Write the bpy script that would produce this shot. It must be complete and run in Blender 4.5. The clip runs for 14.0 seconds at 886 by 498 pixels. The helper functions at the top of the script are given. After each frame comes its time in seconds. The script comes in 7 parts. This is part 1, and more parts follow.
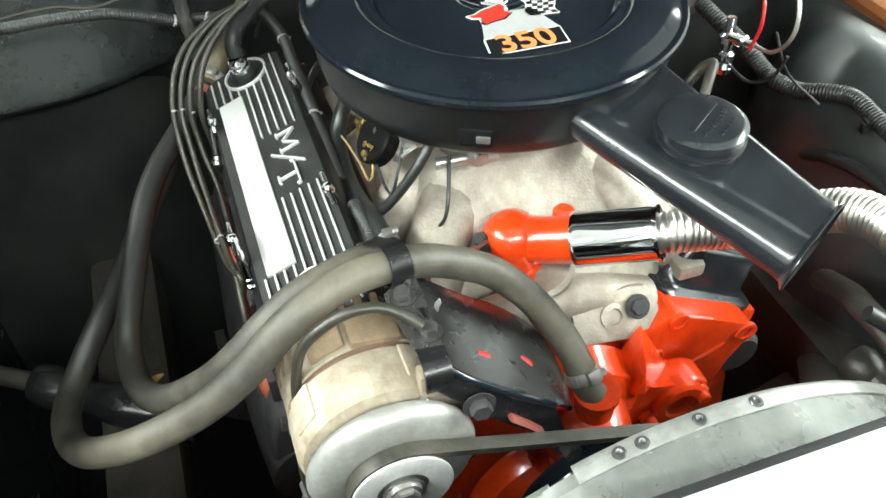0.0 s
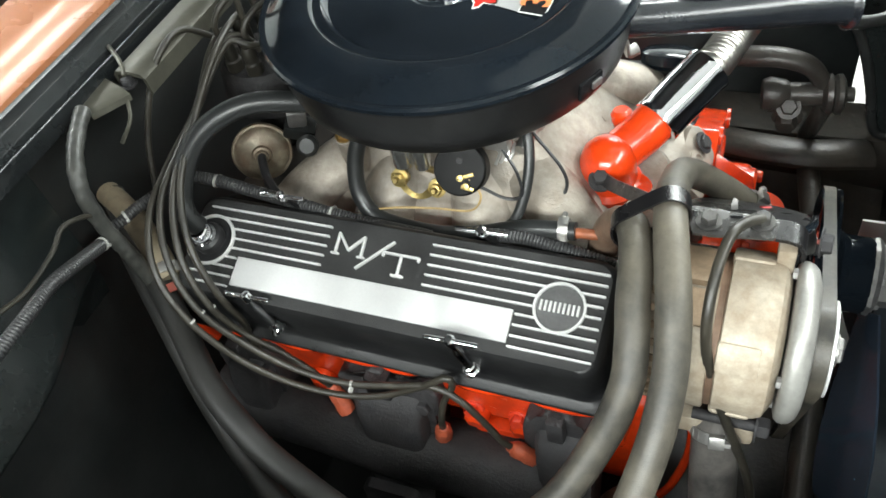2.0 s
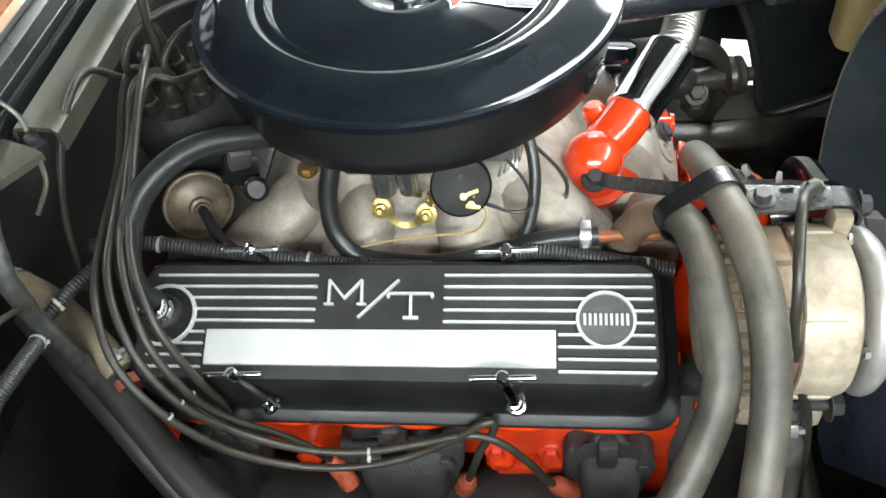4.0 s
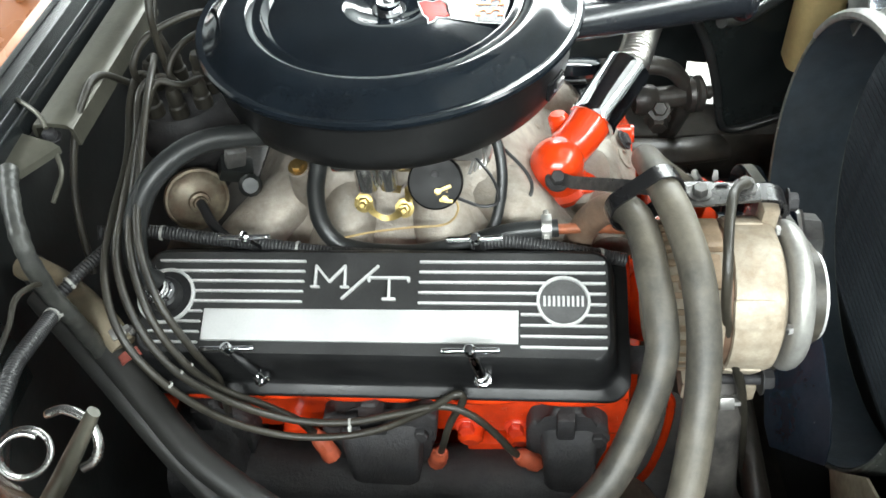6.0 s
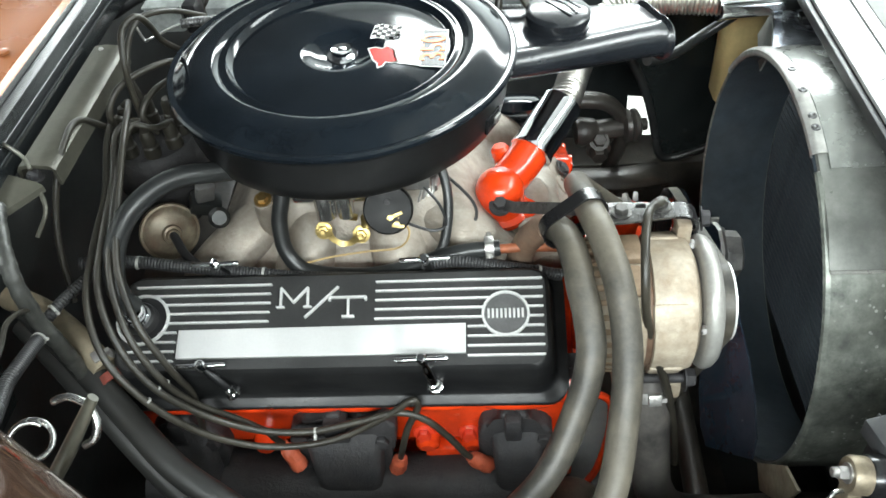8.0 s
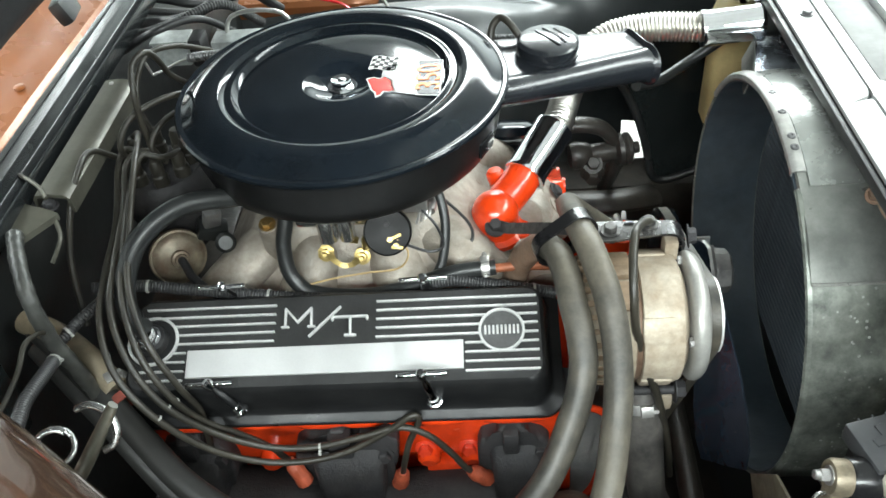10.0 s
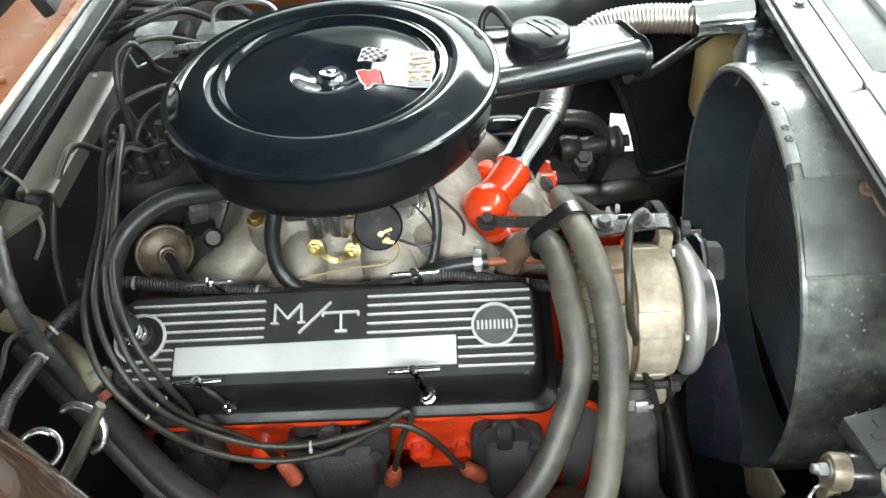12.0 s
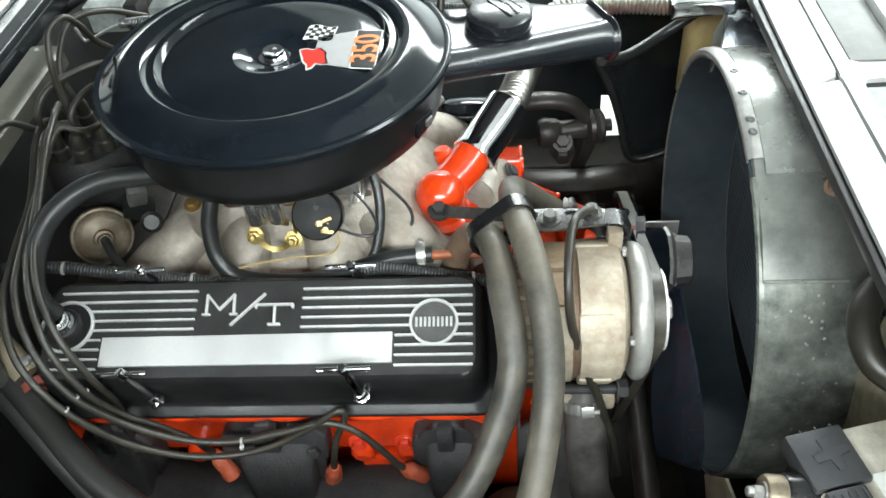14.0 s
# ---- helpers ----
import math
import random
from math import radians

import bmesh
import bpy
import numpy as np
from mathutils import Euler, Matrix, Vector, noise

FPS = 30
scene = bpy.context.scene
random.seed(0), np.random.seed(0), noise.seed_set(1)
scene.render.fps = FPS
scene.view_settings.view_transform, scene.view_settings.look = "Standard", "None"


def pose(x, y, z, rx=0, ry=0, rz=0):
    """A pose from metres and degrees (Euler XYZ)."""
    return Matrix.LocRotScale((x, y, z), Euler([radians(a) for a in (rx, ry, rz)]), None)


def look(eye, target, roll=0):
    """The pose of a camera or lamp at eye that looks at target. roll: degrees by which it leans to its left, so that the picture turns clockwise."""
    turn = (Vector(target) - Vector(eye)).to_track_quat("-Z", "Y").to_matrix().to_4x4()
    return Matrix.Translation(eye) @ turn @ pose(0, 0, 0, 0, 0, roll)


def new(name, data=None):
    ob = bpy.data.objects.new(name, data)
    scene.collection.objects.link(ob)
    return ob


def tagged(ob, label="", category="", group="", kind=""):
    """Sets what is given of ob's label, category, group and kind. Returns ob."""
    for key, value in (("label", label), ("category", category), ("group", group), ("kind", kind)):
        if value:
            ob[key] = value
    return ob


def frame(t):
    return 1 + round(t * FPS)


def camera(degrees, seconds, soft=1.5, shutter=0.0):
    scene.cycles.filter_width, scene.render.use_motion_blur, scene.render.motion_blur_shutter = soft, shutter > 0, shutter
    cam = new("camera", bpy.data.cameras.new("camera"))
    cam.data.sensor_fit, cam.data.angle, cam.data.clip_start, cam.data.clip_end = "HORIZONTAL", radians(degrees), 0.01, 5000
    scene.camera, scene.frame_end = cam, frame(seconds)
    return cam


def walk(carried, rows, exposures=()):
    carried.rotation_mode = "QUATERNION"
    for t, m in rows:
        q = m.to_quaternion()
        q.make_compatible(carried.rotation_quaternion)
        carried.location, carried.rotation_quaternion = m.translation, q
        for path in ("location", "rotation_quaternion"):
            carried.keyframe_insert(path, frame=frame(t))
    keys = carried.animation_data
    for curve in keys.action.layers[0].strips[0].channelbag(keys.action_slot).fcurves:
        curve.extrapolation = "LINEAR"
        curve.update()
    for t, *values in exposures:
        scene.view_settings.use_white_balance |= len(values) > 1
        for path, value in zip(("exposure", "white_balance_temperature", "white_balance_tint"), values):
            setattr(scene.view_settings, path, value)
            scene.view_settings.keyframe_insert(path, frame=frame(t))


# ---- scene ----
cam = camera(55.95, 14.0, soft=1.6)
PATH = [
    (0.0, 0.6775, -0.2887, 1.3317, 45.49, 0.25, 70.46),
    (0.5, 0.5744, -0.4192, 1.3296, 45.52, 0.72, 54.63),
    (1.0, 0.5036, -0.5708, 1.3577, 42.01, 2.40, 35.46),
    (1.5, 0.4202, -0.6394, 1.3750, 41.13, 6.15, 26.20),
    (2.0, 0.3096, -0.6411, 1.3690, 41.51, 9.20, 20.53),
    (2.5, 0.1743, -0.6576, 1.3506, 41.51, 4.36, 7.52),
    (3.0, 0.1140, -0.6289, 1.3188, 41.66, 6.10, 4.55),
    (5.5, 0.1313, -0.6605, 1.3356, 43.47, 4.12, 4.74),
    (6.0, 0.1361, -0.7045, 1.3542, 43.81, 4.27, 4.37),
    (6.5, 0.1425, -0.7445, 1.3685, 44.19, 4.76, 3.72),
    (7.0, 0.1506, -0.7622, 1.3801, 44.57, 4.94, 3.20),
    (7.5, 0.1530, -0.7670, 1.3911, 45.15, 4.40, 2.53),
    (8.0, 0.1612, -0.7706, 1.3990, 46.14, 3.97, 1.74),
    (8.5, 0.1650, -0.7901, 1.4115, 47.70, 3.97, 1.72),
    (11.0, 0.1702, -0.8016, 1.4177, 47.98, 5.18, 1.07),
    (11.5, 0.1653, -0.7959, 1.4141, 47.69, 4.82, 0.85),
    (12.0, 0.1621, -0.7928, 1.4095, 47.55, 4.27, 0.41),
    (12.5, 0.1654, -0.7885, 1.4065, 47.24, 4.23, 0.29),
    (13.0, 0.1733, -0.7871, 1.4076, 47.02, 4.27, 0.31),
    (13.5, 0.1835, -0.7811, 1.4035, 46.93, 4.40, 0.51),
    (14.0, 0.2397, -0.7464, 1.3869, 45.92, 4.38, 2.40),
]
walk(cam, [(t, pose(x, y, z, rx, ry, rz)) for t, x, y, z, rx, ry, rz in PATH], [(0.0, 0.80, 7000, 12), (1.0, 0.56, 7050, 18), (2.0, 0.46, 6950, 18), (3.0, 0.55, 6850, 17), (6.0, 0.60, 6800, 17), (8.5, 0.44, 6750, 16), (11.0, 0.36, 6750, 15), (12.5, 0.40, 6750, 16), (14.0, 0.38, 6750, 16)])

# ---- light: an enclosed garage with added area lamps out of view ----
world = bpy.data.worlds.new("garage_air")
scene.world = world
world.use_nodes = True
world.node_tree.nodes["Background"].inputs[0].default_value = (0.9, 0.95, 1.0, 1)
world.node_tree.nodes["Background"].inputs[1].default_value = 0.15


def lamp(name, x, y, z, sx, sy, watts, aim=(0, 0, -1), color=(0.86, 1.0, 1.0)):
    data = bpy.data.lights.new(name, "AREA")
    data.shape, data.size, data.size_y, data.energy, data.color = "RECTANGLE", sx, sy, watts, color
    ob = new(name, data)
    ob.matrix_world = look((x, y, z), (x + aim[0], y + aim[1], z + aim[2]))
    return ob


# Added lamps out of view, set by reflections and by the brightness needed.
LAMPS = [(1.2, 3.1, 2.62, 3.0, 1.0, 265), (-2.3, 0.2, 2.78, 0.5, 3.0, 90), (2.3, -0.4, 2.78, 0.6, 3.0, 100), (-0.1, -2.7, 2.62, 3.2, 0.8, 250)]
for x, y, z, sx, sy, w in LAMPS:
    lamp("overhead_area_light", x, y, z, sx, sy, w)
# Added lamp, no fixture: brightens the reflection on the lid's left shoulder.
lamp("corner_fill_light", -2.7, 4.4, 1.9, 1.8, 0.5, 40, (0.2, -1, -0.1))

# ---- materials ----


def mat(name, color, rough=0.5, metal=0.0, vary=0.25, grain=40.0, stain=6.0, bump=0.15, bump_scale=300.0, coat=0.0, dust=None, dust_amount=0.0, spec=0.5, island=0.0, fleck=0.0):
    """A surface with grain and stains at two scales, uneven gloss and a fine relief; sizes are in metres."""
    m = bpy.data.materials.new(name)
    m.use_nodes = True
    nt = m.node_tree
    bsdf = nt.nodes["Principled BSDF"]
    co = nt.nodes.new("ShaderNodeTexCoord")

    def tex(scale, detail=4.0, rough_=0.6):
        n = nt.nodes.new("ShaderNodeTexNoise")
        n.inputs["Scale"].default_value, n.inputs["Detail"].default_value, n.inputs["Roughness"].default_value = scale, detail, rough_
        nt.links.new(co.outputs["Object"], n.inputs["Vector"])
        return n.outputs["Fac"]

    def ramp(src, lo, hi, a=0.3, b=0.7):
        n = nt.nodes.new("ShaderNodeMapRange")
        n.inputs[1].default_value, n.inputs[2].default_value, n.inputs[3].default_value, n.inputs[4].default_value = a, b, lo, hi
        nt.links.new(src, n.inputs[0])
        return n.outputs[0]

    def math2(op, a, b):
        n = nt.nodes.new("ShaderNodeMath")
        n.operation = op
        for i, v in enumerate((a, b)):
            if not isinstance(v, (int, float)):
                nt.links.new(v, n.inputs[i])
            else:
                n.inputs[i].default_value = v
        return n.outputs[0]

    coarse, fine = tex(stain), tex(grain, 6.0, 0.7)
    shade = math2("MULTIPLY", ramp(coarse, 1 - vary, 1 + vary), ramp(fine, 1 - vary * 0.6, 1 + vary * 0.6))
    mix = nt.nodes.new("ShaderNodeMix")
    mix.data_type, mix.blend_type = "RGBA", "MULTIPLY"
    mix.inputs[0].default_value = 1.0
    mix.inputs[6].default_value = (*color, 1)
    nt.links.new(shade, mix.inputs[7])
    out = mix.outputs[2]
    rough_src = ramp(tex(stain * 2.3), max(0.02, rough * 0.8), min(1.0, rough * 1.25))
    if dust:
        m2 = nt.nodes.new("ShaderNodeMix")
        m2.data_type = "RGBA"
        f = math2("MULTIPLY", ramp(tex(stain * 1.7, 8.0, 0.7), 0.0, 1.0, 0.35, 0.75), dust_amount)
        nt.links.new(f, m2.inputs[0])
        nt.links.new(out, m2.inputs[6])
        m2.inputs[7].default_value = (*dust, 1)
        out = m2.outputs[2]
        rough_src = math2("MAXIMUM", rough_src, math2("MULTIPLY", f, 0.85))
    if fleck:
        # scattered chips of paint
        v = nt.nodes.new("ShaderNodeTexVoronoi")
        v.inputs["Scale"].default_value = 130.0
        nt.links.new(co.outputs["Object"], v.inputs["Vector"])
        chips = math2("MULTIPLY", math2("LESS_THAN", v.outputs["Distance"], 0.20), ramp(tex(22.0), 0.0, fleck, 0.52, 0.60))
        m3 = nt.nodes.new("ShaderNodeMix")
        m3.data_type = "RGBA"
        nt.links.new(chips, m3.inputs[0])
        nt.links.new(out, m3.inputs[6])
        m3.inputs[7].default_value = (0.62, 0.63, 0.60, 1)
        out = m3.outputs[2]
    nt.links.new(out, bsdf.inputs["Base Color"])
    nt.links.new(rough_src, bsdf.inputs["Roughness"])
    bsdf.inputs["Metallic"].default_value = metal
    bsdf.inputs["Specular IOR Level"].default_value = spec
    bsdf.inputs["Coat Weight"].default_value = coat
    bsdf.inputs["Coat Roughness"].default_value = 0.06
    if bump:
        b = nt.nodes.new("ShaderNodeBump")
        b.inputs["Strength"].default_value, b.inputs["Distance"].default_value = bump, 0.002
        nt.links.new(tex(bump_scale, 5.0), b.inputs["Height"])
        nt.links.new(b.outputs[0], bsdf.inputs["Normal"])
    return m


GLOSS_BLACK = mat("gloss_black_paint", (0.0060, 0.0094, 0.0135), 0.095, 0.0, 0.3, 900, 9, 0.02, 60, coat=0.0, dust=(0.16, 0.16, 0.15), dust_amount=0.03, spec=0.33)
FADED_RED = mat("faded_red_rubber", (0.26, 0.05, 0.035), 0.55, 0.0, 0.3, 150, 30, 0.15, 500, dust=(0.12, 0.06, 0.045), dust_amount=0.6)
# Paler than the right apron: reflected light put into the dust colour.
APRON_LEFT = mat("brightened_apron_paint", (0.014, 0.018, 0.019), 0.36, 0.0, 0.3, 40, 3, 0.04, 40, coat=0.1, dust=(0.10, 0.11, 0.11), dust_amount=0.45, spec=0.6)
BRACKET = mat("scratched_black_enamel", (0.006, 0.006, 0.007), 0.28, 0.0, 0.3, 200, 12, 0.06, 160, dust=(0.06, 0.055, 0.05), dust_amount=0.15, spec=0.6)
FAN_GREY = mat("grey_pressed_steel", (0.36, 0.355, 0.335), 0.40, 0.4, 0.2, 200, 20, 0.1, 800, dust=(0.22, 0.21, 0.19), dust_amount=0.5)
RUST = mat("rust_stained_pipe", (0.17, 0.10, 0.065), 0.55, 0.2, 0.35, 120, 25, 0.25, 500, dust=(0.26, 0.20, 0.15), dust_amount=0.5)
RUST_PIPE = mat("rusty_orange_pipe", (0.30, 0.085, 0.035), 0.5, 0.2, 0.35, 200, 60, 0.2, 500, dust=(0.14, 0.07, 0.04), dust_amount=0.5)
WORN_STEEL = mat("worn_dark_steel", (0.15, 0.15, 0.152), 0.30, 0.7, 0.4, 120, 30, 0.15, 500, dust=(0.04, 0.04, 0.04), dust_amount=0.6)
SATIN_BLACK = mat("satin_black_paint", (0.0065, 0.0068, 0.0074), 0.34, 0.0, 0.3, 200, 12, 0.06, 500, dust=(0.035, 0.034, 0.032), dust_amount=0.2, spec=0.26)
COVER = mat("cover_side_paint", (0.0085, 0.0088, 0.0095), 0.34, 0.0, 0.3, 200, 12, 0.10, 260, dust=(0.04, 0.04, 0.038), dust_amount=0.3, spec=0.25)
SNORKEL = mat("semi_gloss_black_paint", (0.011, 0.0130, 0.0165), 0.21, 0.0, 0.3, 200, 12, 0.03, 400, dust=(0.10, 0.10, 0.10), dust_amount=0.08, spec=0.7)
CRINKLE = mat("crinkle_black_paint", (0.027, 0.027, 0.027), 0.46, 0.0, 0.3, 400, 20, 0.4, 1400, spec=0.3)
RIDGE = mat("machined_aluminium", (0.80, 0.80, 0.79), 0.38, 0.45, 0.15, 300, 30, 0.15, 1500)
PLATE = mat("brushed_aluminium", (0.68, 0.68, 0.675), 0.55, 0.6, 0.06, 500, 12, 0.05, 1200)
CAST = mat("cast_aluminium", (0.405, 0.365, 0.315), 0.44, 0.35, 0.3, 70, 16, 0.45, 380, dust=(0.19, 0.14, 0.10), dust_amount=0.75)
ALT = mat("dirty_alternator_casting", (0.365, 0.318, 0.25), 0.6, 0.05, 0.32, 120, 20, 0.3, 500, dust=(0.18, 0.12, 0.07), dust_amount=0.75)
ALT_DARK = mat("heat_stained_casting", (0.24, 0.17, 0.11), 0.6, 0.2, 0.3, 120, 25, 0.3, 600)
STEEL = mat("bare_steel", (0.55, 0.54, 0.52), 0.36, 0.9, 0.2, 200, 20, 0.15, 800)
ZINC = mat("dull_zinc", (0.42, 0.41, 0.40), 0.42, 0.85, 0.25, 160, 18, 0.15, 700)
CHROME = mat("chrome", (0.80, 0.80, 0.82), 0.06, 1.0, 0.05, 200, 10, 0.0)
FLEX = mat("stainless_flex", (0.78, 0.75, 0.70), 0.33, 1.0, 0.12, 200, 14, 0.05, 600)
ORANGE = mat("orange_engine_enamel", (0.74, 0.050, 0.007), 0.20, 0.0, 0.2, 120, 14, 0.22, 90, coat=0.5, dust=(0.24, 0.022, 0.010), dust_amount=0.45)
RED = mat("red_lacquer", (0.55, 0.015, 0.02), 0.2, 0.0, 0.2, 200, 20, 0.1, 200, coat=0.5)
ENAMEL_RED = mat("glossy_red_enamel", (0.60, 0.045, 0.018), 0.14, 0.0, 0.2, 200, 20, 0.2, 150, coat=0.8)
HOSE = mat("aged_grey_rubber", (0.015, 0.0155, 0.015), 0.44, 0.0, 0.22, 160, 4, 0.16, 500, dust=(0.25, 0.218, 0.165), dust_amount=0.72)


def shade_rear(m, x0, x1, low):
    """Fades a rubber's dust towards the firewall, painting the shade there into its colour."""
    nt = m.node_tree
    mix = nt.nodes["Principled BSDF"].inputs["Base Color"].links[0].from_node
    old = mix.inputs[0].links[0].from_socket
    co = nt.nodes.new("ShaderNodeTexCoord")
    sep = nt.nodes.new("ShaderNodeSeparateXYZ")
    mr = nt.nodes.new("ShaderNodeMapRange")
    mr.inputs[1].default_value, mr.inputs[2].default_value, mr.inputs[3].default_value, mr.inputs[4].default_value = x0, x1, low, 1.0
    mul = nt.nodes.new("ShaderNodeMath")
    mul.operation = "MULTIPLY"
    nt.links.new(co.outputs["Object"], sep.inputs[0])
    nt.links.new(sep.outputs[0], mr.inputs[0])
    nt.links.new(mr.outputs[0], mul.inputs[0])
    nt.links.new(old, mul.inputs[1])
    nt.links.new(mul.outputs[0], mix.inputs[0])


# Shade on the hoses' rear lengths is painted in along x.
shade_rear(HOSE, 0.0, 0.23, 0.06)
HOSE_WORN = mat("dusty_worn_rubber", (0.045, 0.043, 0.042), 0.36, 0.0, 0.3, 160, 10, 0.15, 400, dust=(0.22, 0.20, 0.18), dust_amount=0.8)
TERMINAL = mat("corroded_terminal_lead", (0.24, 0.20, 0.145), 0.42, 0.5, 0.4, 220, 45, 0.25, 500, dust=(0.30, 0.25, 0.17), dust_amount=0.5)
HOSE_DARK = mat("black_rubber", (0.0135, 0.0150, 0.0155), 0.33, 0.0, 0.25, 200, 10, 0.12, 500, dust=(0.055, 0.056, 0.053), dust_amount=0.35)
WIRE = mat("olive_grey_silicone_wire", (0.019, 0.0175, 0.014), 0.38, 0.0, 0.3, 400, 14, 0.1, 600, dust=(0.070, 0.061, 0.045), dust_amount=0.5)
WIRE_BLACK = mat("black_plastic", (0.018, 0.018, 0.019), 0.36, 0.0, 0.25, 200, 14, 0.08, 600)
LOOM = mat("split_loom_plastic", (0.03, 0.03, 0.031), 0.38, 0.0, 0.2, 300, 14, 0.05, 600)
BRASS = mat("yellow_zinc", (0.44, 0.33, 0.13), 0.33, 0.95, 0.3, 300, 60, 0.12, 600, dust=(0.22, 0.15, 0.06), dust_amount=0.4)
IRON = mat("black_manifold_iron", (0.020, 0.020, 0.022), 0.62, 0.1, 0.35, 120, 18, 0.6, 300, dust=(0.055, 0.048, 0.045), dust_amount=0.5)
BOOT = mat("orange_boot_rubber", (0.42, 0.085, 0.040), 0.45, 0.0, 0.25, 150, 40, 0.3, 400)
BAY = mat("grimy_black_bay_paint", (0.0068, 0.0085, 0.0088), 0.42, 0.0, 0.45, 30, 5, 0.2, 90, dust=(0.030, 0.030, 0.027), dust_amount=0.5)
APRON = mat("semi_gloss_apron_paint", (0.0085, 0.0115, 0.0115), 0.24, 0.0, 0.35, 40, 3, 0.05, 40, dust=(0.032, 0.036, 0.035), dust_amount=0.4)
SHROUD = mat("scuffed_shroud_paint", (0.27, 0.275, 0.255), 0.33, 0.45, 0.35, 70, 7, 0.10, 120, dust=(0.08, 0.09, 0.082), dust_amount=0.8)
SHROUD_LIP = mat("pale_shroud_lip", (0.46, 0.46, 0.44), 0.34, 0.5, 0.3, 120, 20, 0.10, 200, dust=(0.16, 0.15, 0.13), dust_amount=0.6)
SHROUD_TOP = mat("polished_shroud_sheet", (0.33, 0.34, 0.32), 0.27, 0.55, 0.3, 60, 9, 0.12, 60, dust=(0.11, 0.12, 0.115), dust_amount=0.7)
# Blue tint paints in the bright reflection on the gusset.
GUSSET = mat("bluish_sheen_sheet", (0.30, 0.33, 0.37), 0.22, 0.8, 0.3, 120, 16, 0.12, 90, dust=(0.06, 0.065, 0.07), dust_amount=0.6)
# Paler than the bracket enamel, to hold the ledge's reflected light.
LEDGE = mat("paled_bracket_paint", (0.030, 0.030, 0.030), 0.24, 0.2, 0.3, 200, 30, 0.12, 250, coat=0.5, dust=(0.15, 0.14, 0.13), dust_amount=0.35, spec=0.8)
YELLOW = mat("yellow_connector_plastic", (0.72, 0.55, 0.015), 0.35, 0.0, 0.15, 200, 30, 0.05)
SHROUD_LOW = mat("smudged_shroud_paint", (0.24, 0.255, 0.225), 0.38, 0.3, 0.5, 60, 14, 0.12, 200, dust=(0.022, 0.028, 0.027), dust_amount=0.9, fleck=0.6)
AGED_TAN = mat("aged_tan_metal", (0.42, 0.37, 0.27), 0.55, 0.0, 0.35, 120, 14, 0.15, 400, dust=(0.16, 0.13, 0.085), dust_amount=0.6)
FANBLADE = mat("dark_fan_paint", (0.018, 0.028, 0.043), 0.22, 0.0, 0.35, 60, 8, 0.08, 120, dust=(0.06, 0.066, 0.075), dust_amount=0.35, spec=0.8)
CHOKE = mat("black_bakelite", (0.004, 0.004, 0.004), 0.42, 0.0, 0.2, 200, 14, 0.05, 600, spec=0.14)
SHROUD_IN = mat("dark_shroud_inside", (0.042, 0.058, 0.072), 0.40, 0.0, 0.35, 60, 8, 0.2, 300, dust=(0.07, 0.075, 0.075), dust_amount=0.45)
SUPPORT = mat("silver_support_paint", (0.50, 0.51, 0.505), 0.36, 0.15, 0.15, 60, 5, 0.06, 200, dust=(0.30, 0.30, 0.285), dust_amount=0.4)
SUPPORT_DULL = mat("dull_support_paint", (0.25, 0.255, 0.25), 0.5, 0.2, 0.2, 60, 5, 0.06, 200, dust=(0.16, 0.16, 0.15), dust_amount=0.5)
RAIL = mat("satin_rail_paint", (0.008, 0.0098, 0.0108), 0.22, 0.0, 0.35, 120, 10, 0.06, 160, dust=(0.05, 0.052, 0.05), dust_amount=0.2, spec=0.4)
STRIP = mat("dusty_cowl_metal", (0.062, 0.060, 0.048), 0.36, 0.35, 0.3, 70, 12, 0.12, 250, dust=(0.12, 0.115, 0.09), dust_amount=0.6)
COPPER = mat("copper_body_paint", (0.25, 0.082, 0.027), 0.28, 0.2, 0.12, 400, 4, 0.02, 60, coat=0.2, dust=(0.30, 0.15, 0.08), dust_amount=0.12, spec=0.35)
BRONZE = mat("bronze_brown_paint", (0.060, 0.032, 0.022), 0.16, 0.45, 0.3, 300, 10, 0.08, 90, coat=0.9, dust=(0.10, 0.07, 0.05), dust_amount=0.25)
WHITE = mat("white_paint", (0.75, 0.75, 0.72), 0.4, 0.0, 0.05, 100, 5, 0.0)
DECAL_RED = mat("decal_red", (0.62, 0.035, 0.025), 0.24, 0.0, 0.05, 100, 5, 0.0, spec=0.22)
DECAL_SILVER = mat("decal_silver", (0.40, 0.40, 0.40), 0.24, 0.1, 0.08, 100, 5, 0.0, spec=0.22)
DECAL_ORANGE = mat("decal_orange", (0.80, 0.24, 0.085), 0.24, 0.0, 0.05, 100, 5, 0.0, spec=0.22)
DECAL_BLACK = mat("decal_black", (0.01, 0.01, 0.011), 0.24, 0.0, 0.05, 100, 5, 0.0, spec=0.22)
TIE = mat("greyed_nylon", (0.33, 0.33, 0.31), 0.45, 0.0, 0.25, 100, 30, 0.05)
BOLT_STEEL = mat("worn_bolt_steel", (0.11, 0.108, 0.105), 0.38, 0.7, 0.35, 200, 60, 0.25, 600, dust=(0.05, 0.045, 0.04), dust_amount=0.5)
EMBLEM = mat("grey_emblem_field", (0.10, 0.10, 0.10), 0.5, 0.2, 0.25, 400, 40, 0.2, 1400)
TAN = mat("tan_plastic", (0.45, 0.36, 0.17), 0.5, 0.0, 0.2, 60, 8, 0.05)
BATT = mat("battery_case_plastic", (0.045, 0.047, 0.05), 0.36, 0.0, 0.25, 150, 10, 0.1, 500, dust=(0.09, 0.09, 0.09), dust_amount=0.5)
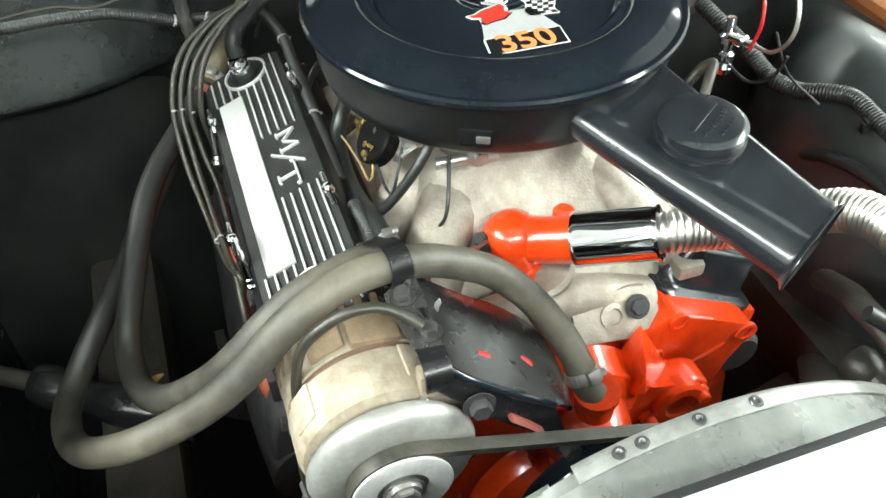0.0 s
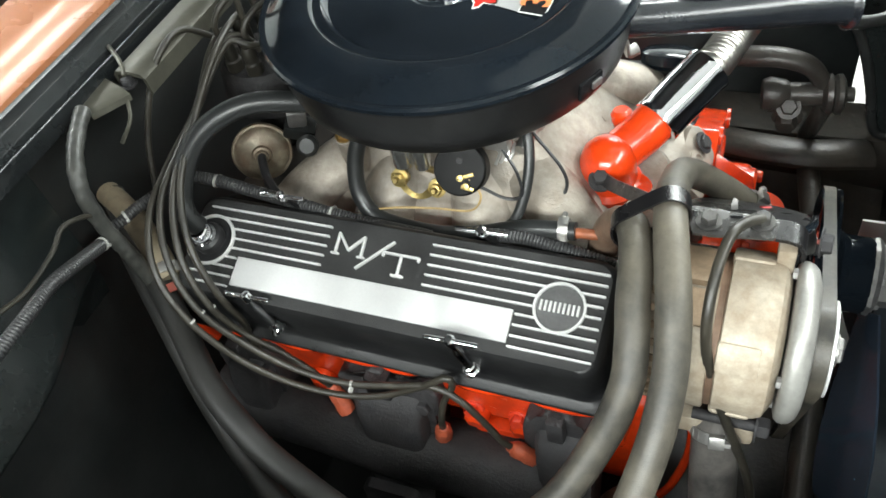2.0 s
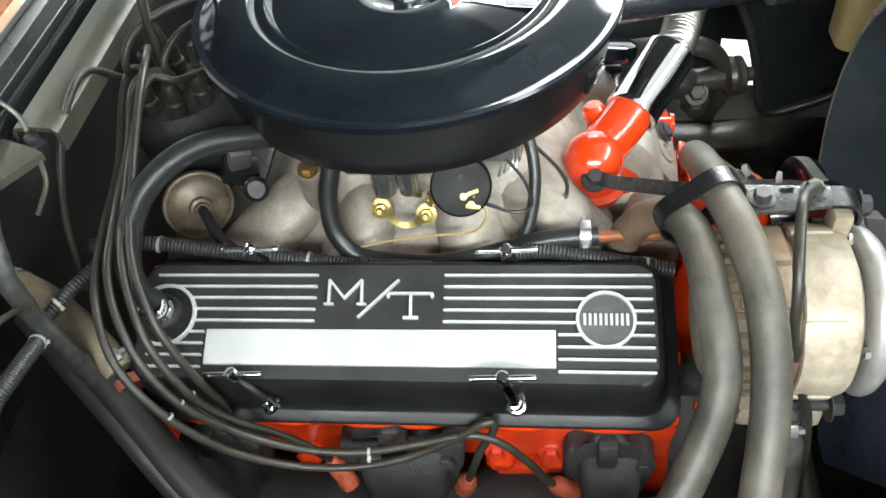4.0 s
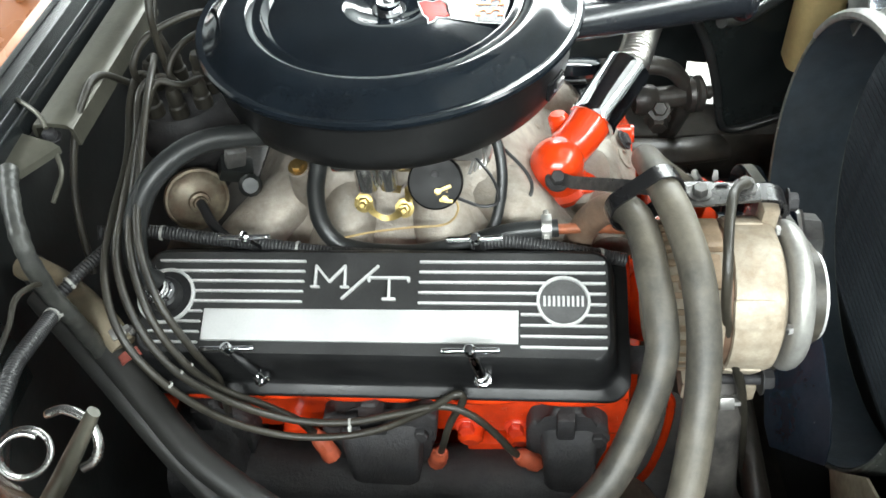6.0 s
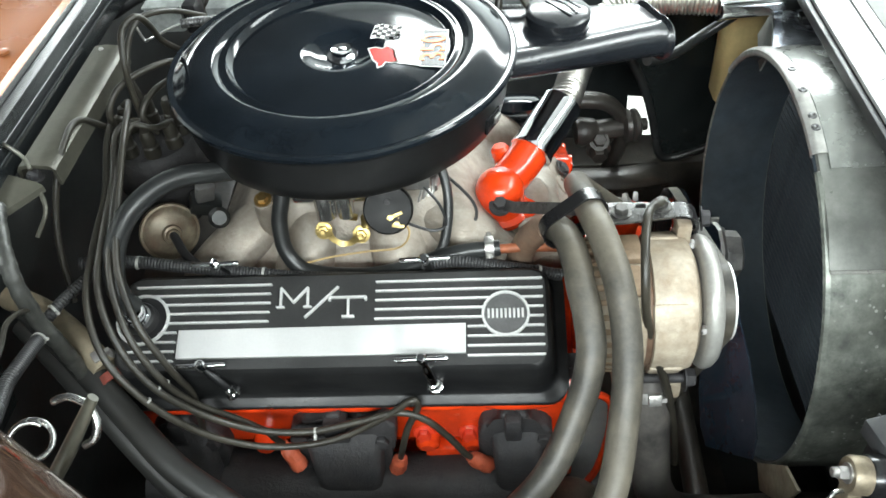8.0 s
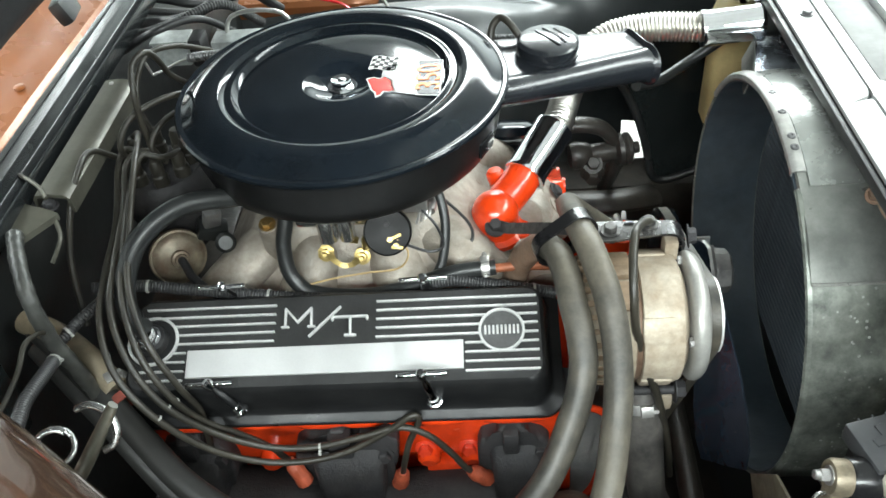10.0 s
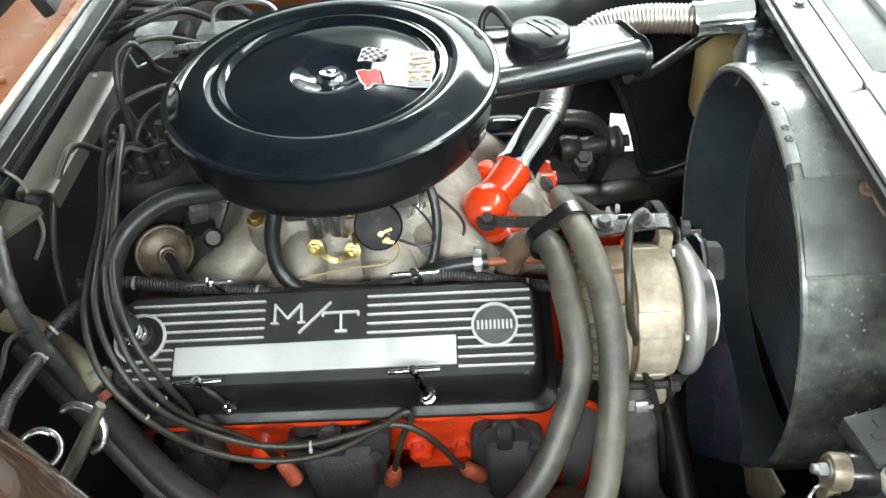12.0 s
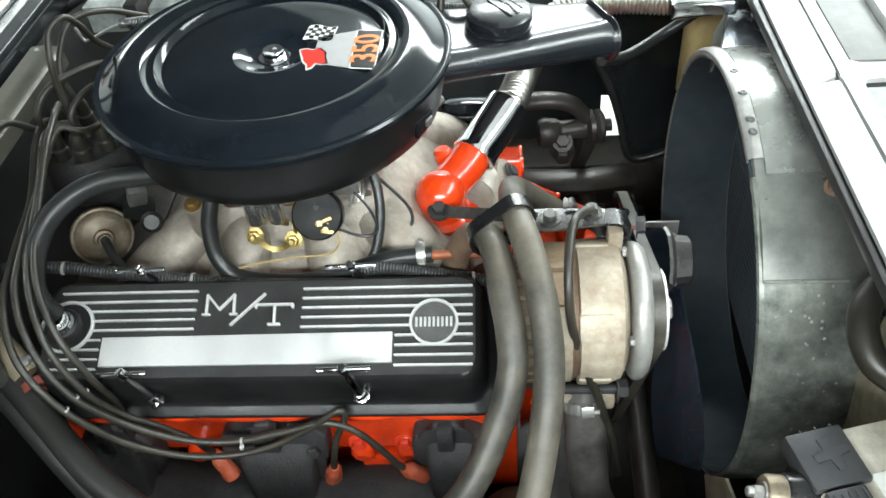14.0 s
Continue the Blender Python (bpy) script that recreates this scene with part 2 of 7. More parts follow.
BATT_LID = mat("smudged_cream_plastic", (0.50, 0.47, 0.39), 0.45, 0.0, 0.3, 90, 14, 0.08, 400, dust=(0.16, 0.15, 0.12), dust_amount=0.7)
GLOSS_PLASTIC = mat("black_collar_plastic", (0.014, 0.014, 0.015), 0.22, 0.0, 0.2, 150, 12, 0.05, 400)
HINGE_WIRE = mat("plated_spring_wire", (0.42, 0.42, 0.41), 0.20, 0.95, 0.35, 200, 40, 0.1, 500, dust=(0.06, 0.055, 0.05), dust_amount=0.5)
GREASE_DARK = mat("oily_black_suspension", (0.022, 0.021, 0.020), 0.36, 0.1, 0.4, 60, 10, 0.4, 160, dust=(0.10, 0.085, 0.07), dust_amount=0.55)
TAN_WIRE = mat("tan_wire_sleeve", (0.42, 0.29, 0.13), 0.5, 0.0, 0.25, 300, 60, 0.1)
TAPE = mat("dusty_grey_tape", (0.026, 0.027, 0.026), 0.34, 0.0, 0.35, 120, 26, 0.35, 160, dust=(0.115, 0.115, 0.10), dust_amount=0.6)
PUMP_CAN = mat("dusty_brown_canister", (0.15, 0.125, 0.095), 0.45, 0.2, 0.35, 120, 18, 0.2, 400, dust=(0.07, 0.058, 0.045), dust_amount=0.6)
RELAY = mat("dull_grey_box_metal", (0.44, 0.465, 0.455), 0.36, 0.3, 0.35, 120, 14, 0.12, 250, dust=(0.05, 0.05, 0.046), dust_amount=0.6)
LEAF = mat("dried_leaf", (0.34, 0.24, 0.07), 0.6, 0.0, 0.35, 150, 60, 0.2, 500)
CANISTER = mat("dusty_vacuum_canister", (0.20, 0.172, 0.125), 0.42, 0.45, 0.4, 120, 34, 0.15, 500, dust=(0.10, 0.045, 0.025), dust_amount=0.85)
OLD_BRASS = mat("dull_brass", (0.52, 0.34, 0.13), 0.36, 0.9, 0.3, 200, 40, 0.15, 600, dust=(0.25, 0.17, 0.09), dust_amount=0.5)
HOOD_UNDER = mat("dark_hood_underside", (0.010, 0.010, 0.012), 0.6, 0.0, 0.3, 60, 4, 0.15, 200, dust=(0.028, 0.025, 0.023), dust_amount=0.4)
PIPE = mat("tarnished_heater_pipe", (0.24, 0.20, 0.14), 0.5, 0.3, 0.3, 90, 14, 0.2, 400, dust=(0.12, 0.09, 0.05), dust_amount=0.5)
CONCRETE = mat("garage_concrete", (0.46, 0.455, 0.43), 0.7, 0.0, 0.15, 20, 1.5, 0.2, 120)
BOARD = mat("ceiling_boards", (0.56, 0.57, 0.57), 0.7, 0.0, 0.12, 10, 1.0, 0.1, 40)
PLASTER = mat("painted_plaster", (0.68, 0.71, 0.71), 0.7, 0.0, 0.06, 10, 1.0, 0.05, 60)
CLEAR = mat("bright_plating", (0.83, 0.82, 0.79), 0.13, 0.95, 0.08, 200, 20, 0.05, 300)
GREASE = mat("greasy_chassis", (0.028, 0.026, 0.024), 0.42, 0.1, 0.45, 60, 10, 0.5, 120, dust=(0.11, 0.092, 0.07), dust_amount=0.55)
RADIATOR = mat("radiator_core", (0.085, 0.105, 0.125), 0.5, 0.3, 0.3, 900, 12, 0.8, 700, dust=(0.16, 0.175, 0.185), dust_amount=0.5)

# ---- mesh helpers ----


def link(name, bm, material, parent=None, label="", smooth=True):
    bmesh.ops.recalc_face_normals(bm, faces=bm.faces)
    me = bpy.data.meshes.new(name)
    bm.to_mesh(me)
    bm.free()
    for m in (material if isinstance(material, (list, tuple)) else [material]):
        me.materials.append(m)
    if smooth:
        for p in me.polygons:
            p.use_smooth = True
        me.set_sharp_from_angle(angle=radians(38))
    ob = new(name, me)
    if parent:
        ob.parent = parent
        ob.matrix_parent_inverse = parent.matrix_world.inverted()
    if label:
        ob["label"] = label
    return ob


def part(name, bm, material, parent, label="", smooth=True):
    return link(name, bm, material, parent, label, smooth)


def thing(name, x, y, z, label, category, group="", kind=""):
    ob = new(name)
    ob.empty_display_size = 0.02
    ob.location = (x, y, z)
    ob.matrix_world = Matrix.Translation((x, y, z))
    return tagged(ob, label, category, group, kind)


def solo(name, bm, material, label, category, group="", kind="", smooth=True):
    return tagged(link(name, bm, material, None, "", smooth), label, category, group, kind)


def axis_matrix(origin, direction, up=(0, 0, 1)):
    """Local z along direction."""
    z = Vector(direction).normalized()
    up = Vector(up)
    if abs(z.dot(up)) > 0.98:
        up = Vector((1, 0, 0))
    x = up.cross(z).normalized()
    y = z.cross(x)
    m = Matrix((x, y, z)).transposed().to_4x4()
    m.translation = origin
    return m


def lathe(bm, profile, m=Matrix(), seg=40, mat_index=0, start=0.0, sweep=360.0):
    """Turns a profile of (radius, height) round the local z axis of m."""
    full = sweep >= 359.9
    n = seg if full else seg + 1
    rings = []
    for r, h in profile:
        if r < 1e-6:
            v = bm.verts.new(m @ Vector((0, 0, h)))
            rings.append([v] * n)
        else:
            rings.append([bm.verts.new(m @ Vector((r * math.cos(radians(start + sweep * i / seg)), r * math.sin(radians(start + sweep * i / seg)), h))) for i in range(n)])
    for a, b in zip(rings, rings[1:]):
        for i in range(seg):
            j = (i + 1) % n
            q = []
            for v in (a[i], a[j], b[j], b[i]):
                if v not in q:
                    q.append(v)
            if len(q) > 2:
                f = bm.faces.new(q)
                f.material_index = mat_index
    return bm


def smooth_line(points, steps=8):
    """A Catmull-Rom line through a few control points."""
    p = [Vector(q) for q in points]
    if len(p) == 2:
        return [p[0].lerp(p[1], i / steps) for i in range(steps + 1)]
    p = [2 * p[0] - p[1]] + p + [2 * p[-1] - p[-2]]
    out = []
    for a, b, c, d in zip(p, p[1:], p[2:], p[3:]):
        for i in range(steps):
            t = i / steps
            out.append(0.5 * (2 * b + (c - a) * t + (2 * a - 5 * b + 4 * c - d) * t * t + (3 * b - a - 3 * c + d) * t**3))
    return out + [p[-2]]


def tube(bm, points, radius, steps=8, seg=14, cap=True, ridge=0.0, pitch=0.004, flat=1.0, hollow=False):
    """Sweeps a round section along a smooth line; ridge makes it corrugated."""
    line = smooth_line(points, steps)
    if ridge:
        total = sum((b - a).length for a, b in zip(line, line[1:]))
        n = max(8, int(total / pitch * 4))
        dist = [0.0]
        for a, b in zip(line, line[1:]):
            dist.append(dist[-1] + (b - a).length)
        fine, k = [], 0
        for i in range(n + 1):
            s = total * i / n
            while k < len(dist) - 2 and dist[k + 1] < s:
                k += 1
            fine.append(line[k].lerp(line[k + 1], (s - dist[k]) / max(1e-9, dist[k + 1] - dist[k])))
        line = fine
    up, rings = None, []
    for i, p in enumerate(line):
        t = (line[min(i + 1, len(line) - 1)] - line[max(i - 1, 0)]).normalized()
        if up is None:
            up = Vector((0, 0, 1)) if abs(t.z) < 0.9 else Vector((1, 0, 0))
        x = up.cross(t).normalized()
        up = t.cross(x)
        r = radius(i / (len(line) - 1)) if callable(radius) else radius
        if ridge:
            r += ridge * (1, 0.6, -1, 0.6)[i % 4]
        rings.append([bm.verts.new(p + x * (r * math.cos(math.tau * k / seg)) + up * (r * flat * math.sin(math.tau * k / seg))) for k in range(seg)])
    for a, b in zip(rings, rings[1:]):
        for k in range(seg):
            bm.faces.new((a[k], a[(k + 1) % seg], b[(k + 1) % seg], b[k]))
    if cap:
        bm.faces.new(rings[0][::-1])
        bm.faces.new(rings[-1])
    return bm


def box(bm, cx, cy, cz, sx, sy, sz, m=Matrix(), bevel=0.0, seg=2):
    made = bmesh.ops.create_cube(bm, size=1.0, matrix=m @ Matrix.Translation((cx, cy, cz)) @ Matrix.Diagonal((sx, sy, sz, 1)))
    if bevel:
        edges = {e for v in made["verts"] for e in v.link_edges}
        bmesh.ops.bevel(bm, geom=list(edges), offset=bevel, segments=seg, affect="EDGES", profile=0.6)
    return bm


def prism(bm, outline, h0, h1, m=Matrix(), bevel=0.0, seg=2):
    """A plate with the given outline between two heights in m's frame."""
    lo = [bm.verts.new(m @ Vector((x, y, h0))) for x, y in outline]
    hi = [bm.verts.new(m @ Vector((x, y, h1))) for x, y in outline]
    n = len(outline)
    faces = [bm.faces.new(lo[::-1]), bm.faces.new(hi)]
    for i in range(n):
        faces.append(bm.faces.new((lo[i], lo[(i + 1) % n], hi[(i + 1) % n], hi[i])))
    if bevel:
        bmesh.ops.bevel(bm, geom=list({e for f in faces for e in f.edges}), offset=bevel, segments=seg, affect="EDGES", profile=0.6, clamp_overlap=True)
    return bm


def round_rect(w, d, r, n=5):
    pts = []
    for cx, cy, a0 in ((w / 2 - r, d / 2 - r, 0), (-w / 2 + r, d / 2 - r, 90), (-w / 2 + r, -d / 2 + r, 180), (w / 2 - r, -d / 2 + r, 270)):
        pts += [(cx + r * math.cos(radians(a0 + 90 * i / n)), cy + r * math.sin(radians(a0 + 90 * i / n))) for i in range(n + 1)]
    return pts


def loft(bm, sections, m=Matrix(), caps=True):
    """Joins outlines of equal length, each given as a list of (x, y, z)."""
    rings = [[bm.verts.new(m @ Vector(p)) for p in s] for s in sections]
    n = len(rings[0])
    for a, b in zip(rings, rings[1:]):
        for i in range(n):
            bm.faces.new((a[i], a[(i + 1) % n], b[(i + 1) % n], b[i]))
    if caps:
        bm.faces.new(rings[0][::-1])
        bm.faces.new(rings[-1])
    return bm


def hex_bolt(bm, origin, direction, r=0.007, h=0.006, washer=True):
    m = axis_matrix(origin, direction)
    if washer:
        lathe(bm, [(0, 0), (r * 1.45, 0), (r * 1.45, 0.0014), (0, 0.0015)], m, 20)
    lathe(bm, [(r, 0.001), (r, h * 0.85), (r * 0.86, h), (0, h)], m, 6)
    return bm


def screw_clamp(name, origin, direction, r, parent, w=0.011):
    """A worm-drive band with its screw."""
    m = axis_matrix(origin, direction)
    bm = bmesh.new()
    lathe(bm, [(r, -w / 2), (r + 0.0012, -w / 2), (r + 0.0016, 0), (r + 0.0012, w / 2), (r, w / 2)], m, 28)
    q = min(1.0, r / 0.012)
    box(bm, 0, r + 0.0030 * q, 0, 0.013 * q, 0.0058 * q, w * 1.05, m, 0.0012)
    lathe(bm, [(0, 0), (0.0036 * q, 0), (0.0036 * q, 0.005), (0, 0.005)], m @ pose(0.0062 * q, r + 0.0036 * q, 0, 0, 90, 0), 6)
    for k in range(22):
        a = math.tau * k / 22
        box(bm, 0, 0, 0, 0.0008, 0.0012, w * 0.62, m @ pose((r + 0.0016) * math.cos(a), (r + 0.0016) * math.sin(a), 0, 0, 0, math.degrees(a)))
    return part(name, bm, STEEL, parent, "bright worm-drive hose clamp")

# ---- the garage round the car: unseen walls and ceiling, toned for bounced light ----


def garage():
    bm = bmesh.new()
    box(bm, 0.5, 0, -0.05, 9, 9, 0.1)
    solo("floor", bm, CONCRETE, "grey concrete garage floor under the car", "floor", kind="structure", smooth=False)
    bm = bmesh.new()
    box(bm, 0.5, 0, 2.95, 9, 9, 0.1)
    solo("ceiling", bm, BOARD, "unseen grey ceiling that bounces light into the bay", "ceiling", kind="structure", smooth=False)
    for name, x, y, sx, sy in (("wall_north", 0.5, 4.55, 9, 0.1), ("wall_south", 0.5, -4.55, 9, 0.1), ("wall_east", 5.05, 0, 0.1, 9), ("wall_west", -4.05, 0, 0.1, 9)):
        bm = bmesh.new()
        box(bm, x, y, 1.45, sx, sy, 2.9)
        solo(name, bm, PLASTER, "unseen pale garage wall that bounces light", "wall", kind="structure", smooth=False)


garage()

# ---- the car's body round the engine ----


def sheet(bm, rows, thick=0.004, up=(0, 0, 1)):
    """A curved panel from rows of points, with thickness."""
    g = [[bm.verts.new(p) for p in r] for r in rows]
    for a, b in zip(g, g[1:]):
        for i in range(len(a) - 1):
            bm.faces.new((a[i], a[i + 1], b[i + 1], b[i]))
    bmesh.ops.recalc_face_normals(bm, faces=bm.faces)
    bmesh.ops.solidify(bm, geom=bm.faces[:], thickness=thick)
    return bm


def firewall():
    ob = thing("firewall", -0.34, 0, 0.6, "grimy black painted firewall with a recessed middle", "firewall", kind="structure")
    bm = bmesh.new()
    rows = []
    for z, dx in ((0.10, 0.06), (0.30, 0.04), (0.55, 0.0), (0.75, -0.01), (0.86, -0.02), (0.90, -0.04)):
        rows.append([(-0.34 + dx + (0.03 if abs(y) > 0.32 else 0.0) - 0.02 * math.cos(y * 3), y, z) for y in (-0.72, -0.55, -0.45, -0.36, -0.3, -0.2, -0.1, 0, 0.1, 0.2, 0.3, 0.36, 0.45, 0.55, 0.72)])
    sheet(bm, rows, 0.006)
    part("panel", bm, BAY, ob)
    return ob


firewall()


def firewall_shelf():
    """The footwell bulge at the corner: a sloping panel that ends in an overhanging edge."""
    edge = [(-0.262, -0.346), (-0.30, -0.333), (-0.34, -0.316), (-0.37, -0.303), (-0.40, -0.292), (-0.44, -0.284), (-0.50, -0.281), (-0.58, -0.281), (-0.66, -0.283)]
    rows = []
    for k, z in ((0.0, 0.90), (0.25, 0.862), (0.55, 0.815), (0.85, 0.772), (0.97, 0.756), (1.0, 0.750), (0.97, 0.745), (0.6, 0.735), (0.0, 0.70)):
        rows.append([(-0.352 + (x + 0.352) * k + 0.003 * math.sin(9 * y + 12 * z), y, z - 0.006 * math.sin(8 * y)) for y, x in edge])
    bm = bmesh.new()
    sheet(bm, rows, 0.003)
    solo("firewall_shelf", bm, APRON, "dark green-black sloping footwell panel beside the firewall", "panel", kind="structure")


firewall_shelf()


def cowl():
    """The painted cowl behind the bay, its black seal rail and drip lip."""
    ob = thing("cowl", -0.42, 0, 0.95, "copper painted cowl with a glossy black seal rail", "cowl", kind="structure")
    bm = bmesh.new()
    rows = []
    for x, z in ((-0.352, 0.925), (-0.352, 0.945), (-0.358, 0.952), (-0.385, 0.957), (-0.40, 0.9555), (-0.415, 0.960), (-0.55, 0.985), (-0.75, 1.02)):
        rows.append([(x, y, z - 0.02 * (y / 0.7) ** 2) for y in (-0.8, -0.5, -0.25, 0, 0.25, 0.5, 0.8)])
    sheet(bm, rows, 0.004)
    part("panel", bm, COPPER, ob, "copper metallic cowl panel")
    for y in (0.02, 0.3, -0.26):
        bm = bmesh.new()
        lathe(bm, [(0, 0.0), (0.0065, 0.0), (0.006, 0.0025), (0.003, 0.0035), (0, 0.003)], pose(-0.375, y, 0.956), 14)
        part("screw", bm, COPPER, ob)
    bm = bmesh.new()
    prism(bm, [(-0.350, 0.930), (-0.3495, 0.948), (-0.345, 0.953), (-0.337, 0.953), (-0.330, 0.946), (-0.326, 0.934), (-0.318, 0.930), (-0.316, 0.934), (-0.312, 0.934), (-0.311, 0.915), (-0.335, 0.910)], -0.75, 0.75, Matrix(((1, 0, 0, 0), (0, 0, -1, 0), (0, 1, 0, 0), (0, 0, 0, 1))), 0.0012, 2)
    part("seal_rail", bm, RAIL, ob, "satin dark grey seal rail")
    return ob


cowl()


def hood():
    """The raised hood, hinged at the cowl: its rear edge and bump stop hang over the cowl."""
    ob = thing("hood", -0.345, 0, 1.02, "raised copper hood with a dark underside and rubber stop", "hood")
    up = Vector((math.cos(radians(56)), 0, math.sin(radians(56))))
    n = Vector((-up.z, 0, up.x))
    edge = Vector((-0.345, 0, 1.022))
    bm = bmesh.new()
    rows = []
    for s in (0.0, 0.02, 0.3, 0.6, 0.9, 1.1):
        rows.append([tuple(edge + up * s + n * (0.035 - 0.05 * (y / 0.72) ** 2) + Vector((0, y, 0))) for y in (-0.72, -0.6, -0.4, -0.2, 0, 0.2, 0.4, 0.6, 0.72)])
    sheet(bm, rows, 0.004)
    part("skin", bm, COPPER, ob, "copper metallic hood skin")
    bm = bmesh.new()
    rows = []
    for s, h in ((0.0, 0.03), (0.004, 0.004), (0.05, -0.004), (0.09, 0.010), (0.3, 0.018), (0.6, 0.018), (0.95, 0.012), (1.0, 0.0), (1.08, 0.0), (1.1, 0.03)):
        rows.append([tuple(edge + up * s + n * (h - 0.05 * (y / 0.72) ** 2) + Vector((0, y, 0))) for y in (-0.71, -0.6, -0.4, -0.2, 0, 0.2, 0.4, 0.6, 0.71)])
    sheet(bm, rows, 0.004)
    part("underside", bm, HOOD_UNDER, ob, "dark brown inner hood frame")
    bm = bmesh.new()
    box(bm, 0, 0, 0, 0.018, 0.045, 0.03, pose(-0.338, 0.118, 1.005, 0, -20, 8), 0.006)
    part("bump_stop", bm, WIRE_BLACK, ob, "black rubber bump stop")
    return ob


hood()


def channel():
    """The dusty sheet-metal channel bolted along the firewall's top, in two lengths with a gap and a clip."""
    ob = thing("cowl_channel", -0.29, -0.06, 0.91, "dusty grey sheet metal channel along the firewall top", "channel")
    m = Matrix(((1, 0, 0, 0), (0, 0, -1, 0), (0, 1, 0, 0.925), (0, 0, 0, 1)))
    sec = [(-0.306, -0.022), (-0.306, -0.003), (-0.303, 0.0015), (-0.288, 0.003), (-0.273, 0.001), (-0.268, -0.004), (-0.267, -0.022), (-0.270, -0.022), (-0.2715, -0.004), (-0.288, -0.001), (-0.302, -0.002), (-0.304, -0.022)]
    bm = bmesh.new()
    prism(bm, sec, -0.078, 0.147, m)
    part("long_section", bm, STRIP, ob)
    # short turned-down length
    bm = bmesh.new()
    p, q, r, s = Vector((-0.336, -0.186, 0.922)), Vector((-0.315, -0.153, 0.923)), Vector((-0.274, -0.168, 0.922)), Vector((-0.299, -0.201, 0.920))
    down = Vector((0.002, -0.001, -0.009))
    sheet(bm, [[tuple(v) for v in (p + down, p + Vector((0.001, 0.001, -0.003)), p.lerp(s, 0.1), p.lerp(s, 0.9), s + Vector((0.001, 0.0, -0.003)), s + down)], [tuple(v) for v in (q + down, q + Vector((0.001, 0.001, -0.003)), q.lerp(r, 0.1), q.lerp(r, 0.9), r + Vector((0.001, 0.0, -0.003)), r + down)]], 0.0018)
    part("short_section", bm, STRIP, ob)
    bm = bmesh.new()
    tube(bm, [(-0.332, -0.116, 0.934), (-0.317, -0.126, 0.934), (-0.300, -0.138, 0.931), (-0.290, -0.150, 0.925)], 0.0022, 6, 8)
    part("clip", bm, STRIP, ob)
    bm = bmesh.new()
    hex_bolt(bm, (-0.290, -0.150, 0.914), (0.1, 0, 1), 0.0065, 0.008)
    part("bolt", bm, IRON, ob)
    bm = bmesh.new()
    tube(bm, [(-0.276, -0.172, 0.914), (-0.272, -0.184, 0.900), (-0.283, -0.198, 0.880)], 0.0022, 4, 8, flat=0.5)
    part("wire_clip", bm, STRIP, ob)
    bm = bmesh.new()
    lathe(bm, [(0, 0.0), (0.003, 0.0), (0.0025, 0.0015), (0, 0.002)], pose(-0.292, 0.068, 0.9278), 12)
    part("screw", bm, ZINC, ob)
    return ob


channel()


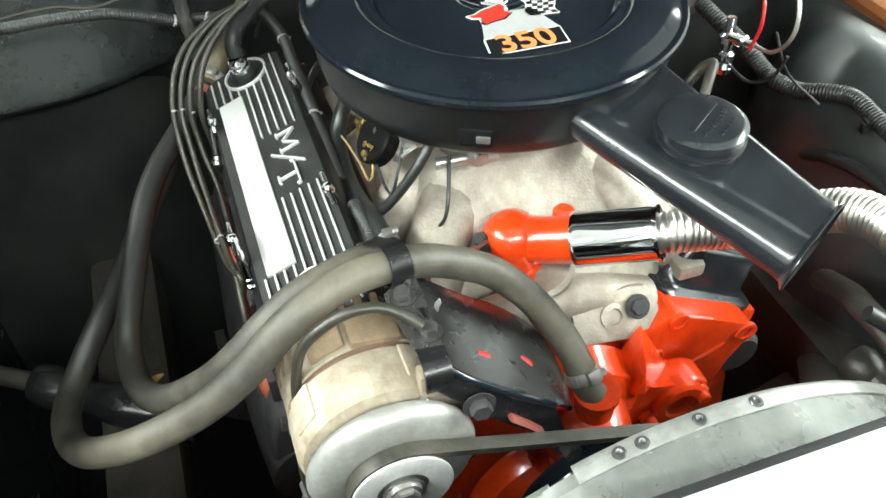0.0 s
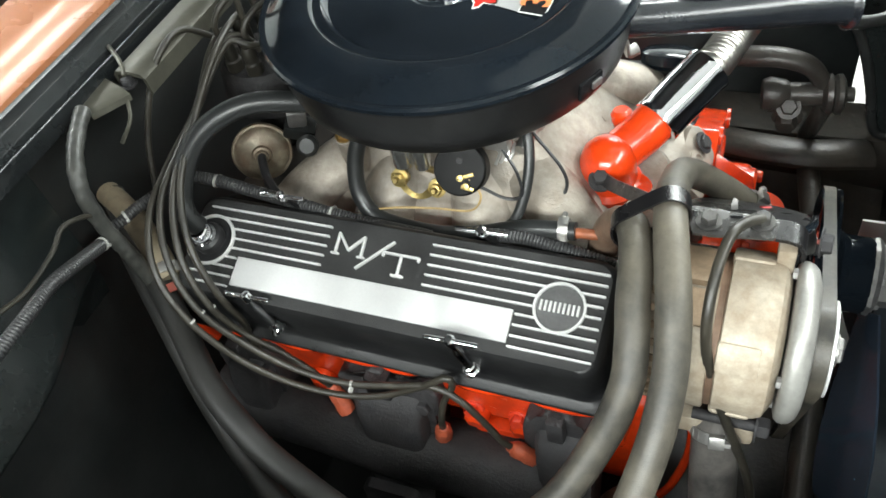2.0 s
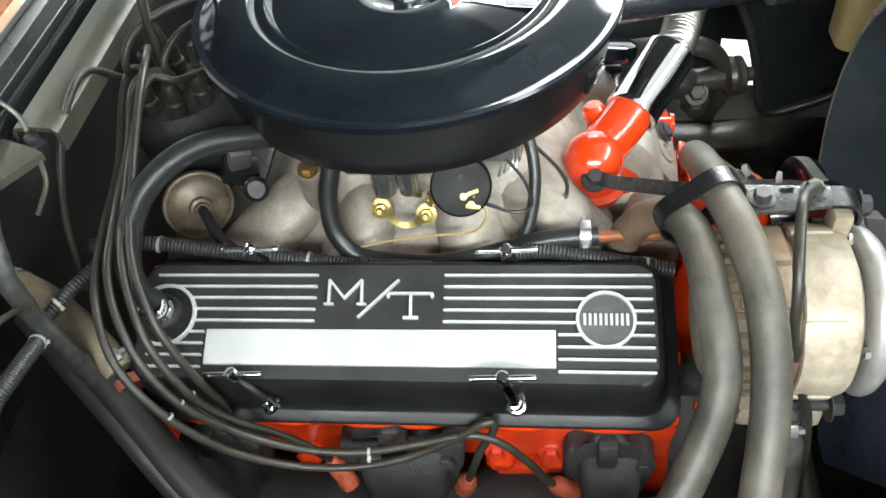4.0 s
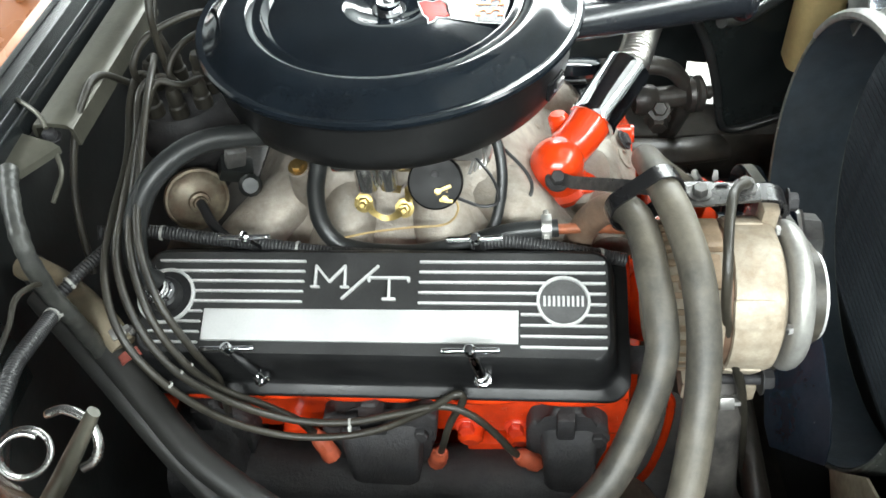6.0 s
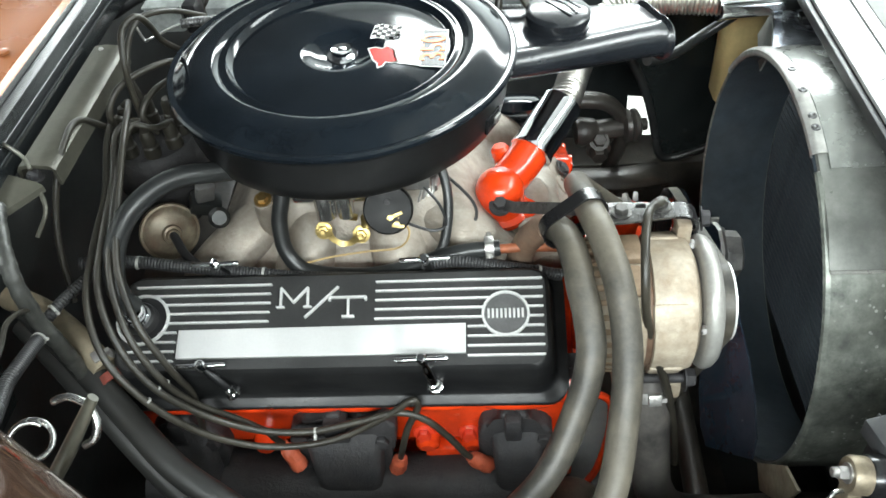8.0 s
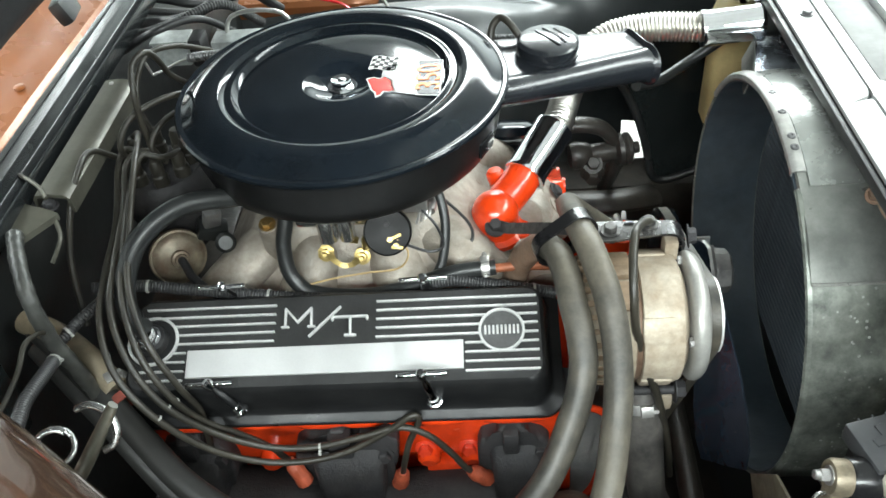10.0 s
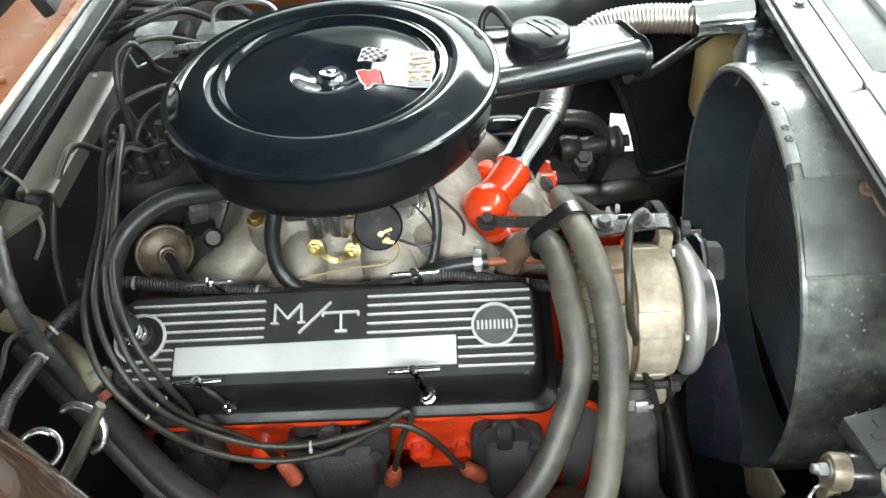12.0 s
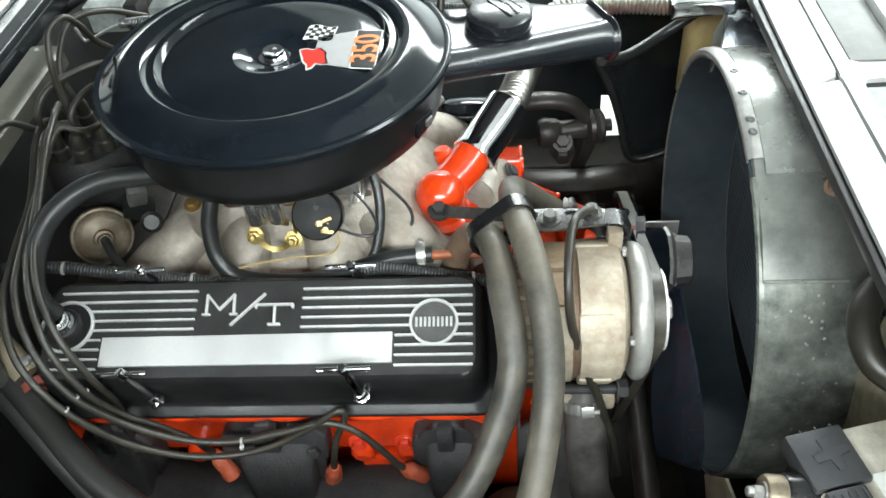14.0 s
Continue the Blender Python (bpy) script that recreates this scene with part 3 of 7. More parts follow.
def fenders():
    for side, name in ((-1, "inner_fender_right"), (1, "inner_fender_left")):
        ob = thing(name, 0, side * 0.6, 0.5, "black painted inner fender with a domed wheelhouse", "inner fender", kind="structure")
        bm = bmesh.new()
        rows = []
        if side > 0:
            # broad domed wheelhouse that swells out of the plain apron
            dome = smooth_line([Vector((0, y, z)) for y, z in ((0.675, 0.716), (0.66, 0.713), (0.64, 0.722), (0.61, 0.744), (0.58, 0.759), (0.545, 0.765), (0.515, 0.758), (0.487, 0.742), (0.466, 0.720), (0.452, 0.69), (0.445, 0.655), (0.44, 0.60), (0.43, 0.45), (0.42, 0.3), (0.41, 0.10))], 2)
            n = len(dome) - 1
            for k, p in enumerate(dome):
                s = k / n
                flat = Vector((0, 0.675 - 0.04 * s, 0.716 - 0.616 * s ** 1.6))
                row = []
                for i in range(37):
                    x = -0.36 + 1.0 * i / 36
                    q = flat.lerp(p, math.exp(-abs((x - 0.03) / 0.27) ** 3))
                    row.append((x, q.y, q.z))
                rows.append(row)
        else:
            for k in range(19):
                s = k / 18
                z = 0.93 - 0.83 * s
                row = []
                for i in range(29):
                    x = -0.36 + 1.0 * i / 28
                    # ledge near the firewall with an undercut below it
                    f = min(1.0, max(0.0, (0.16 - x) / 0.36))
                    f = f * f * (3 - 2 * f)
                    lip = max(0.0, 1 - (z - 0.795) / 0.135) if z > 0.795 else max(0.0, 1 - (0.795 - z) / 0.05)
                    row.append((x, -(0.67 - 0.05 * s - 0.03 * f * lip), z))
                rows.append(row)
        sheet(bm, rows, 0.005)
        if side > 0:
            # gap to the wheel well behind the suspension arm
            gone = [f for f in bm.faces if 0.42 < f.calc_center_median().x < 0.50 and f.calc_center_median().z < 0.45]
            bmesh.ops.delete(bm, geom=gone, context="FACES")
        part("apron", bm, APRON_LEFT if side > 0 else APRON, ob)
        bm = bmesh.new()
        if side < 0:
            rows = [[(x, -y, z) for x in (-0.5, -0.2, 0.1, 0.4, 0.7, 1.0)] for y, z in ((0.672, 0.93), (0.68, 0.955), (0.70, 0.965), (0.78, 0.965), (0.86, 0.93), (0.90, 0.80), (0.91, 0.5), (0.88, 0.2))]
        else:
            rows = [[(x, y + 0.05 * max(0.0, x + 0.06) / 0.06, z) for x in (-0.5, -0.35, -0.25, -0.16, -0.1, -0.06, -0.03, -0.005)] for y, z in ((0.672, 0.700), (0.664, 0.712), (0.662, 0.728), (0.668, 0.738), (0.69, 0.744), (0.78, 0.746), (0.86, 0.73), (0.90, 0.66))]
        sheet(bm, rows, 0.003)
        part("outer_fender", bm, COPPER, ob, "copper metallic fender edge")
        if side > 0:
            bm = bmesh.new()
            sheet(bm, [[(x, y, z) for x in (-0.42, -0.2, 0.0, 0.2, 0.4, 0.64, 0.9, 1.1)] for y, z in ((0.672, 0.708), (0.676, 0.726), (0.69, 0.735), (0.80, 0.740), (0.98, 0.72), (1.02, 0.55))], 0.003)
            part("ledge", bm, APRON_LEFT, ob, "dark ledge along the fender")


fenders()


def chassis():
    for s, name in ((1, "frame_rail_left"), (-1, "frame_rail_right")):
        ob = thing(name, 0.2, s * 0.44, 0.36, "greasy black chassis rail beside the engine", "chassis rail", kind="structure")
        bm = bmesh.new()
        box(bm, 0.15, s * 0.45, 0.41, 1.0, 0.09, 0.11, Matrix(), 0.012)
        part("rail", bm, GREASE, ob)
        bm = bmesh.new()
        tube(bm, [(0.20, s * 0.41, 0.44), (0.27, s * 0.36, 0.47), (0.36, s * 0.35, 0.475), (0.44, s * 0.38, 0.46)], 0.03, 6, 14, flat=0.6)
        part("suspension_arm", bm, GREASE, ob)
    ob = thing("cross_member", 0.30, 0, 0.33, "greasy black cross member below the engine", "cross member", kind="structure")
    bm = bmesh.new()
    rows = [[(x, y, 0.38 - 0.12 * (1 - (y / 0.44) ** 2) + 0.02 * math.sin(6 * x)) for y in (-0.44, -0.33, -0.2, -0.1, 0, 0.1, 0.2, 0.33, 0.44)] for x in (0.16, 0.24, 0.32, 0.40, 0.48)]
    sheet(bm, rows, 0.01)
    part("beam", bm, GREASE, ob)
    bm = bmesh.new()
    tube(bm, [(0.38, -0.42, 0.46), (0.40, -0.2, 0.42), (0.40, 0.1, 0.42), (0.36, 0.36, 0.46)], 0.016, 5, 12)
    part("track_rod", bm, GREASE, ob)
    # Black sheet added to hide the lit floor; only shade belongs here.
    bm = bmesh.new()
    box(bm, 0.15, 0, 0.10, 1.05, 1.3, 0.02, Matrix(), 0.004)
    part("underside_sheet", bm, BAY, ob, "black sheet added to darken the space under the engine")


def suspension_left():
    """Upper arm with its bushing, and the hanging splash curtain with a rubber edge."""
    ob = thing("upper_control_arm", 0.33, 0.36, 0.5, "greasy black suspension arm with a bolted bushing", "suspension arm")
    bm = bmesh.new()
    tube(bm, [(0.17, 0.385, 0.585), (0.225, 0.36, 0.625), (0.265, 0.345, 0.642), (0.305, 0.343, 0.645), (0.338, 0.345, 0.634), (0.358, 0.348, 0.607), (0.366, 0.352, 0.572), (0.362, 0.375, 0.52), (0.352, 0.41, 0.45)], lambda t: 0.019 - 0.005 * t, 7, 16, flat=0.75)
    part("arm", bm, GREASE_DARK, ob)
    bm = bmesh.new()
    m = axis_matrix((0.285, 0.33, 0.592), (1, 0.15, 0))
    lathe(bm, [(0, 0), (0.02, 0), (0.024, 0.01), (0.02, 0.03), (0.016, 0.035), (0.016, 0.075), (0.026, 0.08), (0.028, 0.087), (0.023, 0.090), (0.027, 0.094), (0.027, 0.100), (0.020, 0.104), (0.010, 0.106), (0.010, 0.116), (0, 0.116)], m, 26)
    part("bushing", bm, GREASE_DARK, ob)
    bm = bmesh.new()
    hex_bolt(bm, (0.322, 0.315, 0.585), (0, -0.5, 0.5), 0.011, 0.014)
    part("bolt", bm, GREASE_DARK, ob)
    bm = bmesh.new()
    hex_bolt(bm, (0.322, 0.32, 0.565), (0, -0.9, -0.2), 0.014, 0.02)
    part("bolt", bm, GREASE_DARK, ob)
    ob = thing("splash_curtain", 0.47, 0.42, 0.5, "black painted splash panel with a rubber edge", "splash panel")
    edge = [(0.325, 0.425, 0.745), (0.365, 0.422, 0.69), (0.402, 0.42, 0.62), (0.425, 0.418, 0.55), (0.44, 0.416, 0.485), (0.46, 0.415, 0.468), (0.50, 0.415, 0.478), (0.55, 0.415, 0.50)]
    bm = bmesh.new()
    rows = [[(x, y + 0.004 + 0.02 * math.sin(3 * k), z) for k, (x, y, z) in ((0, e), (0.33, (e[0] * 0.6 + 0.25, 0.425, e[2] * 0.65 + 0.28)), (0.66, (e[0] * 0.2 + 0.5, 0.43, e[2] * 0.3 + 0.56)), (1, (0.62, 0.44, 0.80)))] for e in edge]
    sheet(bm, rows, 0.004)
    part("panel", bm, APRON, ob)
    bm = bmesh.new()
    tube(bm, edge, 0.0075, 6, 10)
    part("rubber_edge", bm, HOSE_DARK, ob, "black rubber edging")


chassis()
suspension_left()

# ---- radiator, shroud and core support ----


def radiator():
    ob = thing("radiator", 0.56, -0.03, 0.42, "dusty black finned radiator behind its fan shroud", "radiator")
    bm = bmesh.new()
    box(bm, 0.585, -0.03, 0.66, 0.04, 0.62, 0.48, Matrix(), 0.006)
    part("core", bm, RADIATOR, ob)
    for s in (-1, 1):
        bm = bmesh.new()
        box(bm, 0.583, -0.03 + s * 0.325, 0.66, 0.06, 0.05, 0.50, Matrix(), 0.012)
        part("side_tank", bm, BAY, ob, "black radiator side tank")
    bm = bmesh.new()
    box(bm, 0, 0, 0, 0.008, 0.56, 0.0022)
    first = part("core_tube", bm, RADIATOR, ob, smooth=False)
    first.location.x += 0.560
    first.location.y -= 0.03
    first.location.z += 0.45
    for k in range(1, 44):
        copy = new("core_tube", first.data)
        copy.parent = ob
        copy.matrix_parent_inverse = first.matrix_parent_inverse.copy()
        copy.location = first.location + Vector((0, 0, 0.0102 * k))
    return ob


radiator()


def shroud():
    """A sheet-metal drum round the fan: inner skin, overlapping outer panels, a riveted lip and a folded gusset."""
    ob = thing("fan_shroud", 0.5, -0.05, 0.45, "scuffed grey metal fan shroud round the fan", "fan shroud")
    x0, cy, cz, r = 0.459, -0.040, 0.6665, 0.240

    def drum(name, profile, a0, a1, material, label, thick=0.0016, dent=0.0):
        """Sweeps (x, radius) points round the fan's axis; angles run from the top towards the battery."""
        n = max(4, int((a1 - a0) / 2.5))
        rows = []
        for i in range(n + 1):
            a = radians(a0 + (a1 - a0) * i / n)
            row = []
            for x, q in profile:
                d = dent * noise.noise(Vector((x * 26, math.sin(a) * 7, math.cos(a) * 7)))
                row.append((x, cy - (q + d) * math.sin(a), cz + (q + d) * math.cos(a)))
            rows.append(row)
        bm = bmesh.new()
        sheet(bm, rows, thick)
        return part(name, bm, material, ob, label)

    wide = [0.0, 0.012, 0.024, 0.036, 0.048, 0.060, 0.072, 0.090]
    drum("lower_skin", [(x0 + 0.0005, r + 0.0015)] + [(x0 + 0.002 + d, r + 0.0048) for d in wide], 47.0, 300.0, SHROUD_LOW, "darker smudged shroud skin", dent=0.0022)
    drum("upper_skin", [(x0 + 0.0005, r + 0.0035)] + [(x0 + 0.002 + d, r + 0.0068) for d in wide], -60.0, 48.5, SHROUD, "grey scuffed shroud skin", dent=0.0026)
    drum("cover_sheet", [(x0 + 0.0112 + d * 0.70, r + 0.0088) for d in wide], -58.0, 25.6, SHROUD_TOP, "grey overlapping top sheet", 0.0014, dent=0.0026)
    drum("lip_strap", [(x0 - 0.0015, r - 0.0005), (x0 - 0.0035, r + 0.002), (x0 - 0.003, r + 0.0065), (x0, r + 0.0092), (x0 + 0.004, r + 0.0098), (x0 + 0.0100, r + 0.0100), (x0 + 0.0108, r + 0.0088)], -56.0, 22.0, SHROUD_LIP, "pale lip with rivets", 0.0012)
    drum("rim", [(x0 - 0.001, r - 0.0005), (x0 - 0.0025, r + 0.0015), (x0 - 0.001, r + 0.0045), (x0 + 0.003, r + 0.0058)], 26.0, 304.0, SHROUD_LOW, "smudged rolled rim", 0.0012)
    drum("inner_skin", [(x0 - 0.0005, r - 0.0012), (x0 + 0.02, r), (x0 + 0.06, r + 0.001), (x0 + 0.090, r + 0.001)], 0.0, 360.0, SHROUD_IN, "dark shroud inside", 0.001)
    # rolled seam across the side and its short return at the top sheet's end
    bm = bmesh.new()
    a = radians(48.5)
    tube(bm, [(x, cy - (r + 0.0075) * math.sin(a), cz + (r + 0.0075) * math.cos(a)) for x in (x0 + 0.002, 0.49, 0.515, 0.534)], 0.0017, 4, 8)
    part("seam", bm, SHROUD_LIP, ob, "pale rolled seam")
    for t in (-5.6, 3.4, 12.0, 15.4):
        a = radians(t)
        n = Vector((0, -math.sin(a), math.cos(a)))
        bm = bmesh.new()
        lathe(bm, [(0, 0.0004), (0.0012, 0.0005), (0.0022, 0.0013), (0.0038, 0.0011), (0.0046, 0.0)], axis_matrix(Vector((0.4640, cy, cz)) + n * (r + 0.0100), n), 12)
        part("rivet", bm, WORN_STEEL, ob)
    # folded gusset beyond the drum's crown, with its dark side flap and clip
    bm = bmesh.new()
    sheet(bm, [[(0.478, 0.088, 0.878), (0.512, 0.088, 0.881), (0.546, 0.088, 0.880)], [(0.490, 0.130, 0.874), (0.516, 0.130, 0.879), (0.546, 0.130, 0.876)], [(0.503, 0.172, 0.868), (0.522, 0.172, 0.872), (0.540, 0.172, 0.868)], [(0.508, 0.196, 0.864), (0.524, 0.196, 0.866), (0.536, 0.196, 0.863)]], 0.002)
    part("gusset", bm, GUSSET, ob, "shiny folded gusset")
    bm = bmesh.new()
    sheet(bm, [[(0.478, 0.088, 0.877), (0.472, 0.092, 0.845)], [(0.490, 0.130, 0.873), (0.482, 0.134, 0.835)], [(0.508, 0.196, 0.863), (0.498, 0.200, 0.83)]], 0.002)
    part("gusset_flap", bm, SHROUD, ob, "grey side flap of the gusset")
    bm = bmesh.new()
    box(bm, 0.532, 0.150, 0.879, 0.016, 0.020, 0.010, Matrix(), 0.003)
    tube(bm, [(0.538, 0.145, 0.882), (0.532, 0.128, 0.884), (0.536, 0.115, 0.880)], 0.0028, 4, 8)
    part("gusset_clip", bm, GLOSS_PLASTIC, ob, "glossy black clip")
    # bolt and rusty bracket end below the top sheet
    bm = bmesh.new()
    hex_bolt(bm, (0.522, -0.172, 0.8935), (-0.3, -0.5, 0.8), 0.0062, 0.010)
    tube(bm, [(0.528, -0.165, 0.897), (0.527, -0.182, 0.890), (0.534, -0.196, 0.880)], 0.005, 4, 8, flat=0.4)
    part("side_bolt", bm, RUST, ob, "rusty bolt and tab")
    bm = bmesh.new()
    prism(bm, [(-0.238, 0.530), (-0.292, 0.612), (-0.330, 0.627), (-0.316, 0.575), (-0.263, 0.513)], 0, 0.003, Matrix(((0, 0, 1, 0.4485), (1, 0, 0, 0), (0, 1, 0, 0), (0, 0, 0, 1))))
    part("corner_tab", bm, AGED_TAN, ob, "dusty tan corner tab")
    bm = bmesh.new()
    prism(bm, [(-0.262, 0.45), (-0.274, 0.68), (-0.264, 0.76), (-0.272, 0.84), (-0.285, 0.875), (-0.40, 0.875), (-0.40, 0.45)], 0, 0.012, Matrix(((0, 0, 1, 0.5475), (1, 0, 0, 0), (0, 1, 0, 0), (0, 0, 0, 1))), 0.002)
    part("side_flange", bm, AGED_TAN, ob, "aged tan side flange")
    return ob


shroud()


def support():
    """The painted panel over the radiator: a long bright strip, a pressed groove with a pointed crease, and recessed panels in front."""
    ob = thing("core_support", 0.58, 0, 0.92, "silver painted radiator core support with pressed ribs", "core support", kind="structure")
    bm = bmesh.new()
    prism(bm, [(0.5120, -0.68), (0.5120, 0.62), (0.5478, 0.62), (0.5478, -0.049), (0.5465, -0.0535), (0.5440, -0.0615), (0.5215, -0.0735), (0.5215, -0.0748), (0.5462, -0.0672), (0.5466, -0.075), (0.5466, -0.68)], 0.929, 0.934, Matrix(), 0.0012, 2)
    part("rear_strip", bm, SUPPORT, ob)
    bm = bmesh.new()
    prism(bm, [(0.5512, -0.68), (0.5512, -0.066), (0.5478, -0.0625), (0.5512, -0.053), (0.5512, 0.62), (0.5632, 0.62), (0.5632, -0.034), (0.572, -0.040), (0.618, -0.040), (0.618, -0.066), (0.572, -0.066), (0.5650, -0.074), (0.5650, -0.68)], 0.929, 0.934, Matrix(), 0.0012, 2)
    part("middle_strip", bm, SUPPORT, ob)
    # Black sheet below the strips paints the shade in the pressed groove.
    bm = bmesh.new()
    box(bm, 0.566, -0.03, 0.9265, 0.108, 1.3, 0.005, Matrix(), 0.001)
    part("groove_floor", bm, BAY, ob, "black sheet that paints the groove's shade")
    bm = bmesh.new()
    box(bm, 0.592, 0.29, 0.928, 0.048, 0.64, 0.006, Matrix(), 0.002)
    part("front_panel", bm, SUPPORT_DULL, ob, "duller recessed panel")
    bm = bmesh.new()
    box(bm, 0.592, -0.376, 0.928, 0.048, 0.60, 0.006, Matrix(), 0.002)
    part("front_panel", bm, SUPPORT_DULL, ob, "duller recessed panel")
    bm = bmesh.new()
    box(bm, 0.642, -0.02, 0.933, 0.05, 1.3, 0.016, Matrix(), 0.004)
    part("front_rail", bm, SUPPORT, ob)
    # Black strip stands in for the shaded gap beside the shroud.
    bm = bmesh.new()
    box(bm, 0.5075, -0.03, 0.924, 0.006, 1.3, 0.012, Matrix(), 0.0015)
    part("gap_strip", bm, WIRE_BLACK, ob, "black strip painted in for the dark gap")
    bm = bmesh.new()
    box(bm, 0.625, -0.02, 0.51, 0.02, 1.36, 0.80, Matrix(), 0.004)
    part("face", bm, BAY, ob)
    for y in (0.118, 0.40):
        bm = bmesh.new()
        hex_bolt(bm, (0.536, y, 0.934), (0, 0, 1), 0.0055, 0.005)
        part("bolt", bm, WORN_STEEL, ob)
    return ob


support()


# ---- engine: block, heads, manifolds ----

engine = thing("engine", 0, 0, 0.4, "orange painted V8 engine with bare aluminium intake manifold", "engine")


def block():
    bm = bmesh.new()
    sec = [(-0.17, 0.36), (0.17, 0.36), (0.22, 0.48), (0.20, 0.60), (0.09, 0.70), (-0.09, 0.70), (-0.20, 0.60), (-0.22, 0.48)]
    prism(bm, [(y, z) for y, z in sec], -0.24, 0.24, Matrix(((0, 0, 1, 0), (1, 0, 0, 0), (0, 1, 0, 0), (0, 0, 0, 1))), 0.006)
    part("block", bm, ORANGE, engine, "orange enamelled cylinder block")
    YZ = Matrix(((0, 0, 1, 0), (1, 0, 0, 0), (0, 1, 0, 0), (0, 0, 0, 1)))
    for s in (-1, 1):
        bm = bmesh.new()
        sec = [(-0.115, 0.70), (-0.150, 0.765), (-0.273, 0.7165), (-0.274, 0.705), (-0.263, 0.692), (-0.253, 0.612), (-0.205, 0.585)] if s < 0 else [(0.085, 0.67), (0.098, 0.718), (0.232, 0.645), (0.228, 0.62), (0.205, 0.57), (0.16, 0.55)]
        prism(bm, sec if s > 0 else sec[::-1], -0.245, 0.224, YZ, 0.005)
        if s < 0:
            for x in (-0.17, -0.105, 0.075, 0.125, 0.2):
                lathe(bm, [(0.014, 0.0), (0.013, 0.012), (0.008, 0.016), (0, 0.016)], axis_matrix((x, -0.254, 0.620), (0, -1, -0.2)), 16)
            for x, w in ((-0.17, 0.03), (-0.108, 0.02), (-0.035, 0.022), (0.01, 0.02), (0.092, 0.026), (0.172, 0.03)):
                tube(bm, [(x - w, -0.264, 0.697), (x - w * 0.5, -0.269, 0.701), (x, -0.270, 0.702), (x + w * 0.5, -0.269, 0.701), (x + w, -0.264, 0.697)], 0.0085, 5, 12)
            box(bm, 0.095, -0.250, 0.590, 0.05, 0.022, 0.022, Matrix(), 0.006)
        part("cylinder_head", bm, ORANGE, engine, "orange enamelled cylinder head")
    # accessory boss and front face of the heads
    bm = bmesh.new()
    prism(bm, [(0.050, 0.700), (0.098, 0.722), (0.150, 0.694), (0.192, 0.671), (0.2035, 0.664), (0.2075, 0.652), (0.201, 0.641), (0.178, 0.618), (0.179, 0.594), (0.168, 0.566), (0.120, 0.575), (0.060, 0.620)], 0.222, 0.254, YZ, 0.004)
    part("head_boss", bm, ORANGE, engine)
    bm = bmesh.new()
    tube(bm, [(0.253, 0.133, 0.633), (0.2545, 0.152, 0.642), (0.253, 0.170, 0.651)], 0.0028, 4, 8)
    part("boss_rib", bm, ORANGE, engine)
    for y, z, q in ((0.1935, 0.6590, 0.0085), (0.103, 0.7100, 0.0075), (0.0864, 0.6655, 0.0055)):
        bm = bmesh.new()
        lathe(bm, [(q * 1.5, -0.002), (q * 1.45, 0.0025), (q, 0.0028), (q * 0.9, -0.006), (0, -0.006)], pose(0.254, y, z, 0, 90, 0), 16)
        part("bolt_boss", bm, ORANGE, engine)
    bm = bmesh.new()
    lathe(bm, [(0, 0.0), (0.024, 0.0), (0.029, -0.006), (0.031, -0.02), (0.031, -0.10), (0, -0.10)], pose(0.245, 0.206, 0.602, 0, 90, 0), 26)
    part("manifold_end", bm, IRON, engine, "grey iron end of the far exhaust manifold")
    # timing cover
    bm = bmesh.new()
    lathe(bm, [(0, 0.022), (0.085, 0.022), (0.098, 0.018), (0.105, 0.0), (0.11, -0.004)], pose(0.248, 0, 0.46, 0, 90, 0), 36)
    part("timing_cover", bm, ORANGE, engine)


block()


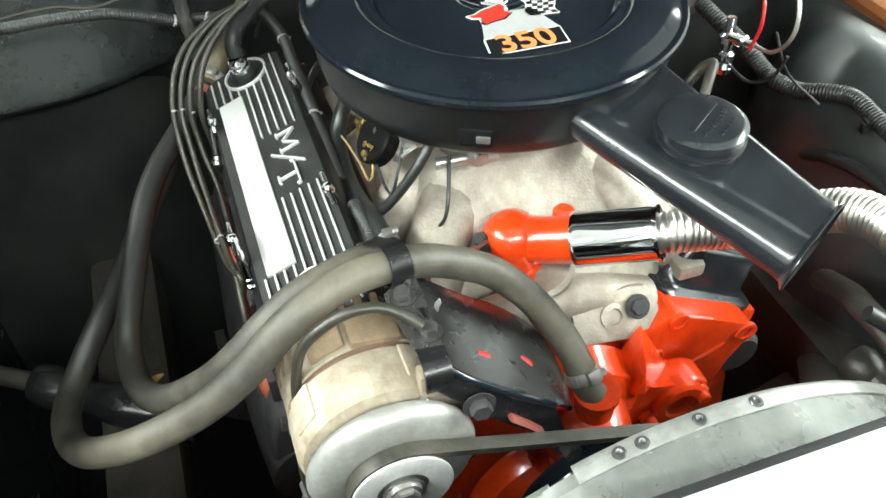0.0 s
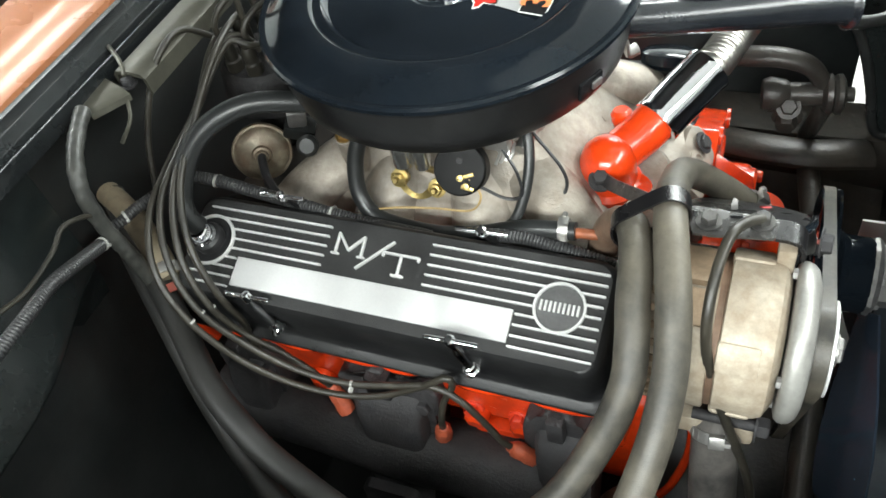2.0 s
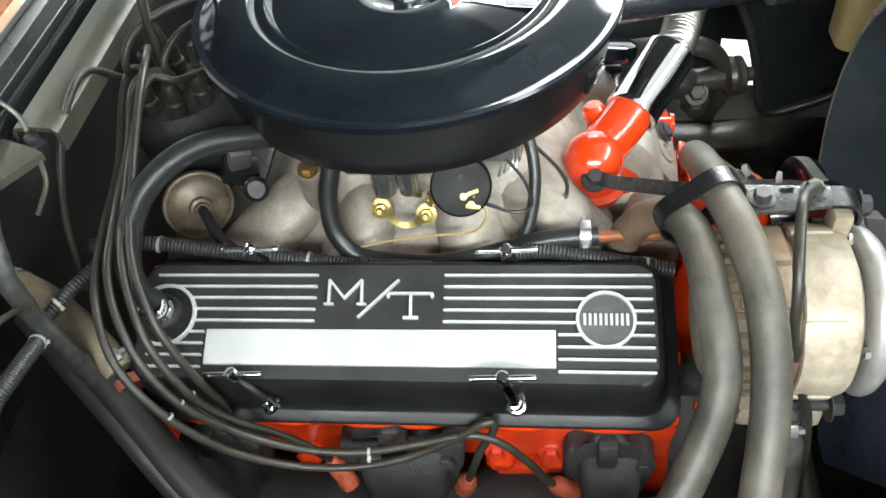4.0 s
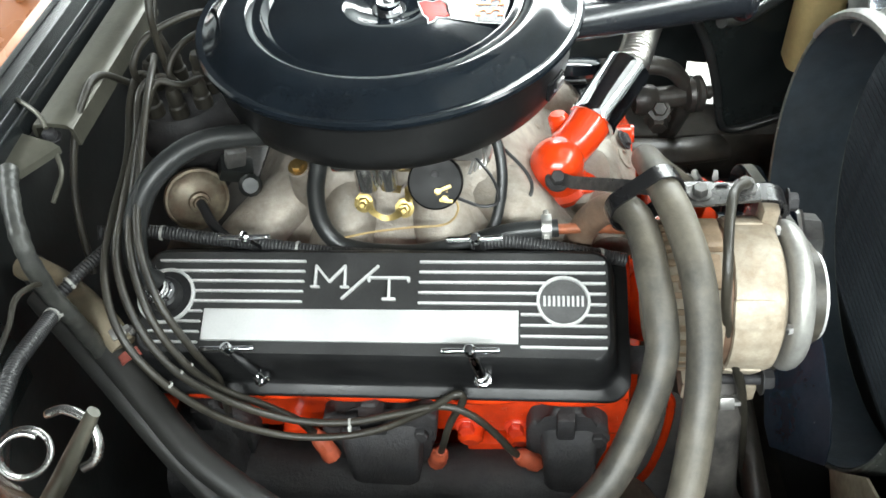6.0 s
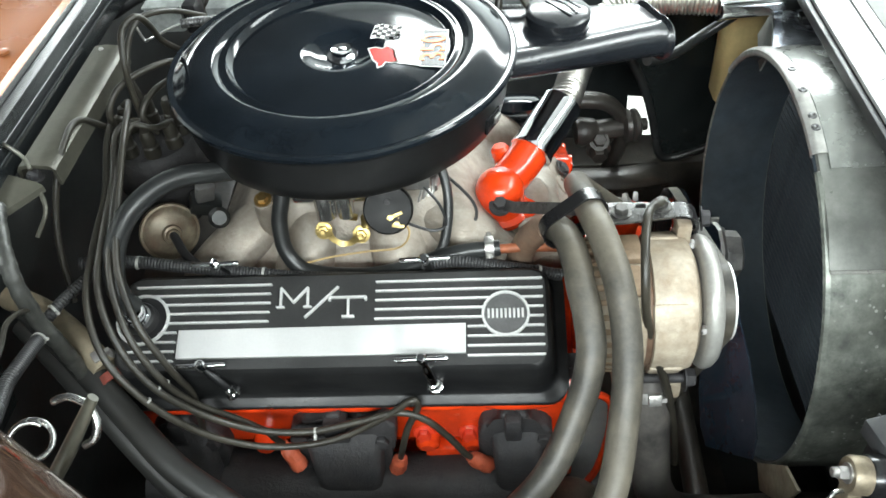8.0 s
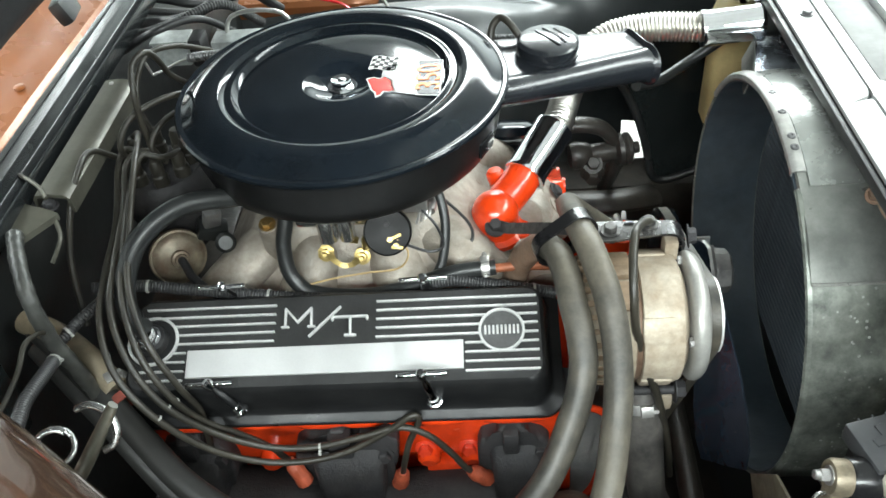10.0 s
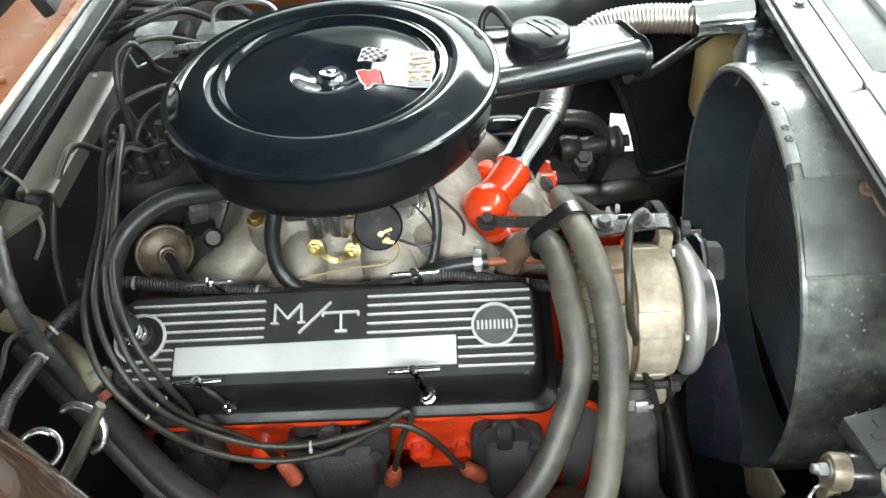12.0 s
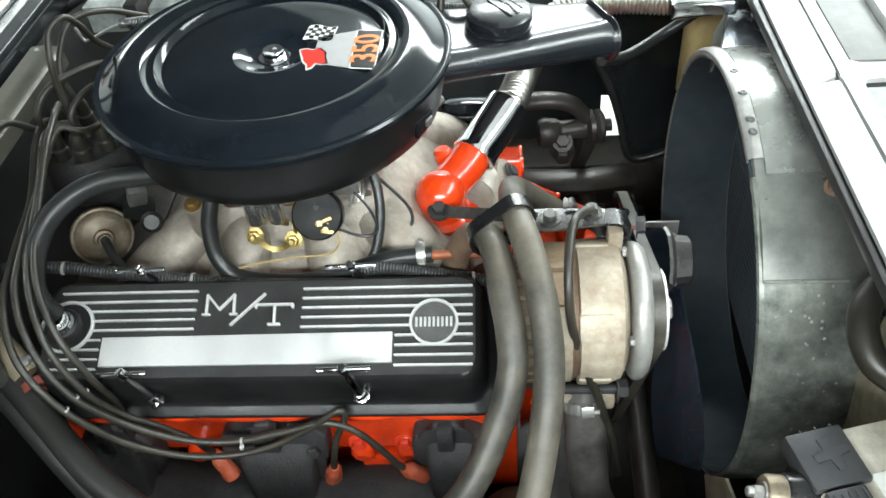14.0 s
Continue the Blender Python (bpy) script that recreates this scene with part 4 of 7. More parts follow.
def water_pump():
    YZ = Matrix(((0, 0, 1, 0), (1, 0, 0, 0), (0, 1, 0, 0), (0, 0, 0, 1)))
    bm = bmesh.new()
    lathe(bm, [(0, 0.07), (0.032, 0.07), (0.036, 0.064), (0.045, 0.03), (0.062, 0.02), (0.066, 0.0), (0.07, -0.01)], pose(0.27, -0.015, 0.655, 0, 90, 0), 30)
    part("water_pump", bm, ORANGE, engine, "orange enamelled water pump")
    # outlet legs with their bolted feet
    bm = bmesh.new()
    tube(bm, [(0.275, -0.03, 0.66), (0.278, -0.07, 0.675), (0.262, -0.105, 0.66), (0.25, -0.125, 0.62)], 0.026, 5, 14)
    part("pump_leg", bm, ORANGE, engine)
    bm = bmesh.new()
    prism(bm, [(-0.03, 0.700), (0.0, 0.715), (0.032, 0.700), (0.058, 0.664), (0.088, 0.662), (0.112, 0.660), (0.129, 0.650), (0.131, 0.634), (0.118, 0.612), (0.092, 0.598), (0.050, 0.606), (0.0, 0.600), (-0.03, 0.62)], 0.258, 0.292, YZ, 0.007, 3)
    part("pump_leg", bm, ORANGE, engine)
    bm = bmesh.new()
    lathe(bm, [(0.029, -0.012), (0.029, 0.004), (0.026, 0.0075), (0.0165, 0.0080), (0.0145, 0.0060), (0.0145, -0.008), (0.0, -0.008)], pose(0.292, 0.094, 0.634, 0, 90, 0), 28)
    part("pump_port", bm, ORANGE, engine, "open orange port")
    # ridged web between the pump and the head
    bm = bmesh.new()
    base = [Vector(p) for p in ((0.262, 0.010, 0.655), (0.262, 0.100, 0.652), (0.255, 0.056, 0.728))]
    tip = [Vector(p) for p in ((0.302, 0.033, 0.683), (0.300, 0.046, 0.676), (0.297, 0.043, 0.712))]
    loft(bm, [[tuple(v) for v in base], [tuple(v) for v in tip]])
    bmesh.ops.bevel(bm, geom=bm.edges[:], offset=0.003, segments=2, affect="EDGES", profile=0.6)
    part("pump_web", bm, ORANGE, engine)
    bm = bmesh.new()
    lathe(bm, [(0.024, -0.012), (0.023, 0.01), (0.018, 0.018), (0.018, 0.05), (0.021, 0.052), (0.021, 0.06), (0, 0.06)], axis_matrix((0.305, -0.012, 0.67), (0.1, -0.1, 1)), 22)
    part("hose_neck", bm, ORANGE, engine)
    for y, z in ((-0.05, 0.70), (0.012, 0.645), (0.062, 0.622), (-0.055, 0.61), (0.118, 0.640)):
        bm = bmesh.new()
        lathe(bm, [(0.010, 0), (0.010, 0.010), (0.0075, 0.012), (0.0075, 0.018), (0.006, 0.0195), (0, 0.0195)], pose(0.286, y, z, 0, 90, 0), 12)
        part("pump_bolt", bm, ORANGE, engine)


water_pump()


def intake():
    bm = bmesh.new()
    # central plenum rising to the carburettor pad
    secs = []
    for z, hx, hy, cx in ((0.715, 0.20, 0.130, 0.0), (0.735, 0.182, 0.126, 0.0), (0.765, 0.155, 0.115, 0.0), (0.80, 0.126, 0.098, -0.002), (0.818, 0.110, 0.088, -0.005), (0.824, 0.104, 0.080, -0.005), (0.834, 0.102, 0.078, -0.005)):
        secs.append([(cx + x, y, z) for x, y in round_rect(2 * hx, 2 * hy, 0.03, 6)])
    loft(bm, secs)
    part("intake_plenum", bm, CAST, engine, "grimy cast aluminium intake manifold")
    # runners
    for s in (-1, 1):
        for x0, x1 in ((-0.055, -0.165), (-0.03, -0.06), (0.03, 0.055), (0.055, 0.16)):
            bm = bmesh.new()
            tube(bm, [(x0, s * 0.04, 0.80), ((x0 + x1) / 2, s * 0.085, 0.785), (x1, s * 0.125, 0.745), (x1, s * 0.148, 0.72)], lambda t: 0.030 + 0.006 * t, 6, 16, flat=0.8)
            part("intake_runner", bm, CAST, engine, "cast aluminium intake runner")
    # flanges
    for s in (-1, 1):
        bm = bmesh.new()
        box(bm, 0, s * 0.138, 0.728, 0.43, 0.03, 0.018, Matrix(), 0.005)
        part("intake_flange", bm, CAST, engine, "cast aluminium intake flange")
    # Dark box added to hide the head and keep this gap dark.
    bm = bmesh.new()
    box(bm, -0.205, -0.01, 0.725, 0.075, 0.27, 0.06, Matrix(), 0.008)
    part("rear_filler_box", bm, GREASE_DARK, engine, "dark box added behind the intake")
    # water crossover at the front
    bm = bmesh.new()
    tube(bm, [(0.215, -0.115, 0.735), (0.211, -0.05, 0.740), (0.211, 0.02, 0.734), (0.215, 0.085, 0.712)], 0.022, 6, 16)
    lathe(bm, [(0.04, -0.02), (0.04, 0.012), (0.036, 0.016), (0, 0.016)], pose(0.182, -0.022, 0.748, 12, 0, 0), 24)
    XO = Matrix(((0, -0.62, 0.78, 0.234), (1, 0, 0, 0.045), (0, 0.78, 0.62, 0.729), (0, 0, 0, 1)))
    prism(bm, [(-0.05, -0.024), (0.0, -0.030), (0.026, -0.026), (0.040, -0.010), (0.040, 0.008), (0.030, 0.018), (0.012, 0.021), (-0.05, 0.020)], -0.016, 0.004, XO, 0.004)
    part("water_crossover", bm, CAST, engine, "cast aluminium water crossover")
    bm = bmesh.new()
    lathe(bm, [(0.014, -0.002), (0.0135, 0.004), (0.0085, 0.005), (0.007, 0.001), (0, 0.001)], axis_matrix((0.238, 0.036, 0.727), (0.78, 0, 0.62)), 20)
    part("crossover_boss", bm, CAST, engine)
    bm = bmesh.new()
    hex_bolt(bm, (0.2405, 0.0605, 0.7345), (0.78, 0, 0.62), 0.0085, 0.006, True)
    part("crossover_bolt", bm, IRON, engine)
    # raised lettering pad, worn
    bm = bmesh.new()
    n = Vector((0.66, -0.12, 0.74)).normalized()
    u = Vector((0.20, 0.95, 0.0))
    u = (u - n * u.dot(n)).normalized()
    v = n.cross(u)
    c = Vector((0.130, 0.012, 0.783))
    m = Matrix(((u.x, v.x, n.x, c.x), (u.y, v.y, n.y, c.y), (u.z, v.z, n.z, c.z), (0, 0, 0, 1)))
    prism(bm, round_rect(0.078, 0.034, 0.012), -0.02, 0.003, m, 0.003, 2)
    for i in range(5):
        box(bm, -0.024 + 0.0115 * i, 0.006, 0.0035, 0.0065, 0.009, 0.0022, m, 0.0006, 1)
        box(bm, -0.022 + 0.0105 * i, -0.007, 0.0035, 0.0055, 0.007, 0.0022, m, 0.0006, 1)
    part("cast_pad", bm, CAST, engine)


intake()


def thermostat():
    ob = thing("thermostat_housing", 0.175, -0.025, 0.765, "orange painted thermostat housing on the intake manifold", "thermostat housing")
    bm = bmesh.new()
    m = axis_matrix((0.161, -0.036, 0.757), (0.0, -0.12, 1))
    lathe(bm, [(0.034, -0.004), (0.035, 0.004), (0.029, 0.008), (0.0275, 0.016), (0.0285, 0.026), (0.0275, 0.036), (0.023, 0.046), (0.014, 0.053), (0, 0.0555)], m, 36)
    prism(bm, [(0.03 * math.cos(a) + (0.016 if math.cos(a) > 0 else -0.016), 0.017 * math.sin(a)) for a in [i * math.tau / 24 for i in range(24)]], -0.006, 0.006, m @ pose(0, 0, 0, 0, 0, 80), 0.002)
    tube(bm, [(0.164, -0.032, 0.785), (0.176, -0.016, 0.789), (0.190, 0.0, 0.797), (0.202, 0.016, 0.806)], 0.0228, 5, 22)
    lathe(bm, [(0.010, -0.02), (0.010, 0.010), (0.0112, 0.012), (0.0112, 0.020), (0.008, 0.024), (0, 0.024)], axis_matrix((0.166, 0.010, 0.786), (-0.15, 0.15, 0.95)), 16)
    part("housing", bm, ORANGE, ob)
    bm = bmesh.new()
    lathe(bm, [(0, 0), (0.0125, 0), (0.0125, 0.003), (0, 0.0035)], axis_matrix((0.161, -0.067, 0.7865), (0.05, -0.45, 0.9)), 22)
    hex_bolt(bm, (0.161, -0.0685, 0.7895), (0.05, -0.45, 0.9), 0.0076, 0.009)
    part("bolt", bm, IRON, ob)
    return ob


thermostat()


def radiator_hose():
    ob = thing("upper_radiator_hose", 0.3, 0.15, 0.85, "corrugated stainless radiator hose with chrome end sleeves", "radiator hose")
    a, b = Vector((0.197, 0.008, 0.800)), Vector((0.238, 0.069, 0.826))
    d = (b - a).normalized()
    bm = bmesh.new()
    lathe(bm, [(0.0225, 0.0), (0.0262, 0.001), (0.0266, 0.005), (0.0256, 0.007), (0.0250, (b - a).length - 0.006), (0.0258, (b - a).length - 0.004), (0.0256, (b - a).length), (0.018, (b - a).length + 0.001)], axis_matrix(a, d), 36)
    part("lower_sleeve", bm, CHROME, ob, "chrome hose sleeve")
    bm = bmesh.new()
    tube(bm, [b - d * 0.006, b + d * 0.012, (0.262, 0.14, 0.834), (0.282, 0.176, 0.853), (0.315, 0.198, 0.876), (0.37, 0.2, 0.886), (0.437, 0.186, 0.889)], 0.0178, 8, 20, ridge=0.0014, pitch=0.0052)
    part("flex_pipe", bm, FLEX, ob, "corrugated stainless pipe")
    bm = bmesh.new()
    lathe(bm, [(0.017, 0), (0.0232, 0.0), (0.0236, 0.004), (0.0226, 0.008), (0.0226, 0.066), (0.0238, 0.07), (0.0238, 0.076), (0.018, 0.076)], axis_matrix((0.432, 0.182, 0.889), (1, 0.02, 0.05)), 36)
    part("upper_sleeve", bm, CHROME, ob, "chrome hose sleeve")
    bm = bmesh.new()
    tube(bm, [(0.50, 0.183, 0.892), (0.53, 0.184, 0.893), (0.552, 0.185, 0.89)], 0.0185, 4, 18)
    part("radiator_neck", bm, BAY, ob)
    return ob


radiator_hose()

# ---- air cleaner ----


def air_cleaner():
    ob = thing("air_cleaner", 0, 0, 0.86, "glossy black round air cleaner with a single snorkel", "air cleaner")
    z0 = 0.945
    bm = bmesh.new()
    prof = [(0, 0.000), (0.014, 0.000), (0.026, 0.0018), (0.034, 0.0052), (0.040, 0.0080), (0.045, 0.0088), (0.060, 0.009), (0.095, 0.0085), (0.110, 0.0070), (0.114, 0.0062), (0.117, 0.0085), (0.120, 0.0125), (0.123, 0.0128), (0.126, 0.0115), (0.128, 0.0118), (0.131, 0.0150), (0.135, 0.0168), (0.145, 0.0172), (0.155, 0.0155), (0.165, 0.0110), (0.172, 0.0065), (0.176, 0.0045), (0.178, 0.0050), (0.1815, 0.0052), (0.1835, 0.0030), (0.1835, -0.0005), (0.1815, -0.003), (0.1785, -0.0025), (0.176, 0.0)]
    lathe(bm, prof, pose(0, 0, z0), 128)
    part("lid", bm, GLOSS_BLACK, ob, "glossy black stamped lid")
    bm = bmesh.new()
    prof = [(0.176, 0.000), (0.1795, -0.003), (0.1795, -0.006), (0.1765, -0.008), (0.1755, -0.014), (0.172, -0.040), (0.168, -0.055), (0.160, -0.063), (0.140, -0.067), (0.10, -0.066), (0.085, -0.075), (0.07, -0.078)]
    lathe(bm, prof, pose(0, 0, z0), 96)
    part("base_pan", bm, SATIN_BLACK, ob, "satin black base pan")
    # slot in the pan's side
    bm = bmesh.new()
    a = radians(-26)
    m = axis_matrix((0.1735 * math.cos(a), 0.1735 * math.sin(a), z0 - 0.036), (math.cos(a), math.sin(a), -0.1))
    box(bm, 0, 0, 0, 0.028, 0.018, 0.004, m, 0.001)
    part("side_slot", bm, DECAL_BLACK, ob)
    bm = bmesh.new()
    box(bm, 0.006, 0, 0.0025, 0.012, 0.007, 0.003, m, 0.001)
    part("slot_tab", bm, ZINC, ob)
    # centre nut
    bm = bmesh.new()
    lathe(bm, [(0.0100, 0.0), (0.0112, 0.0015), (0.0112, 0.0080), (0.0104, 0.0092), (0.005, 0.0084), (0, 0.0090)], pose(0, 0, z0), 26)
    lathe(bm, [(0.0, 0.0005), (0.016, 0.0015), (0.0165, 0.0005), (0.012, -0.001)], pose(0, 0, z0), 28)
    part("centre_nut", bm, CHROME, ob, "knurled chrome centre nut", smooth=False)
    # snorkel
    bm = bmesh.new()
    A, B = Vector((0.125, 0.044, 0.921)), Vector((0.345, 0.125, 0.888))
    d = (B - A).normalized()
    side = Vector((0.48, -0.87, 0)).normalized()
    up = side.cross(d).normalized()
    if up.z < 0:
        up = -up
    lean = radians(6)
    side, up = side * math.cos(lean) - up * math.sin(lean), up * math.cos(lean) + side * math.sin(lean)
    def section(w, h, deck):
        """Round roll along the near side, lower flat deck behind it."""
        r, q = h / 2, h * (0.3 if deck < 0.89 else 0.46)
        top = 90 + math.degrees(math.acos(deck))
        out = [(w / 2 - r + r * math.cos(a), r * math.sin(a)) for a in [radians(-90 + (top + 90) * k / 14) for k in range(15)]]
        xs, xe = out[-1][0], -w / 2 + q
        out += [(xs + (xe - xs) * k, r * deck) for k in (0.08, 0.4, 0.75)]
        out += [(-w / 2 + q + q * math.cos(a), (r * deck - q if math.sin(a) > 0 else -r + q) + q * math.sin(a)) for a in [radians(90 + 180 * k / 9) for k in range(10)]]
        return out

    secs = []
    for t, w, h, deck in ((0.0, 0.118, 0.033, 0.88), (0.06, 0.118, 0.033, 0.88), (0.25, 0.112, 0.034, 0.88), (0.55, 0.098, 0.036, 0.88), (0.80, 0.086, 0.039, 0.88), (0.93, 0.081, 0.0405, 0.88), (0.965, 0.081, 0.042, 0.88), (0.980, 0.082, 0.043, 0.9), (0.990, 0.087, 0.050, 0.93), (0.996, 0.089, 0.053, 0.93), (1.0, 0.089, 0.053, 0.93)):
        c = A.lerp(B, t)
        secs.append([tuple(c + side * x + up * y) for x, y in section(w, h, deck)])
    loft(bm, secs, caps=False)
    bmesh.ops.recalc_face_normals(bm, faces=bm.faces)
    snorkel = part("snorkel", bm, SNORKEL, ob, "satin black tapered snorkel")
    bm = bmesh.new()
    secs = []
    for t, w, h in ((1.002, 0.087, 0.051), (0.985, 0.077, 0.039), (0.93, 0.072, 0.034), (0.8, 0.07, 0.032)):
        c = A.lerp(B, t)
        secs.append([tuple(c + side * x + up * y) for x, y in section(w, h, 0.9)])
    loft(bm, secs, caps=False)
    bm.verts.ensure_lookup_table()
    bm.faces.new(bm.verts[-28:])
    part("snorkel_mouth", bm, SATIN_BLACK, snorkel)
    # vacuum motor on the snorkel
    vm = axis_matrix((0.231, 0.088, 0.9065), (0.03, -0.02, 1))
    bm = bmesh.new()
    lathe(bm, [(0.037, -0.006), (0.037, 0.001), (0.0345, 0.003), (0.0345, 0.007), (0.0375, 0.008), (0.0375, 0.0105), (0.0345, 0.0115), (0.0345, 0.0155), (0.0375, 0.0165), (0.0375, 0.019), (0.0345, 0.020), (0.0345, 0.0235), (0.0365, 0.0245), (0.0365, 0.031), (0.0335, 0.0335), (0.031, 0.0345), (0.0, 0.0355)], vm, 40)
    box(bm, 0, 0, 0.0355, 0.044, 0.004, 0.002, vm @ pose(0, 0, 0, 0, 0, 35), 0.001)
    motor = part("vacuum_motor", bm, SNORKEL, snorkel, "black vacuum motor cap with ribs")
    bm = bmesh.new()
    turn = vm @ pose(0, 0, 0, 0, 0, 35)
    for k in range(9):
        box(bm, -0.020 + 0.005 * k, 0.012 - 0.0006 * abs(k - 4), 0.0355, 0.003, 0.0035, 0.0012, turn, 0.0004)
        if k < 6:
            box(bm, -0.012 + 0.005 * k, 0.020, 0.0352, 0.003, 0.003, 0.0012, turn, 0.0004)
    part("moulded_mark", bm, SNORKEL, motor)
    bm = bmesh.new()
    tube(bm, [(0.204, 0.105, 0.928), (0.19, 0.118, 0.945), (0.178, 0.128, 0.95), (0.168, 0.126, 0.94), (0.165, 0.118, 0.925)], 0.0045, 6, 10)
    part("vacuum_pipe", bm, WIRE, snorkel, "grey bent vacuum pipe")
    # decal: two little flags, a silver field and the number
    zf = z0 + 0.0094

    def flat(name, outline, material, dz=0.0, under=ob):
        b = bmesh.new()
        prism(b, outline, zf + dz, zf + dz + 0.0004)
        return part(name, b, material, under, smooth=False)

    flat("decal_field", [(0.044, -0.030), (0.0845, -0.042), (0.0845, 0.029), (0.046, 0.020)], DECAL_SILVER)
    flat("decal_border", [(0.0845, -0.043), (0.1105, -0.047), (0.1125, 0.027), (0.0845, 0.030)], WHITE)
    flat("decal_number_field", [(0.0858, -0.0415), (0.1093, -0.0452), (0.1112, 0.0255), (0.0858, 0.0285)], DECAL_BLACK, 0.0004)
    edge = flat("decal_flag_edge", [(0.0285, -0.004), (0.036, -0.0015), (0.043, -0.0045), (0.050, -0.0015), (0.058, -0.011), (0.0588, -0.021), (0.0625, -0.032), (0.056, -0.0345), (0.050, -0.033), (0.0475, -0.040), (0.0415, -0.0435), (0.0400, -0.034), (0.0355, -0.028), (0.0325, -0.018)], WHITE)
    flat("decal_flag", [(0.030, -0.006), (0.0365, -0.0035), (0.043, -0.0065), (0.0495, -0.0035), (0.0562, -0.012), (0.057, -0.022), (0.0605, -0.0305), (0.0555, -0.0325), (0.0490, -0.031), (0.0462, -0.0385), (0.0425, -0.0405), (0.0415, -0.033), (0.037, -0.027), (0.0345, -0.018)], DECAL_RED, 0.0004, edge)
    def wave(u, v):
        """The chequered flag's cloth: u along it, v across it."""
        return (0.030 + 0.029 * u + 0.003 * v, 0.017 + 0.026 * v - 0.004 * u + 0.0022 * math.sin(math.tau * u))

    n = 12
    rim = [wave(k / n, -0.05) for k in range(n + 1)] + [wave(1.04, k / 4) for k in range(5)] + [wave(1 - k / n, 1.05) for k in range(n + 1)] + [wave(-0.04, 1 - k / 4) for k in range(5)]
    cloth = flat("decal_check_field", rim, WHITE)
    b = bmesh.new()
    for i in range(6):
        for j in range(5):
            if (i + j) % 2:
                prism(b, [wave(i / 6, j / 5), wave((i + 1) / 6, j / 5), wave((i + 1) / 6, (j + 1) / 5), wave(i / 6, (j + 1) / 5)], zf + 0.0004, zf + 0.0008)
    part("decal_checks", b, DECAL_BLACK, cloth, smooth=False)
    cu = bpy.data.curves.new("decal_number", "FONT")
    cu.body, cu.size, cu.extrude, cu.align_x, cu.align_y, cu.space_character = "350", 0.043, 0.0003, "CENTER", "CENTER", 1.0
    cu.offset = 0.0006
    me = bpy.data.meshes.new_from_object(bpy.data.objects.new("tmp", cu))
    me.materials.append(DECAL_ORANGE)
    num = new("decal_number", me)
    num.matrix_world = pose(0.0985, -0.0085, zf + 0.0012, 0, 0, 90) @ Matrix.Diagonal((0.84, 0.88, 1, 1))
    num.parent = ob
    num.matrix_parent_inverse = ob.matrix_world.inverted()
    return ob


air_cleaner()

# ---- carburettor under the air cleaner ----


def carburettor():
    ob = thing("carburettor", 0, 0, 0.83, "bright carburettor with a black choke disc and brass linkage", "carburettor")
    bm = bmesh.new()
    box(bm, 0.0, 0.0, 0.848, 0.17, 0.13, 0.03, Matrix(), 0.006)
    lathe(bm, [(0.066, 0.03), (0.066, -0.01), (0.075, -0.016)], pose(0, 0, 0.85), 40)
    box(bm, -0.015, -0.085, 0.852, 0.085, 0.05, 0.035, Matrix(), 0.006)
    lathe(bm, [(0.0, 0), (0.011, 0), (0.011, 0.034), (0.008, 0.036), (0, 0.036)], axis_matrix((-0.020, -0.120, 0.828), (0, 0, 1)), 18)
    lathe(bm, [(0.0, 0), (0.009, 0), (0.009, 0.034), (0.006, 0.036), (0, 0.036)], axis_matrix((0.001, -0.120, 0.828), (0, 0, 1)), 18)
    part("body", bm, CLEAR, ob, "bright plated carburettor body")
    cm = axis_matrix((0.048, -0.139, 0.849), (0.05, -0.8, 0.6))
    bm = bmesh.new()
    lathe(bm, [(0.0255, -0.014), (0.0255, -0.001), (0.0238, 0.001), (0.0, 0.0015)], cm, 40)
    disc = part("choke_disc", bm, CHOKE, ob, "round black choke cover")
    bm = bmesh.new()
    lathe(bm, [(0.0032, 0.001), (0.003, 0.003), (0, 0.0036)], cm @ pose(0, 0.008, 0), 12)
    part("choke_rivet", bm, IRON, disc)
    bm = bmesh.new()
    for dx, dy, a in ((0.006, -0.008, 20), (0.012, -0.015, -10)):
        box(bm, dx, dy, 0.0032, 0.0125, 0.0036, 0.0010, cm @ pose(0, 0, 0, 0, 0, a), 0.0004)
        lathe(bm, [(0.0032, 0.001), (0.0032, 0.0055), (0, 0.006)], cm @ pose(dx - 0.004, dy, 0), 12)
    part("choke_terminal", bm, BRASS, disc, "brass spade terminals")
    # plated idle screws with their nuts, bent lever and spring
    for x, z in ((-0.025, 0.813), (0.014, 0.806)):
        m = axis_matrix((x, -0.128, z), (0.05, -0.82, 0.5))
        bm = bmesh.new()
        lathe(bm, [(0.0078, -0.010), (0.0078, -0.002), (0.0092, -0.001), (0.0092, 0.0008), (0.0058, 0.0012)], m, 18)
        lathe(bm, [(0.0062, 0.001), (0.0062, 0.006), (0.0054, 0.0068), (0.0032, 0.007), (0.0032, 0.0115), (0.0026, 0.0125), (0, 0.0125)], m, 6)
        part("idle_screw", bm, BRASS, ob, "yellow plated screw and nut")
        bm = bmesh.new()
        prism(bm, [(-0.009, 0.004), (-0.004, 0.010), (0.004, 0.0105), (0.008, 0.006), (0.006, -0.004), (0.0, -0.0095), (-0.007, -0.006)], -0.0005, 0.0009, m, 0.0003, 1)
        part("lever_plate", bm, BRASS, ob, "yellow plated lever plate")
    bm = bmesh.new()
    line = smooth_line([(-0.019, -0.136, 0.820), (-0.014, -0.139, 0.811), (-0.005, -0.140, 0.805), (0.004, -0.140, 0.806), (0.012, -0.139, 0.812)], 5)
    secs = []
    for i, p in enumerate(line):
        t = (line[min(i + 1, len(line) - 1)] - line[max(i - 1, 0)]).normalized()
        n = Vector((0, -0.8, 0.6))
        w = n.cross(t).normalized()
